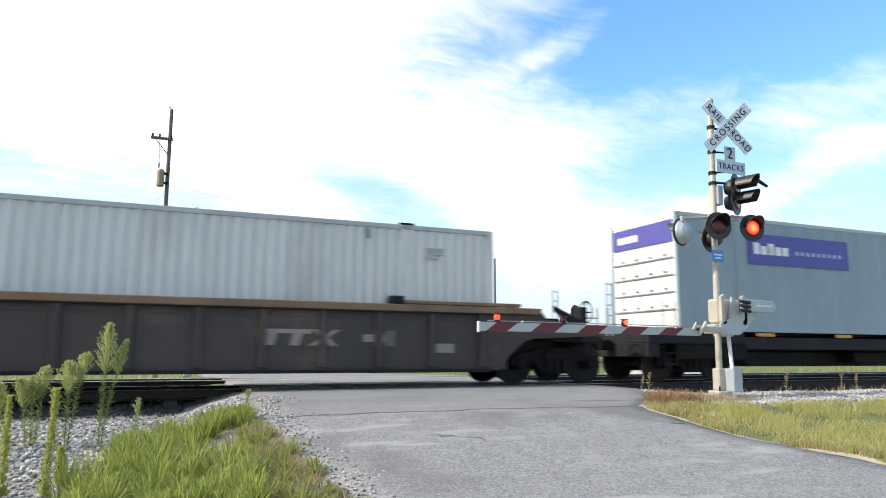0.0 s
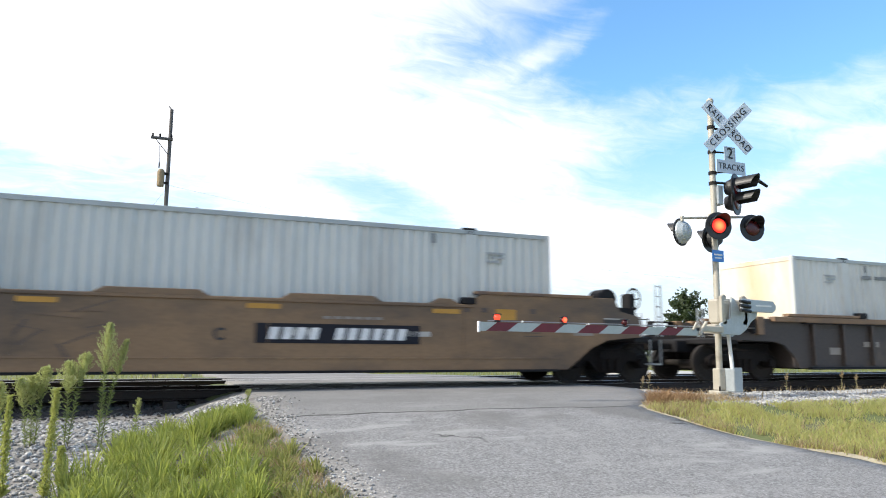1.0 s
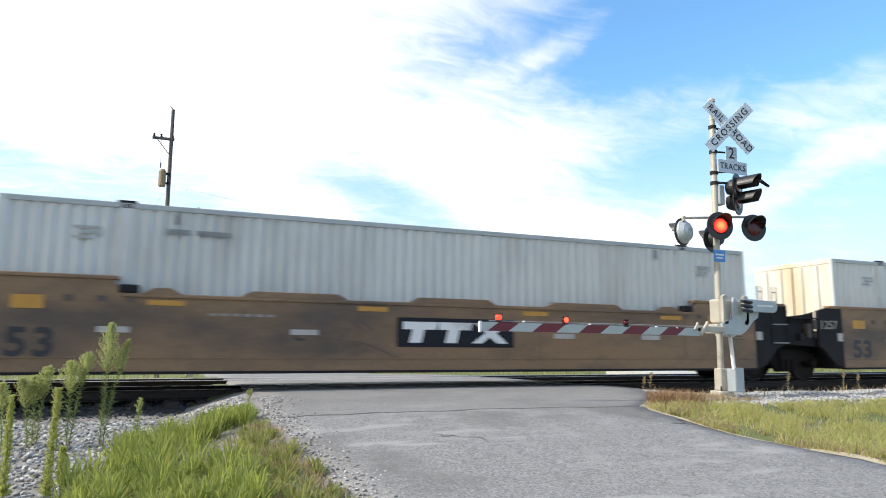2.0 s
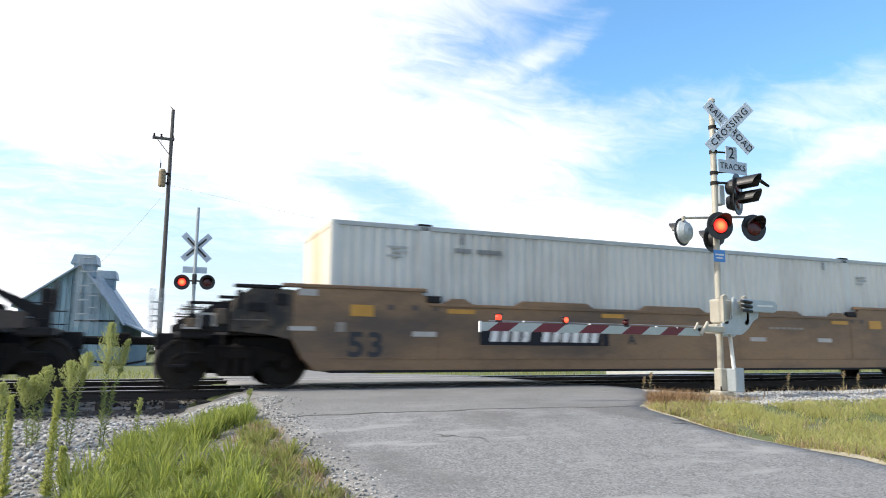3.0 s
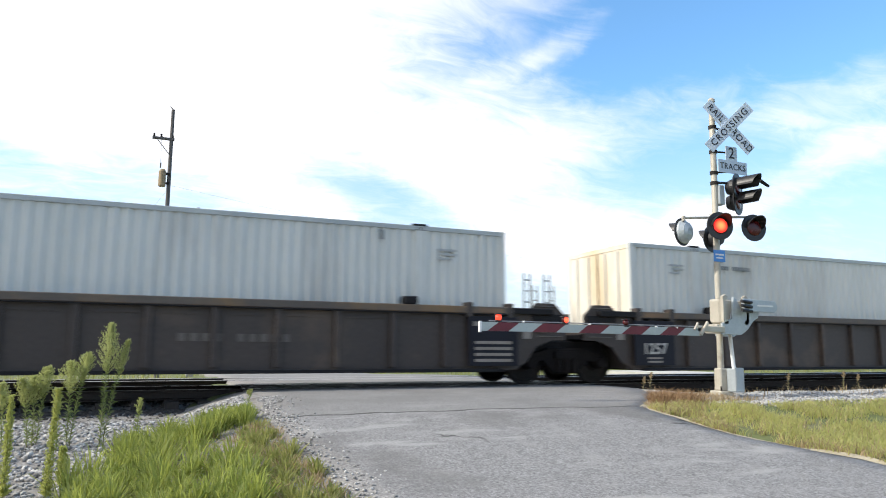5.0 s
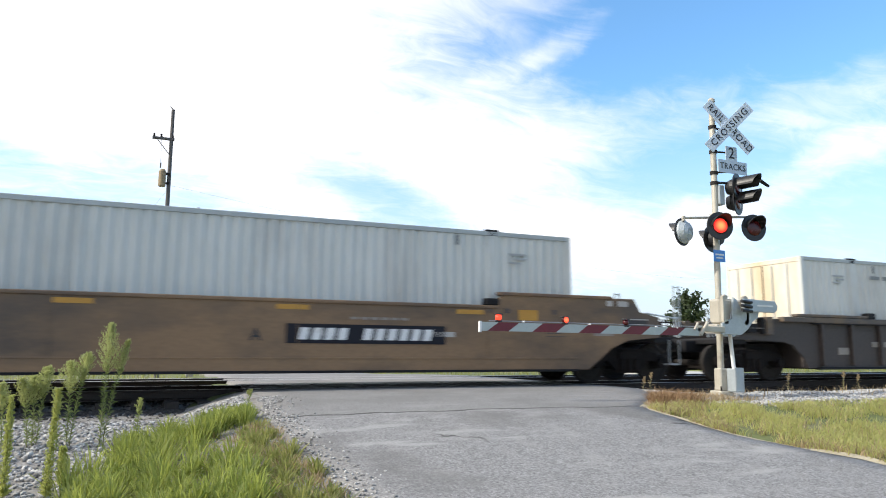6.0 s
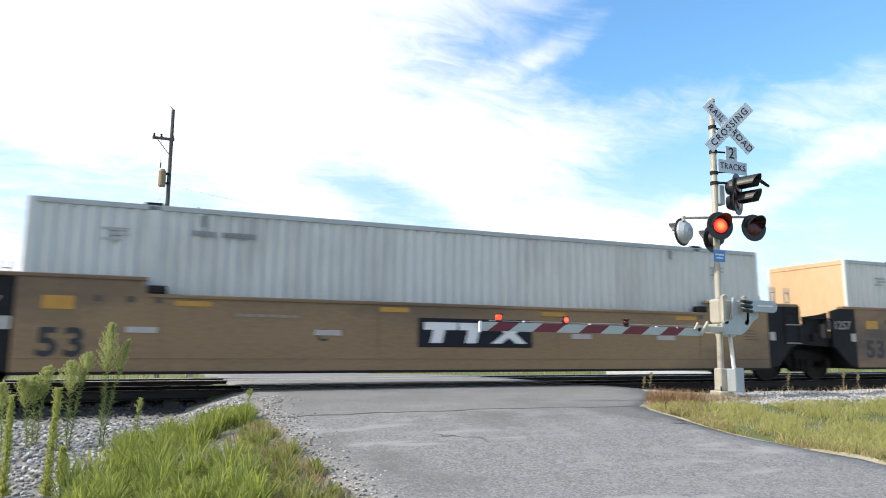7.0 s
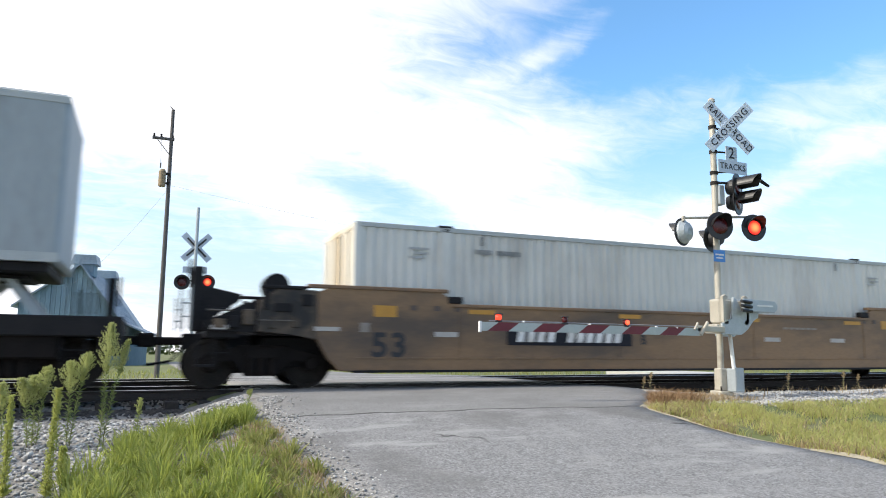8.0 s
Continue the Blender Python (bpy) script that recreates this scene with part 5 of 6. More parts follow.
        c, s = math.cos(a), math.sin(a)
        up = -1 if face < 0 else 1
        ring = [bm.verts.new((0.168 * c, 0.168 * s, 0.0)), bm.verts.new((0.172 * c, 0.172 * s + 0.02, depth)), bm.verts.new((0.180 * c, 0.180 * s + 0.02, depth)), bm.verts.new((0.178 * c, 0.178 * s, 0.0))]
        if prev:
            for k in range(4):
                bm.faces.new((prev[k], prev[(k + 1) % 4], ring[(k + 1) % 4], ring[k]))
        prev = ring
    part("hood", bm, M["lampblack"], disc, "black hood", at=Matrix() if face < 0 else pose(0, 0, 0, 0, 0, 180))
    part("lens", lathe(bmesh.new(), [(0.152, 0.012), (0.14, 0.022), (0.09, 0.034), (0, 0.040)], None, 28), M["lens"], disc, "dark red glass lens", smooth=True)
    if left is not None:
        g = part("lamp_glow", lathe(bmesh.new(), [(0.138, 0.0), (0.125, 0.010), (0.08, 0.020), (0, 0.026)], None, 28), M[glow_mat], disc, "lit red lens", smooth=True)
        BLINK.append((g, Vector((0, 0, 0.024)), Vector((0, 0, -0.05)), left))
    return disc


def near_signal():
    s = thing("crossing_signal", "silver crossing signal mast with crossbuck, red lamps and lowered gate", "crossing signal")
    X, Y, Z = 9.74, -4.46, -0.06
    part("mast", rods(((X, Y, Z), (X + 0.055, Y, 5.54), 0.058), seg=20), M["silver"], s, "silver steel tube")
    part("mast_cap", lathe(bmesh.new(), [(0.066, 0), (0.066, 0.05), (0.03, 0.085), (0, 0.09)], pose(X + 0.055, Y, 5.52), 16), M["silver"], s)
    part("base_flange", boxes((X - 0.15, X + 0.15, Y - 0.15, Y + 0.15, Z - 0.1, 0.02), (X - 0.09, X + 0.09, Y - 0.09, Y + 0.09, 0.02, 0.42), bev=0.02), M["silver"], s)
    part("junction_box", boxes((X + 0.05, X + 0.21, Y - 0.30, Y - 0.06, 0.0, 0.42), (X + 0.03, X + 0.235, Y - 0.32, Y - 0.295, 0.0, 0.44), bev=0.02), M["alu"], s, "grey base junction box")
    part("base_bolts", rods(*[((X + dx, Y + dy, 0.0), (X + dx, Y + dy, 0.10), 0.016) for dx in (-0.12, 0.12) for dy in (-0.12, 0.12)], seg=6), M["wheel"], s)
    crossbuck(s, X + 0.25, Y - 0.23, 4.98, -1, turn=-13)
    part("sign_bracket", rods(((X, Y, 5.01), (X + 0.44, Y - 0.08, 4.95), 0.022), ((X, Y, 4.52), (X + 0.30, Y - 0.08, 4.52), 0.018), ((X, Y, 4.10), (X + 0.55, Y - 0.08, 4.18), 0.016), seg=8), M["wheel"], s)
    for zz in (5.01, 4.52, 4.1, 3.9, 3.2, 1.5):
        part("mast_clamp", lathe(bmesh.new(), [(0.062, -0.03), (0.075, -0.03), (0.075, 0.03), (0.062, 0.03)], pose(X + 0.0098 * zz, Y, zz), 16), M["wheel"], s)
    p = part("track_count_sign", boxes((X + 0.25, X + 0.53, Y - 0.112, Y - 0.10, 4.36, 4.64), (X + 0.05, X + 0.77, Y - 0.112, Y - 0.10, 4.11, 4.36)), M["sign"], s, "white inverted T sign")
    lettering("sign_text", "2", 0.30, M["ink"], p, pose(X + 0.39, Y - 0.115, 4.50), width=1.0, bold=0.004)
    lettering("sign_text", "TRACKS", 0.17, M["ink"], p, pose(X + 0.41, Y - 0.115, 4.235), width=0.95, bold=0.0, spacing=1.1)
    # front lamps, on a cross arm; back lamps behind it
    part("lamp_arm", rods(((X - 0.75, Y + 0.02, 3.16), (X + 1.0, Y + 0.02, 3.34), 0.024), ((X, Y, 3.1), (X, Y, 3.3), 0.085), seg=10), M["silver"], s)
    lamp_head(s, X - 0.045, Y - 0.18, 3.04, -1, left=True, turn=-16)
    lamp_head(s, X + 0.86, Y - 0.12, 3.09, -1, left=False, turn=-12)
    for dx, dz in ((-0.72, 0.16), (0.97, 0.2)):
        part("lamp_drop", rods(((X + dx, Y + 0.02, 2.95 + dz), (X + dx, Y + 0.02, 3.2), 0.03), seg=8), M["silver"], s)
    d = lamp_head(s, X - 0.65, Y + 0.14, 2.92, 1, turn=16, back_white=True)
    lamp_head(s, X + 0.12, Y + 0.20, 2.86, 1, turn=10)
    # the pair turned along the side road, higher up
    for k, (dx, dz) in enumerate(((0.43, 3.86), (0.53, 3.60))):
        lamp_head(s, X + dx + 0.02, Y - 0.16 + 0.1 * k, dz - 0.02, -1, turn=26, hood=0.44, full=True)
    part("side_lamp_arm", rods(((X, Y, 3.92), (X + 0.55, Y - 0.10, 3.92), 0.024), ((X + 0.5, Y - 0.10, 4.02), (X + 0.58, Y - 0.06, 3.55), 0.024), seg=8), M["lampblack"], s)
    part("terminal_box", boxes((X + 0.06, X + 0.20, Y - 0.10, Y + 0.08, 3.48, 3.86), bev=0.015), M["alu"], s)
    part("tail_hood", rods(((X + 1.00, Y - 0.20, 4.02), (X + 1.22, Y - 0.20, 3.93), 0.036, 0.026), ((X + 0.55, Y - 0.12, 3.98), (X + 1.02, Y - 0.19, 4.01), 0.010), seg=10), M["wheel"], s, "dark hood of a further lamp")
    part("notice_plate", boxes((X - 0.12, X + 0.16, Y - 0.075, Y - 0.065, 2.38, 2.60), bev=0.004), M["blue"], s, "small blue notice plate")
    part("notice_marks", boxes((X - 0.08, X + 0.12, Y - 0.079, Y - 0.074, 2.50, 2.53), (X - 0.06, X + 0.10, Y - 0.079, Y - 0.074, 2.44, 2.465)), M["white"], s)
    # gate mechanism, counterweights, arm
    part("mechanism_case", boxes((X - 0.26, X + 0.30, Y - 0.30, Y - 0.06, 1.22, 1.66), (X + 0.02, X + 0.38, Y - 0.06, Y + 0.26, 1.26, 1.70), bev=0.03), M["silver"], s, "silver gate mechanism case")
    part("mechanism_door", boxes((X - 0.20, X + 0.24, Y - 0.325, Y - 0.298, 1.28, 1.60), bev=0.012), M["silver"], s)
    for side, yy in ((-1, Y - 0.40), (1, Y + 0.36)):
        k = -side
        cx = X - 0.27 if side < 0 else X + 0.34
        pts = [(cx, 1.70), (cx + 0.07 * k, 1.74), (cx + 0.13 * k, 1.70), (cx + 0.11 * k, 1.655), (cx + 0.055 * k, 1.64), (cx + 0.055 * k, 1.30), (cx + 0.13 * k, 1.26), (cx + 0.11 * k, 1.20), (cx + 0.03 * k, 1.20), (cx, 1.26)]
        part("side_bracket", prism(bmesh.new(), pts, Y - 0.40, Y - 0.33, "y", bev=0.008), M["silver"], s, "pale curved gate bracket")
        X0, X = X, X + (-0.36 if side < 0 else 0.24)
        prof = [(X + 0.05, 1.02), (X + 0.50, 1.02), (X + 0.66, 1.12), (X + 0.78, 1.28), (X + 0.92, 1.34), (X + 0.95, 1.46), (X + 0.78, 1.50), (X + 0.50, 1.46), (X + 0.42, 1.66), (X + 0.34, 1.70), (X + 0.30, 1.30), (X + 0.05, 1.22)]
        part("counterweight_arm", prism(bmesh.new(), prof, yy, yy + 0.05, "y", bev=0.01), M["alu"], s, "grey counterweight arm")
        X = X0
    bm = bmesh.new()
    prism(bm, [(X + 0.10, 1.44), (X + 0.84, 1.44), (X + 0.91, 1.49), (X + 0.93, 1.57), (X + 0.86, 1.65), (X + 0.10, 1.67)], Y - 0.52, Y - 0.46, bev=0.01)
    part("counterweight", bm, M["alu"], s, "grey counterweight plate")
    part("weight_slot", boxes((X + 0.42, X + 0.80, Y - 0.528, Y - 0.518, 1.54, 1.57)), M["white"], s)
    part("weight_bolts", rods(*[((X + 0.02, Y - 0.545, z), (X + 0.26, Y - 0.545, z - 0.02), 0.03) for z in (1.46, 1.54, 1.62)], seg=8), M["lampblack"], s)
    part("conduit", rods(((X + 0.12, Y - 0.12, 1.22), (X + 0.20, Y - 0.12, 0.40), 0.035), seg=10), M["white"], s, "pale conduit pipe")
    part("gate_hub", boxes((X - 0.90, X - 0.25, Y - 0.42, Y - 0.36, 1.05, 1.16), (X - 0.40, X - 0.02, Y - 0.36, Y - 0.06, 1.04, 1.20), bev=0.015), M["silver"], s)
    part("gate_clamp", rods(((X - 0.68, Y - 0.44, 1.22), (X - 0.84, Y - 0.44, 1.0), 0.03), ((X - 0.90, Y - 0.44, 1.20), (X - 0.98, Y - 0.44, 1.08), 0.02), seg=8), M["silver"], s)
    # arm: striped pieces end to end
    x0, x1 = X - 0.56, 4.86
    n = 11
    arm_y = Y - 0.40
    cuts = [4.67, 4.86, 5.22, 5.64, 6.07, 6.49, 6.91, 7.33, 7.74, 8.12, 8.49, 8.92]
    for i in range(len(cuts) - 1):
        a, b = cuts[i], cuts[i + 1]
        ka, kb = (0.0 if i == 0 else 0.095), (0.095 if i < len(cuts) - 2 else 0.0)
        z0a, z0b = 1.035 + 0.0 * a, 1.035
        t0, t1 = (a - 4.67) / 4.25, (b - 4.67) / 4.25
        prism_pts = [(a - ka, 0.945 + 0.035 * t0), (b - kb, 0.945 + 0.035 * t1), (b + kb, 1.08 + 0.035 * t1), (a + ka, 1.08 + 0.035 * t0)]
        part("gate_stripe", prism(bmesh.new(), prism_pts, arm_y - 0.02, arm_y + 0.02), M["red"] if i % 2 else M["gatewhite"], s, "dark red stripe" if i % 2 else "white stripe")
    part("gate_tip", boxes((4.63, 4.668, arm_y - 0.025, arm_y + 0.025, 0.925, 1.09), bev=0.005), M["white"], s)
    for xl, left in ((4.96, None), (6.15, True), (7.34, False)):
        part("lamp_socket", boxes((xl - 0.05, xl + 0.05, arm_y - 0.03, arm_y + 0.03, 1.085, 1.115), bev=0.006), M["lampblack"], s, "small black lamp socket")
        part("lamp_cap", boxes((xl - 0.06, xl + 0.06, arm_y - 0.05, arm_y + 0.05, 1.20, 1.215), bev=0.006), M["lampblack"], s, "small black lamp cap")
        if left is None:
            part("gate_lens", lathe(bmesh.new(), [(0.0, -0.042), (0.044, -0.038), (0.052, 0), (0.044, 0.038), (0, 0.042)], pose(xl, arm_y, 1.158), 16), M["litlow"], s, "lit red lamp", smooth=True)
        else:
            l = part("gate_lens", lathe(bmesh.new(), [(0.0, -0.042), (0.044, -0.038), (0.052, 0), (0.044, 0.038), (0, 0.042)], pose(xl, arm_y, 1.158), 16), M["lens"], s, "dark red gate lens", smooth=True)
            g = part("gate_glow", lathe(bmesh.new(), [(0.046, 0), (0.038, 0.012), (0, 0.018)], pose(0, 0, 0, 90), 16), M["litlow"], s, "lit red lens", smooth=True)
            BLINK.append((g, Vector((xl, arm_y - 0.046, 1.158)), Vector((xl, arm_y + 0.0, 1.158)), left))
    part("gate_wire", rods(((4.8, arm_y, 1.10), (8.9, arm_y, 1.14), 0.008), seg=6), M["wire"], s)
    s.matrix_basis = pose(X, Y, Z) @ pose(0, 0, 0, 0, 0.75, 0) @ pose(-X, -Y, -Z)
    for xx in (5.4, 6.62, 7.97, 8.4):
        part("gate_bolt", rods(((xx, arm_y - 0.03, 1.105), (xx, arm_y + 0.03, 1.105), 0.014), seg=6), M["white"], s)
    return s


def far_signal():
    s = thing("crossing_signal", "crossing signal mast with crossbuck and red lamps across the tracks", "crossing signal")
    X, Y = 1.47, 11.3
    part("mast", rods(((X, Y, -0.12), (X, Y, 5.72), 0.057), seg=14), M["alu"], s)
    part("mast_foot", boxes((X - 0.13, X + 0.13, Y - 0.13, Y + 0.13, -0.2, 0.35), bev=0.02), M["silver"], s)
    crossbuck(s, X + 0.02, Y + 0.09, 4.31, -1, letters_on=False)
    for ang in (45, -45):
        b = part("blade_stripe", boxes((-0.45, 0.45, -0.004, 0.004, -0.03, 0.03)), M["darkmark"], s, "dark mark on the blade", at=pose(X + 0.02, Y + 0.066, 4.31, 0, ang, 0))
    part("track_count_sign", boxes((X - 0.40, X + 0.40, Y + 0.07, Y + 0.08, 3.40, 3.62)), M["sign"], s)
    part("lamp_arm", rods(((X - 0.5, Y, 3.12), (X + 0.5, Y, 3.12), 0.03), ((X, Y, 3.0), (X, Y, 3.35), 0.08), seg=8), M["lampblack"], s)
    lamp_head(s, X - 0.41, Y - 0.12, 3.05, -1, left=True)
    lamp_head(s, X + 0.42, Y - 0.12, 3.08, -1, left=False)
    part("conduit", rods(((X + 0.12, Y, -0.1), (X + 0.10, Y, 1.2), 0.03), seg=8), M["white"], s)
    return s


near_signal()
far_signal()


# ---------------------------------------------------------------- poles, wires, barn
def utility_pole(x, y, z0, h, arm_z=None, can=True, lean=0.0):
    p = thing("utility_pole", "weathered wooden utility pole%s" % (" with a transformer can and short cross arm" if can else ""), "utility pole")
    part("pole", rods(((x - lean, y, z0), (x, y, z0 + h), 0.105, 0.07), seg=12), M["wood"], p)
    if can:
        part("cross_arm", boxes((x - 0.75, x + 0.12, y - 0.09, y + 0.03, arm_z - 0.05, arm_z + 0.05), bev=0.01), M["wood"], p)
        part("arm_brace", rods(((x - 0.6, y - 0.05, arm_z), (x - 0.03, y - 0.05, arm_z - 0.7), 0.015), seg=6), M["wheel"], p)
        for dx in (-0.68, -0.4, 0.05):
            part("insulator", lathe(bmesh.new(), [(0.02, 0), (0.05, 0.03), (0.035, 0.07), (0.05, 0.10), (0.02, 0.15), (0, 0.16)], pose(x + dx, y - 0.03, arm_z + 0.05), 10), M["wheel"], p)
        part("top_pin", rods(((x, y, z0 + h), (x - 0.12, y, z0 + h + 0.12), 0.02), seg=6), M["wheel"], p)
        bm = lathe(bmesh.new(), [(0, -0.36), (0.13, -0.36), (0.145, -0.32), (0.145, 0.28), (0.12, 0.34), (0.07, 0.38), (0, 0.38)], pose(x - 0.27, y - 0.12, 7.85), 16)
        part("transformer", bm, M["tan"], p, "rusty tan transformer can")
        part("bracket", boxes((x - 0.22, x + 0.02, y - 0.14, y - 0.08, 7.6, 7.7), (x - 0.22, x + 0.02, y - 0.14, y - 0.08, 8.0, 8.1)), M["wheel"], p)
        part("bushing", rods(((x - 0.36, y - 0.12, 8.28), (x - 0.36, y - 0.12, 8.5), 0.03), ((x - 0.36, y - 0.12, 8.5), (x - 0.40, y - 0.03, arm_z), 0.008), seg=6), M["wheel"], p)
    return p


def wire(name, a, b, sag, r=0.012):
    a, b = Vector(a), Vector(b)
    bm = bmesh.new()
    last = a
    n = 18
    for i in range(1, n + 1):
        t = i / n
        q = a.lerp(b, t) - Vector((0, 0, 4 * sag * t * (1 - t)))
        rod(bm, last, q, r, seg=5)
        last = q
    ob = part(name, bm, M["wire"])
    return tagged(ob, "thin dark overhead wire between poles", "wire", "overhead wires")


utility_pole(0.53, 16.5, -0.5, 11.4, 9.58, True, lean=0.0)
utility_pole(22.9, 30.0, -0.5, 7.9, None, False)
wire("overhead_wire", (0.55, 16.5, 7.6), (45.0, 30.0, 6.8), 0.8, 0.004)
wire("overhead_wire", (0.5, 16.5, 7.4), (-6.0, 46.0, 5.4), 0.6, 0.005)


def barn():
    b = thing("barn", "weathered blue-grey board barn with a tin roof and two roof vents", "barn")
    x0, x1, xa = -9.15, -1.95, -5.0
    y0, y1 = 48.0, 66.0
    top, eaves = 7.45, {-1: 4.35, 1: 3.2}
    g = -0.6
    for yy in (y0, y1):
        # vertical boards, each cut under the slope of the roof
        n = 20
        for i in range(n):
            a, c = x0 + (x1 - x0) * i / n, x0 + (x1 - x0) * (i + 1) / n - 0.02
            def cut(x):
                low = eaves[-1 if x < xa else 1]
                return low + (top - low) * (1 - abs(x - xa) / ((xa - x0) if x < xa else (x1 - xa)))
            pts = [(a, g), (c, g), (c, cut(c)), (a, cut(a))]
            if a < xa < c:
                pts = [(a, g), (c, g), (c, cut(c)), (xa, top), (a, cut(a))]
            d = 0.03 * (i % 2)
            part("board", prism(bmesh.new(), pts, yy - 0.03 - d, yy + 0.03, "y"), M["barn"], b)
    for xx in (x0, x1):
        part("side_wall", boxes((xx - 0.05, xx + 0.05, y0, y1, g, eaves[-1 if xx < xa else 1]), bev=0.01), M["barn"], b)
    for s, xe in ((-1, x0), (1, x1)):
        ext = 0.55
        dx, dz = xe - xa, eaves[s] - top
        k = 1 + ext / math.hypot(dx, dz)
        pe = (xa + dx * k, top + dz * k)
        part("roof", prism(bmesh.new(), [(xa, top), (xa, top + 0.12), (pe[0], pe[1] + 0.12), pe], y0 - 0.5, y1 + 0.5, "y"), M["tin"], b, "tin roof slope")
        for j in range(18):
            yy = y0 - 0.4 + j * 0.8
            part("roof_seam", prism(bmesh.new(), [(xa, top + 0.12), (xa, top + 0.16), (pe[0], pe[1] + 0.16), (pe[0], pe[1] + 0.12)], yy, yy + 0.05, "y"), M["tin"], b)
    part("loft_door", boxes((xa - 0.5, xa + 1.5, y0 - 0.10, y0 - 0.06, 3.6, 5.3), bev=0.01), M["barn"], b)
    part("door_rail", boxes((xa - 0.2, x1 - 0.3, y0 - 0.12, y0 - 0.06, 3.02, 3.14), bev=0.01), M["black"], b)
    # lean-to shed at the side
    part("shed_roof", prism(bmesh.new(), [(x1, 3.0), (x1, 3.15), (0.3, 2.15), (0.3, 2.0)], y0 + 1, y1, "y"), M["tin"], b)
    part("shed_wall", boxes((x1, 0.1, y0 + 1.4, y0 + 1.5, g, 1.75)), M["barn"], b)
    for k, yy in enumerate((50.0, 62.0)):
        w = 1.0
        v = part("roof_vent", boxes((xa - 0.75, xa + 0.75, yy - 0.8, yy + 0.8, top - 0.7, top + 0.30), bev=0.01), M["barn"], b)
        pts = [(xa - w, top + 0.26), (xa + w, top + 0.26), (xa + 0.84, top + 1.02), (xa - 0.74, top + 1.02)]
        part("vent_roof", prism(bmesh.new(), pts, yy - 1.05, yy + 1.05, "y"), M["tin"], v)
        for z in (-0.35, -0.15, 0.05):
            part("louvre", boxes((xa - 0.65, xa + 0.65, yy - 0.84, yy - 0.79, top + z, top + z + 0.1)), M["tin"], v)
    b.matrix_basis = pose(xa, y0, 0) @ pose(0, 0, 0, 0, 0, -5) @ pose(-xa, -y0, 0)
    return b


barn()


# ---------------------------------------------------------------- plants and stones
def leaf_material(name, a, b, through_col, amount=0.45):
    m = bpy.data.materials.new(name)
    m.use_nodes = True
    nt = m.node_tree
    N, L = nt.nodes.new, nt.links.new
    bs, out = nt.nodes["Principled BSDF"], nt.nodes["Material Output"]
    ge = N("ShaderNodeNewGeometry")
    mix = N("ShaderNodeMix"); mix.data_type = "RGBA"
    mix.inputs["A"].default_value, mix.inputs["B"].default_value = (*a, 1), (*b, 1)
    L(ge.outputs["Random Per Island"], mix.inputs["Factor"])
    co = N("ShaderNodeTexCoord")
    no = N("ShaderNodeTexNoise"); no.inputs["Scale"].default_value = 1.7
    L(co.outputs["Object"], no.inputs["Vector"])
    hs = N("ShaderNodeHueSaturation")
    rr = N("ShaderNodeMapRange"); rr.inputs["To Min"].default_value, rr.inputs["To Max"].default_value = 0.55, 1.45
    L(no.outputs["Fac"], rr.inputs["Value"]); L(rr.outputs[0], hs.inputs["Value"])
    L(mix.outputs["Result"], hs.inputs["Color"])
    L(hs.outputs[0], bs.inputs["Base Color"])
    bs.inputs["Roughness"].default_value = 0.6
    tr = N("ShaderNodeBsdfTranslucent")
    tr.inputs["Color"].default_value = (*through_col, 1)
    ms = N("ShaderNodeMixShader"); ms.inputs[0].default_value = amount
    L(bs.outputs[0], ms.inputs[1]); L(tr.outputs[0], ms.inputs[2]); L(ms.outputs[0], out.inputs[0])
    return m


M["grass"] = leaf_material("fresh_grass", (0.105, 0.152, 0.030), (0.265, 0.295, 0.088), (0.43, 0.485, 0.11), 0.5)
M["grass_mix"] = leaf_material("verge_grass", (0.15, 0.18, 0.045), (0.30, 0.28, 0.11), (0.42, 0.44, 0.13))
M["verge"] = leaf_material("bright_verge_grass", (0.27, 0.29, 0.075), (0.47, 0.43, 0.19), (0.66, 0.64, 0.22), 0.5)
M["dry"] = leaf_material("dry_grass", (0.28, 0.20, 0.11), (0.44, 0.35, 0.20), (0.38, 0.28, 0.15), 0.3)
M["rust"] = leaf_material("dead_weed", (0.24, 0.135, 0.065), (0.40, 0.27, 0.14), (0.34, 0.21, 0.11), 0.3)
M["weed_leaf"] = leaf_material("weed_leaf", (0.10, 0.145, 0.04), (0.185, 0.225, 0.07), (0.30, 0.38, 0.10))
M["plume"] = leaf_material("weed_plume", (0.29, 0.32, 0.12), (0.44, 0.45, 0.21), (0.50, 0.54, 0.19))
M["spike_leaf"] = leaf_material("spike_leaf", (0.31, 0.33, 0.09), (0.44, 0.45, 0.15), (0.54, 0.57, 0.16))
M["stem"] = material("weed_stem", (0.13, 0.14, 0.05), (0.2, 0.19, 0.08), 0.7)
M["sand"] = material("pale_sand", (0.32, 0.275, 0.19), (0.44, 0.39, 0.28), 0.95, scale=5, fine=40, bump=0.5)
M["tree_leaf"] = leaf_material("tree_leaf", (0.025, 0.045, 0.016), (0.05, 0.075, 0.025), (0.06, 0.09, 0.02), 0.25)
M["bark"] = material("tree_bark", (0.06, 0.045, 0.035), (0.12, 0.09, 0.07), 0.9)
RNG = np.random.default_rng(5)


def blades(name, places, height, width, lean, mat, label, category):
    """Bent tapered blades at places (x, y, z), one joined object."""
    verts, faces = [], []
    for (x, y, z) in places:
        h = height * RNG.uniform(0.5, 1.25)
        a = RNG.uniform(0, 2 * math.pi)
        w = width * RNG.uniform(0.7, 1.3)
        b = RNG.uniform(0, 2 * math.pi)
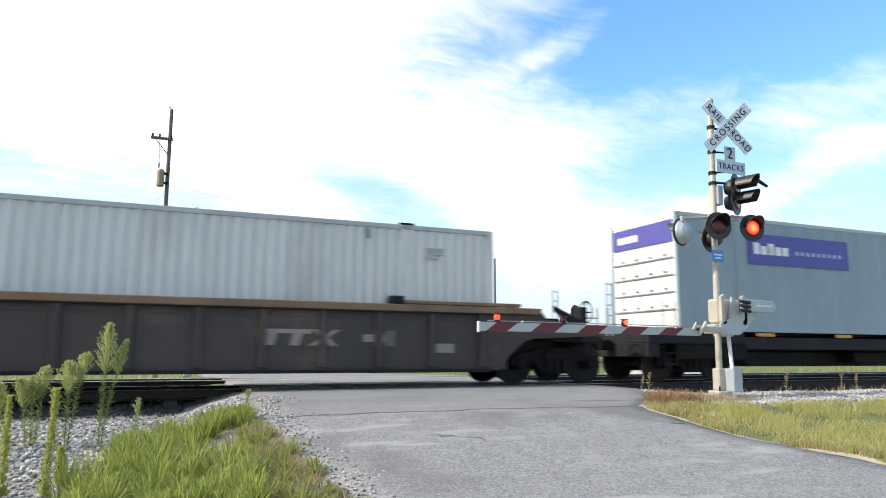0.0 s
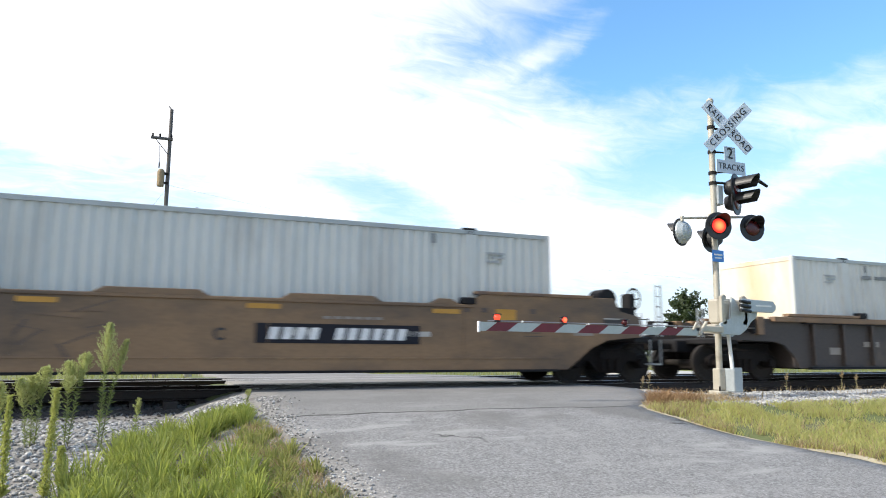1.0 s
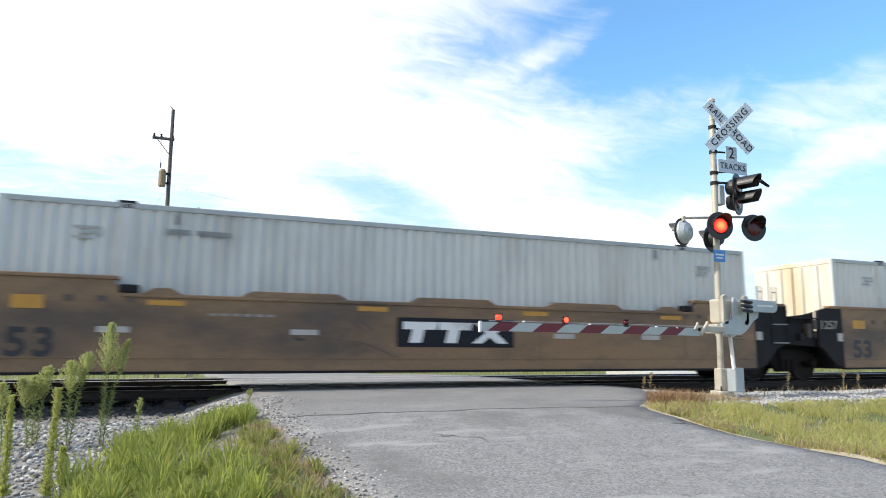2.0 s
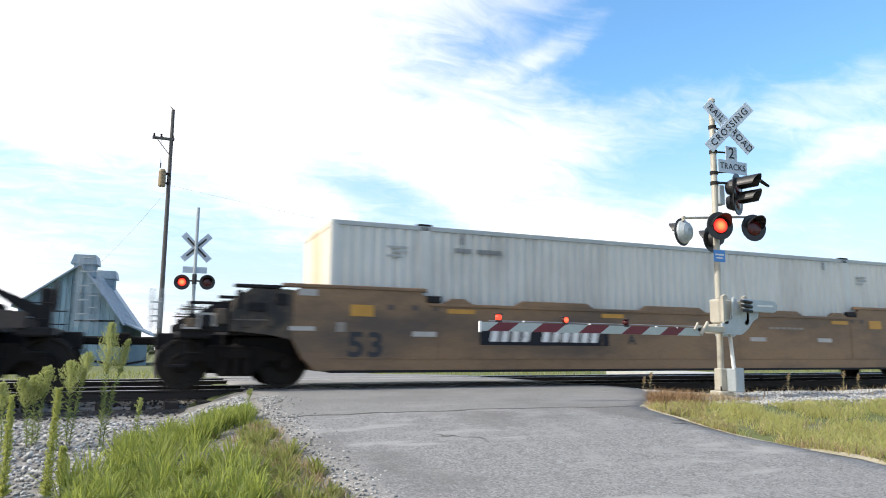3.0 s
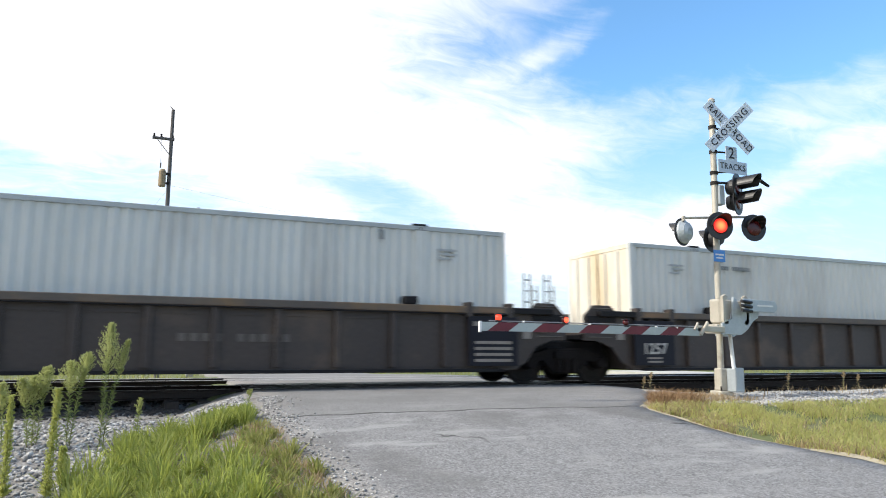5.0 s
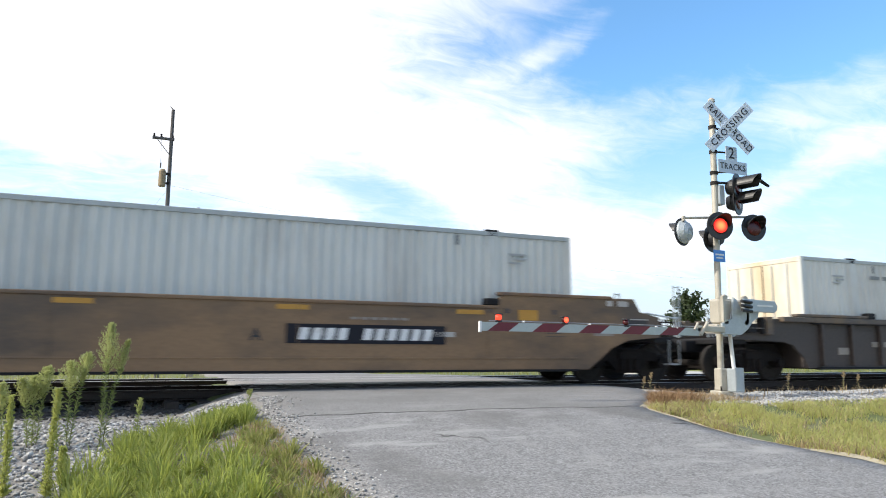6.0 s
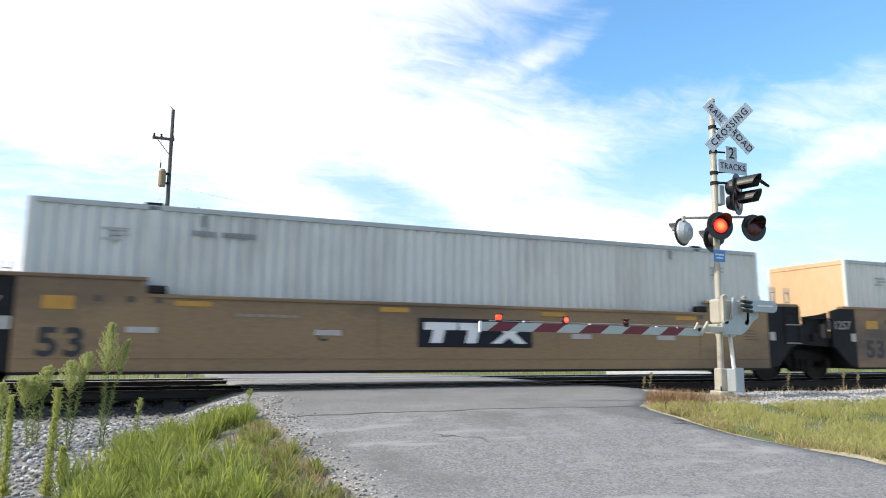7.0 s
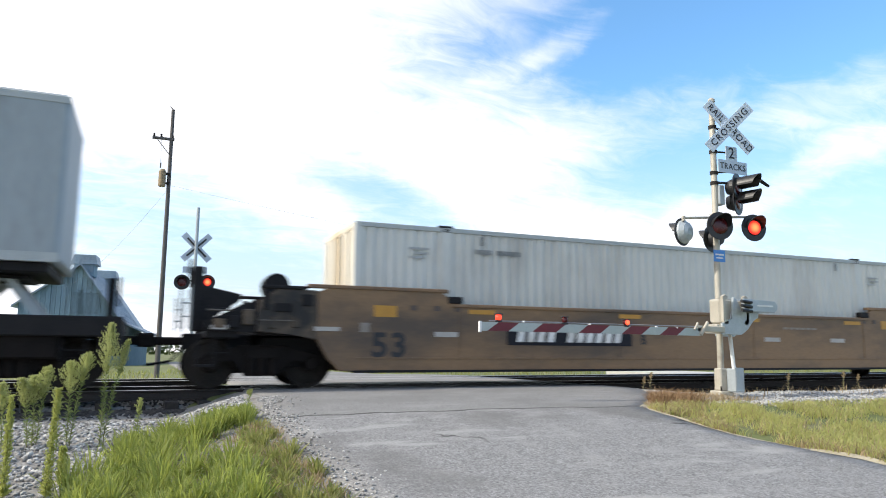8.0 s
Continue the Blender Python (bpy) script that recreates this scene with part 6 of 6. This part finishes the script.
        l = lean * h * RNG.uniform(0.2, 1.2)
        dx, dy = math.cos(b) * l, math.sin(b) * l
        wx, wy = math.cos(a) * w, math.sin(a) * w
        k = len(verts)
        verts += [(x - wx, y - wy, z - 0.02), (x + wx, y + wy, z - 0.02), (x - wx * 0.8 + dx * 0.3, y - wy * 0.8 + dy * 0.3, z + h * 0.55),
                  (x + wx * 0.8 + dx * 0.3, y + wy * 0.8 + dy * 0.3, z + h * 0.55), (x + dx, y + dy, z + h)]
        faces += [(k, k + 1, k + 3, k + 2), (k + 2, k + 3, k + 4)]
    me = bpy.data.meshes.new(name)
    me.from_pydata(verts, [], faces)
    me.materials.append(mat)
    return tagged(new(name, me), label, category, kind="stuff")


def inside(x, y, poly):
    hit, n = False, len(poly)
    for i in range(n):
        (xa, ya), (xb, yb) = poly[i], poly[(i + 1) % n]
        if (ya > y) != (yb > y) and x < (xb - xa) * (y - ya) / (yb - ya) + xa:
            hit = not hit
    return hit


def scatter(n, poly, keep=None, clump=0.0):
    xs, ys = [p[0] for p in poly], [p[1] for p in poly]
    out = []
    tries = 0
    while len(out) < n and tries < n * 40:
        tries += 1
        x, y = RNG.uniform(min(xs), max(xs)), RNG.uniform(min(ys), max(ys))
        if not inside(x, y, poly):
            continue
        lo, hi = road_edges(y)
        if lo - 0.02 < x < hi + 0.02:
            continue
        if clump and noise.noise((x * 1.6, y * 1.6, 7.0)) + 0.5 * noise.noise((x * 5, y * 5, 1.0)) < RNG.uniform(-0.6, 0.5) * clump:
            continue
        if keep and not keep(x, y):
            continue
        out.append((float(x), float(y), ground_z(x, y)))
    return out


LEFT_GRASS = [(-0.80, -9.6), (0.95, -9.6), (1.02, -7.6), (1.0, -6.7), (0.6, -5.6), (0.15, -5.35), (-0.22, -5.6), (-0.36, -6.6), (-0.6, -7.5)]
SPARSE = [(0.9, -9.6), (1.7, -9.6), (1.5, -7.8), (1.4, -6.0), (0.95, -6.3)]
TUFT = [(0.52, -5.75), (1.18, -6.0), (1.28, -5.35), (0.8, -5.2)]
RIGHT_GRASS = [(6.6, -11.5), (7.2, -9.5), (6.7, -8.0), (6.8, -6.0), (7.7, -5.2), (9.0, -5.7), (11.5, -5.9), (14.0, -5.7), (18, -5.2), (18, -9.0), (11.0, -11.5)]


def clumped(poly, clumps, per, spread_by):
    """Places in tufts: clump centres inside the polygon, blades round each."""
    out = []
    for x, y, z in scatter(clumps, poly):
        r = spread_by * RNG.uniform(0.5, 1.5)
        for _ in range(int(per * RNG.uniform(0.4, 1.4))):
            a, b = x + RNG.normal(0, r), y + RNG.normal(0, r)
            lo, hi = road_edges(b)
            if a < lo - 0.03 or a > hi + 0.03:
                out.append((float(a), float(b), ground_z(a, b)))
    return out


def tussocks(name, poly, n, tall, wide, mat, label):
    """Bunches of long arching blades that lean out from their middles, one joined object."""
    verts, faces = [], []
    for cx, cy, cz in scatter(n, poly):
        grow = 0.55 + 0.75 * (0.5 + 0.5 * noise.noise((cx * 2.3, cy * 2.3, 4.0))) * RNG.uniform(0.7, 1.3)
        r = wide * RNG.uniform(0.6, 1.3)
        for _ in range(int(95 * RNG.uniform(0.5, 1.3))):
            a, q = RNG.uniform(0, 6.283), abs(RNG.normal(0, 0.45))
            x, y = cx + math.cos(a) * q * r, cy + math.sin(a) * q * r
            lo, hi = road_edges(y)
            if lo - 0.03 < x < hi + 0.03:
                continue
            z = ground_z(x, y)
            h = tall * grow * RNG.uniform(0.45, 1.15) * (1 - 0.35 * min(q, 1))
            a += RNG.normal(0, 0.6)
            reach = h * (0.25 + 1.0 * min(q, 1.2)) * RNG.uniform(0.5, 1.4)
            dx, dy = math.cos(a) * reach, math.sin(a) * reach
            b = RNG.uniform(0, 6.283)
            w = RNG.uniform(0.0035, 0.007)
            wx, wy = math.cos(b) * w, math.sin(b) * w
            k = len(verts)
            for u, up, thick in ((0.0, -0.02, 0.8), (0.22, 0.48, 1.0), (0.6, 0.86, 0.8)):
                verts += [(x + dx * u - wx * thick, y + dy * u - wy * thick, z + h * up), (x + dx * u + wx * thick, y + dy * u + wy * thick, z + h * up)]
            verts.append((x + dx, y + dy, z + h * (1.0 - 0.35 * min(q, 1))))
            faces += [(k, k + 1, k + 3, k + 2), (k + 2, k + 3, k + 5, k + 4), (k + 4, k + 5, k + 6)]
    me = bpy.data.meshes.new(name)
    me.from_pydata(verts, [], faces)
    me.materials.append(mat)
    return tagged(new(name, me), label, "grass", kind="stuff")


def build_grass():
    tussocks("grass_patch", LEFT_GRASS, 92, 0.33, 0.15, M["grass"], "bright green tussocks of long grass beside the road")
    # gap filler; the shade between tussocks is put into its darker green
    blades("low_grass", clumped(LEFT_GRASS, 130, 30, 0.10), 0.10, 0.005, 1.0, M["weed_leaf"], "short growth between the tussocks, coloured dark green for the shade in the gaps", "grass")
    blades("dry_grass", scatter(1500, LEFT_GRASS), 0.13, 0.004, 1.0, M["dry"], "dry straw-coloured grass among the green", "grass")
    tussocks("sparse_grass", SPARSE, 34, 0.17, 0.10, M["grass_mix"], "sparse grass bunches in gravel at the road edge")
    blades("sparse_dry_grass", clumped(SPARSE, 110, 26, 0.07), 0.10, 0.004, 1.0, M["dry"], "dry grass in gravel at the road edge", "grass")
    blades("sparse_weeds", clumped(SPARSE, 60, 20, 0.06), 0.08, 0.006, 0.9, M["weed_leaf"], "low dark weeds in gravel at the road edge", "weeds")
    tussocks("grass_tuft", TUFT, 22, 0.24, 0.12, M["grass"], "green grass tuft at the road edge")
    blades("verge_grass", scatter(46000, RIGHT_GRASS, clump=0.55), 0.11, 0.006, 0.9, M["verge"], "yellow-green verge grass beside the road", "grass")
    blades("dry_straw", scatter(7000, RIGHT_GRASS, clump=0.9), 0.12, 0.004, 1.0, M["dry"], "pale dry straw among the verge grass", "grass")
    edge = [(6.3, -13), (8.6, -13), (8.0, -9.5), (7.3, -8.0), (7.5, -6.4), (8.6, -5.4), (10.0, -5.1), (9.2, -4.5), (8.0, -4.75), (6.8, -5.6), (6.5, -8)]
    blades("dry_verge", scatter(6500, edge, clump=0.4), 0.10, 0.005, 1.1, M["dry"], "dry tan grass along the road edge", "grass")
    rust = [(7.4, -5.4), (8.2, -5.6), (8.6, -5.2), (8.2, -4.8), (7.6, -4.9)]
    blades("rusty_tuft", clumped(rust, 60, 30, 0.07), 0.20, 0.006, 0.9, M["rust"], "rusty brown dead weeds at the road edge", "weeds")
    rear = [(9.6, -5.0), (26, -5.6), (26, -2.6), (10.4, -2.7)]
    blades("dry_weeds", scatter(800, rear, clump=0.9), 0.16, 0.006, 0.7, M["dry"], "dry brown weeds on pale gravel", "weeds")
    pts = []
    for _ in range(9000):
        x, y = RNG.uniform(-25, 70), RNG.uniform(7.4, 26)
        lo, hi = road_edges(y)
        if not lo - 0.1 < x < hi + 0.1 and not (17.8 < x < 25.5 and y < 13.2) and not (1.5 < x < 9.6 and y < 9.3):
            pts.append((float(x), float(y), ground_z(x, y)))
    blades("far_grass", pts, 0.22, 0.02, 0.6, M["grass_mix"], "tall green grass beyond the tracks", "grass")


def stone_mesh(seed):
    bm = bmesh.new()
    bmesh.ops.create_icosphere(bm, subdivisions=1, radius=1.0)
    r = random.Random(seed)
    sx, sy, sz = r.uniform(0.8, 1.25), r.uniform(0.7, 1.0), r.uniform(0.5, 0.8)
    for v in bm.verts:
        k = r.uniform(0.72, 1.2)
        v.co = Vector((v.co.x * sx * k, v.co.y * sy * k, v.co.z * sz * k))
    return mesh_of(bm, "stone", M["stone"])


LEFT_STONES = [(-4.5, -10.5), (-0.4, -10.0), (0.2, -6.2), (1.42, -5.4), (1.5, -2.4), (-6.0, -2.0), (-6.0, -8.0)]
RIGHT_STONES = [(7.6, -5.3), (9.5, -6.0), (12.0, -6.2), (20, -5.8), (20, -2.0), (9.3, -2.0)]


def bed_height(x, y):
    b = ballast_z(x, y, 0.0) if abs(y) < 4.2 and (x < 1.75 or x > 9.2) else -9
    return max(ground_z(x, y), b)


def build_stones():
    # gravel spread over the ground on both sides of the road
    def gravel(name, x0, x1, y0, y1, side):
        ys = [float(v) for v in np.arange(y0, y1, 0.25)]
        n = 60
        verts, faces = [], []
        for y in ys:
            lo, hi = road_edges(y)
            a, b = (x0, lo + 0.03) if side < 0 else (hi - 0.03, x1)
            for i in range(n):
                u = i / (n - 1)
                u = 1 - (1 - u) ** 2 if side < 0 else u * u
                x = a + (b - a) * u
                on_edge = (side < 0 and i == n - 1) or (side > 0 and i == 0)
                z = road_z(y) - 0.02 if on_edge else bed_height(x, y) + 0.015 + 0.02 * noise.noise((x * 4, y * 4, 2))
                verts.append((x, y, z))
        for j in range(len(ys) - 1):
            for i in range(n - 1):
                faces.append((j * n + i, j * n + i + 1, (j + 1) * n + i + 1, (j + 1) * n + i))
        me = bpy.data.meshes.new(name)
        me.from_pydata(verts, [], faces)
        me.materials.append(M["bed"])
        return tagged(new(name, me), "crushed stone spread beside the track and road", "gravel", kind="structure")
    g = gravel("gravel_left", -14, 1.6, -11.5, -1.0, -1)
    g2 = gravel("gravel_right", 7.0, 30, -5.45, -1.0, 1)
    g2.data.materials[0] = M["pale"]
    ys = [float(v) for v in np.arange(-14.0, -4.6, 0.2)]
    verts, faces = [], []
    for y in ys:
        hi = road_edges(y)[1]
        w = max(0.09, 0.16 + 0.22 * noise.noise((y * 1.3, 2.0, 0.0)) + 0.1 * noise.noise((y * 4.1, 5.0, 0.0)))
        verts += [(hi - 0.03, y, road_z(y) + 0.004), (hi + w * 0.6, y, ground_z(hi + w * 0.6, y) + 0.03), (hi + w * 1.3, y, ground_z(hi + w * 1.3, y) - 0.01)]
    for j in range(len(ys) - 1):
        for i in (0, 1):
            faces.append((3 * j + i, 3 * j + i + 1, 3 * j + i + 4, 3 * j + i + 3))
    me = bpy.data.meshes.new("sand_edge")
    me.from_pydata(verts, [], faces)
    me.materials.append(M["sand"])
    tagged(new("sand_edge", me), "pale sandy strip along the asphalt edge", "sand", kind="structure")
    metas = [stone_mesh(i) for i in range(6)]
    src = []
    for me in metas:
        src.append((np.array([v.co[:] for v in me.vertices]), [tuple(p.vertices) for p in me.polygons]))
    def rest(name, places, size, label, mat="stone"):
        vs, fs, k = [], [], 0
        for i, (x, y, z) in enumerate(places):
            c, f = src[i % 6]
            a = RNG.uniform(0, 6.28)
            s = size * RNG.uniform(0.55, 1.35)
            ca, sa = math.cos(a), math.sin(a)
            R = np.array([[ca, -sa, 0], [sa, ca, 0], [0, 0, 1]])
            vs.append(c @ R.T * s + np.array([x, y, z + 0.3 * s]))
            fs += [tuple(q + k for q in t) for t in f]
            k += len(c)
        me = bpy.data.meshes.new(name)
        me.from_pydata(np.concatenate(vs).tolist(), [], fs)
        me.materials.append(M[mat])
        return tagged(new(name, me), label, "stones", kind="stuff")
    left = [(x, y, bed_height(x, y) + 0.015) for x, y, z in scatter(14000, LEFT_STONES)]
    near = [p for p in left if p[1] < -6.2 and -2.6 < p[0] < -0.2][:300]
    chosen = set(near)
    rest("ballast_stones", [p for p in left if p not in chosen], 0.027, "grey crushed ballast stones on the shoulder")
    right = [(x, y, bed_height(x, y) + 0.012) for x, y, z in scatter(7500, RIGHT_STONES)]
    rest("pale_stones", right, 0.028, "pale grey crushed stones beside the signal mast", "palestone")
    # stones under the train, shade painted in as a near-black colour
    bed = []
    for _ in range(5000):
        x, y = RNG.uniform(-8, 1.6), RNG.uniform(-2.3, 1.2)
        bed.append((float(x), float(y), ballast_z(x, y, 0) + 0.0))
    rest("track_stones", bed, 0.027, "crushed stones between the ties, coloured dark for the shade there", "shadestone")
    # band of dark stones painting the shade below the near rail
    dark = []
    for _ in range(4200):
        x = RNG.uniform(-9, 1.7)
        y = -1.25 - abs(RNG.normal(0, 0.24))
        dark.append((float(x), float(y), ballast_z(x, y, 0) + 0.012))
    rest("shoulder_stones", dark, 0.030, "stones along the tie ends, coloured dark for the shade there", "shadestone")
    # loose stones on the edge of the asphalt
    loose = []
    for _ in range(900):
        y = RNG.uniform(-11, -3.0)
        lo, hi = road_edges(y)
        x = lo + abs(RNG.normal(0, 0.22))
        loose.append((float(x), float(y), road_z(y) + 0.008))
    rest("loose_stones", loose, 0.014, "loose small grey stones on the asphalt edge")
    for i, (x, y, z) in enumerate(near):
        ob = new("stone", metas[i % 6])
        ob.parent = g
        s = 0.027 * random.uniform(0.6, 1.35)
        ob.matrix_basis = pose(x, y, z + 0.3 * s, random.uniform(-20, 20), random.uniform(-20, 20), random.uniform(0, 360)) @ Matrix.Diagonal((s, s, s, 1))


def strips(name, items, mat, parent, label=""):
    """Small pointed leaves: (root, way, length, width) each, as one part."""
    verts, faces = [], []
    for root, way, ln, wd in items:
        root, way = Vector(root), Vector(way).normalized()
        side = way.cross(Vector((RNG.uniform(-1, 1), RNG.uniform(-1, 1), RNG.uniform(-1, 1)))).normalized() * wd
        k = len(verts)
        tip = root + way * ln - Vector((0, 0, ln * 0.12))
        mid = root + way * ln * 0.5
        verts += [root[:], (mid + side)[:], tip[:], (mid - side)[:]]
        faces.append((k, k + 1, k + 2, k + 3))
    me = bpy.data.meshes.new(name)
    me.from_pydata(verts, [], faces)
    me.materials.append(mat)
    ob = new(name, me)
    ob.parent = parent
    ob["kind"] = "stuff"
    if label:
        ob["label"] = label
    return ob


def weed(x, y, top, plume_share=0.35, lean=0.0, full=1.0, plume_w=0.15, leafy=1.0, look_of="green"):
    """Tall stalk with narrow leaves and a feathery pyramid of fine upward branchlets; top is the tip's height."""
    z0 = bed_height(x, y) - 0.02
    h = top - z0
    tags = {"green": "tall green weed with a pale unopened plume", "dry": "thin dry brown weed stalk on pale gravel", "spike": "slender yellow-green leafy weed spike on ballast"}
    p = thing("goldenrod" if look_of == "green" else "weed_stalk", tags[look_of], "weed", "weeds beside the track")
    def at(t):
        return Vector((x + lean * t ** 1.5, y, z0 + h * t))
    bm, prev = bmesh.new(), None
    for i in range(9):
        c, r = at(i / 8), 0.006 * (1 - 0.1 * i)
        ring = [bm.verts.new((c.x + r * math.cos(k * 1.0472), c.y + r * math.sin(k * 1.0472), c.z)) for k in range(6)]
        if prev:
            for k in range(6):
                bm.faces.new((prev[k], prev[(k + 1) % 6], ring[(k + 1) % 6], ring[k]))
        prev = ring
    part("stem", bm, M["stem"], p)
    items = []
    n = int(90 * h * leafy)
    for i in range(n):
        t = 0.06 + (1.0 - plume_share) * (i / n) ** 0.9
        a = i * 2.4
        ln = RNG.uniform(0.05, 0.11) * (1.05 - 0.4 * t)
        items.append((at(t), (math.cos(a), math.sin(a), RNG.uniform(0.4, 1.6)), ln, 0.0065))
    strips("leaves", items, M[{"green": "weed_leaf", "dry": "dry", "spike": "spike_leaf"}[look_of]], p)
    items = []
    nb = int(46 * full)
    for i in range(nb):
        u = (i + 0.5) / nb                      # 0 at the plume's foot, 1 at its tip
        root = at(1 - plume_share * (1 - u))
        a = i * 2.4 + RNG.uniform(-0.3, 0.3)
        reach = plume_w * min(1.0, 0.55 + 2.2 * u) * (1 - u) ** 0.75 * RNG.uniform(0.75, 1.2) + 0.012
        out = Vector((math.cos(a), math.sin(a), 0))
        for k in range(40):
            v = RNG.uniform(0, 1)
            q = root + out * reach * v + Vector((0, 0, reach * (0.75 * v + 0.55 * v * v))) + Vector(RNG.normal(0, 0.006, 3))
            d = out * RNG.uniform(0.0, 0.8) + Vector((RNG.uniform(-0.6, 0.6), RNG.uniform(-0.6, 0.6), RNG.uniform(0.4, 1.2)))
            items.append((q, d, RNG.uniform(0.014, 0.028), 0.0055))
    strips("plume", items, M[{"green": "plume", "dry": "dry", "spike": "spike_leaf"}[look_of]], p, "dry brown seed head" if look_of == "dry" else "pale green feathery plume")
    return p


STAND = [(-0.41, -5.2, 0.99, 0.4, 0.04, 1.5, 0.155), (-0.38, -5.15, 0.8, 0.32, 0.21, 0.9, 0.085), (-0.73, -5.1, 0.64, 0.3, 0.14, 1.0, 0.12), (-0.76, -5.12, 0.54, 0.36, -0.01, 1.1, 0.14), (-1.08, -5.0, 0.48, 0.36, 0.07, 1.0, 0.12), (-1.12, -5.0, 0.37, 0.38, -0.03, 1.0, 0.13), (-1.16, -5.05, 0.35, 0.4, -0.11, 0.9, 0.12), (-1.39, -5.2, 0.31, 0.4, -0.05, 0.9, 0.1), (-0.83, -5.4, 0.25, 0.35, -0.05, 0.5, 0.06)]
SPIKES = [(-0.7, -7.4, 0.34, 0.04, 0.034), (-1.03, -7.3, 0.28, 0.0, 0.032), (-0.62, -6.9, -0.22, -0.02, 0.05)]


def build_weeds():
    # goldenrod stand: foot along the track and across, tip height, plume's share, lean, fullness, plume's half width
    for x, y, top, share_up, lean, full, wide in STAND:
        weed(x, y, top, share_up, lean, full, wide)
    for x, y, top, lean, wide in SPIKES:
        weed(x, y, top, 0.92, lean, 1.5, wide, 1.3, "spike")
    weed(-0.03, -5.0, 0.10, 0.35, 0.03, 0.3, 0.035, 1.2)
    weed(1.42, -3.9, 0.12, 0.3, 0.03, 0.2, 0.03, 1.0)
    for x, y, top in ((8.9, -3.3, 0.22), (9.15, -3.2, 0.30), (12.6, -3.4, 0.26), (14.4, -3.3, 0.30), (15.0, -3.2, 0.22)):
        weed(x, y, top, 0.3, 0.05, 0.15, 0.025, 0.4, "dry")


def tree(x, y, h, w, label, conifer=False):
    t = thing("tree", label, "tree", "distant trees")
    z0 = -0.6
    bm = bmesh.new()
    rod(bm, (x, y, z0), (x, y, z0 + h * 0.8), 0.03 * h, 0.008 * h, seg=8)
    limbs, items = [], []
    n = 34
    for i in range(n):
        u = 0.22 + 0.75 * i / n
        a = i * 2.4
        r = w * 0.5 * ((1.05 - u) * 1.3 if conifer else math.sin(math.pi * min(1, u * 0.95)) ** 0.6) * RNG.uniform(0.6, 1.15)
        root = Vector((x, y, z0 + h * u * 0.85))
        tip = root + Vector((math.cos(a) * r, math.sin(a) * r, (0.02 if conifer else 0.18) * h * RNG.uniform(0.3, 1)))
        rod(bm, root, tip, 0.006 * h, 0.002 * h, seg=5)
        for k in range(130):
            s = RNG.uniform(0.3, 1.05)
            q = root.lerp(tip, s) + Vector(RNG.normal(0, 0.045 * w, 3))
            items.append((q, RNG.normal(0, 1, 3), 0.055 * h * RNG.uniform(0.5, 1.1), 0.016 * h))
    part("trunk", bm, M["bark"], t)
    strips("crown", items, M["tree_leaf"], t)
    return t


def build_far():
    tree(63.0, 80.0, 10.4, 3.0, "dark pointed evergreen tree far beyond the tracks", True)
    tree(76.3, 70.0, 11.0, 6.0, "dark broad-leaved tree far beyond the tracks")
    # a low line of woods on the horizon
    verts, faces = [], []
    for i in range(9000):
        x = RNG.uniform(-420, 900)
        y = 300 + RNG.uniform(-14, 14)
        top = 4.2 + 2.6 * noise.noise((x * 0.02, 0, 0)) + 1.2 * noise.noise((x * 0.11, 3, 0))
        z = -0.6 + RNG.uniform(0, max(1.0, top))
        r = RNG.uniform(0.5, 1.3)
        d = RNG.normal(0, 1, 3)
        e = RNG.normal(0, 1, 3)
        k = len(verts)
        for s, u in ((0, 1), (1, 0), (0, -1), (-1, 0)):
            verts.append((x + r * (d[0] * s + e[0] * u) * 0.8, y + r * (d[1] * s + e[1] * u), z + r * (d[2] * s + e[2] * u) * 0.6))
        faces.append((k, k + 1, k + 2, k + 3))
    me = bpy.data.meshes.new("far_woods")
    me.from_pydata(verts, [], faces)
    me.materials.append(M["tree_leaf"])
    tagged(new("far_woods", me), "low dark green woods on the horizon", "woods", kind="stuff")


build_grass()
build_weeds()
build_far()
build_stones()


# ---------------------------------------------------------------- what moves
def motions():
    times = [i * 0.5 for i in range(17)]
    for ob, x in MOVING:
        z = ob.location.z
        walk(ob, [(t, pose(x + SPEED * t, 0, z)) for t in times])
    for w, x in TURNING:
        walk(w, [(i / 30, pose(x, 0, 0.46, 0, 88.0 * i, 0)) for i in range(241)])
    for ob, lit, dark, left in BLINK:
        walk(ob, [(t, Matrix.Translation(lit if on else dark)) for t, on in phase_rows(left)])


motions()
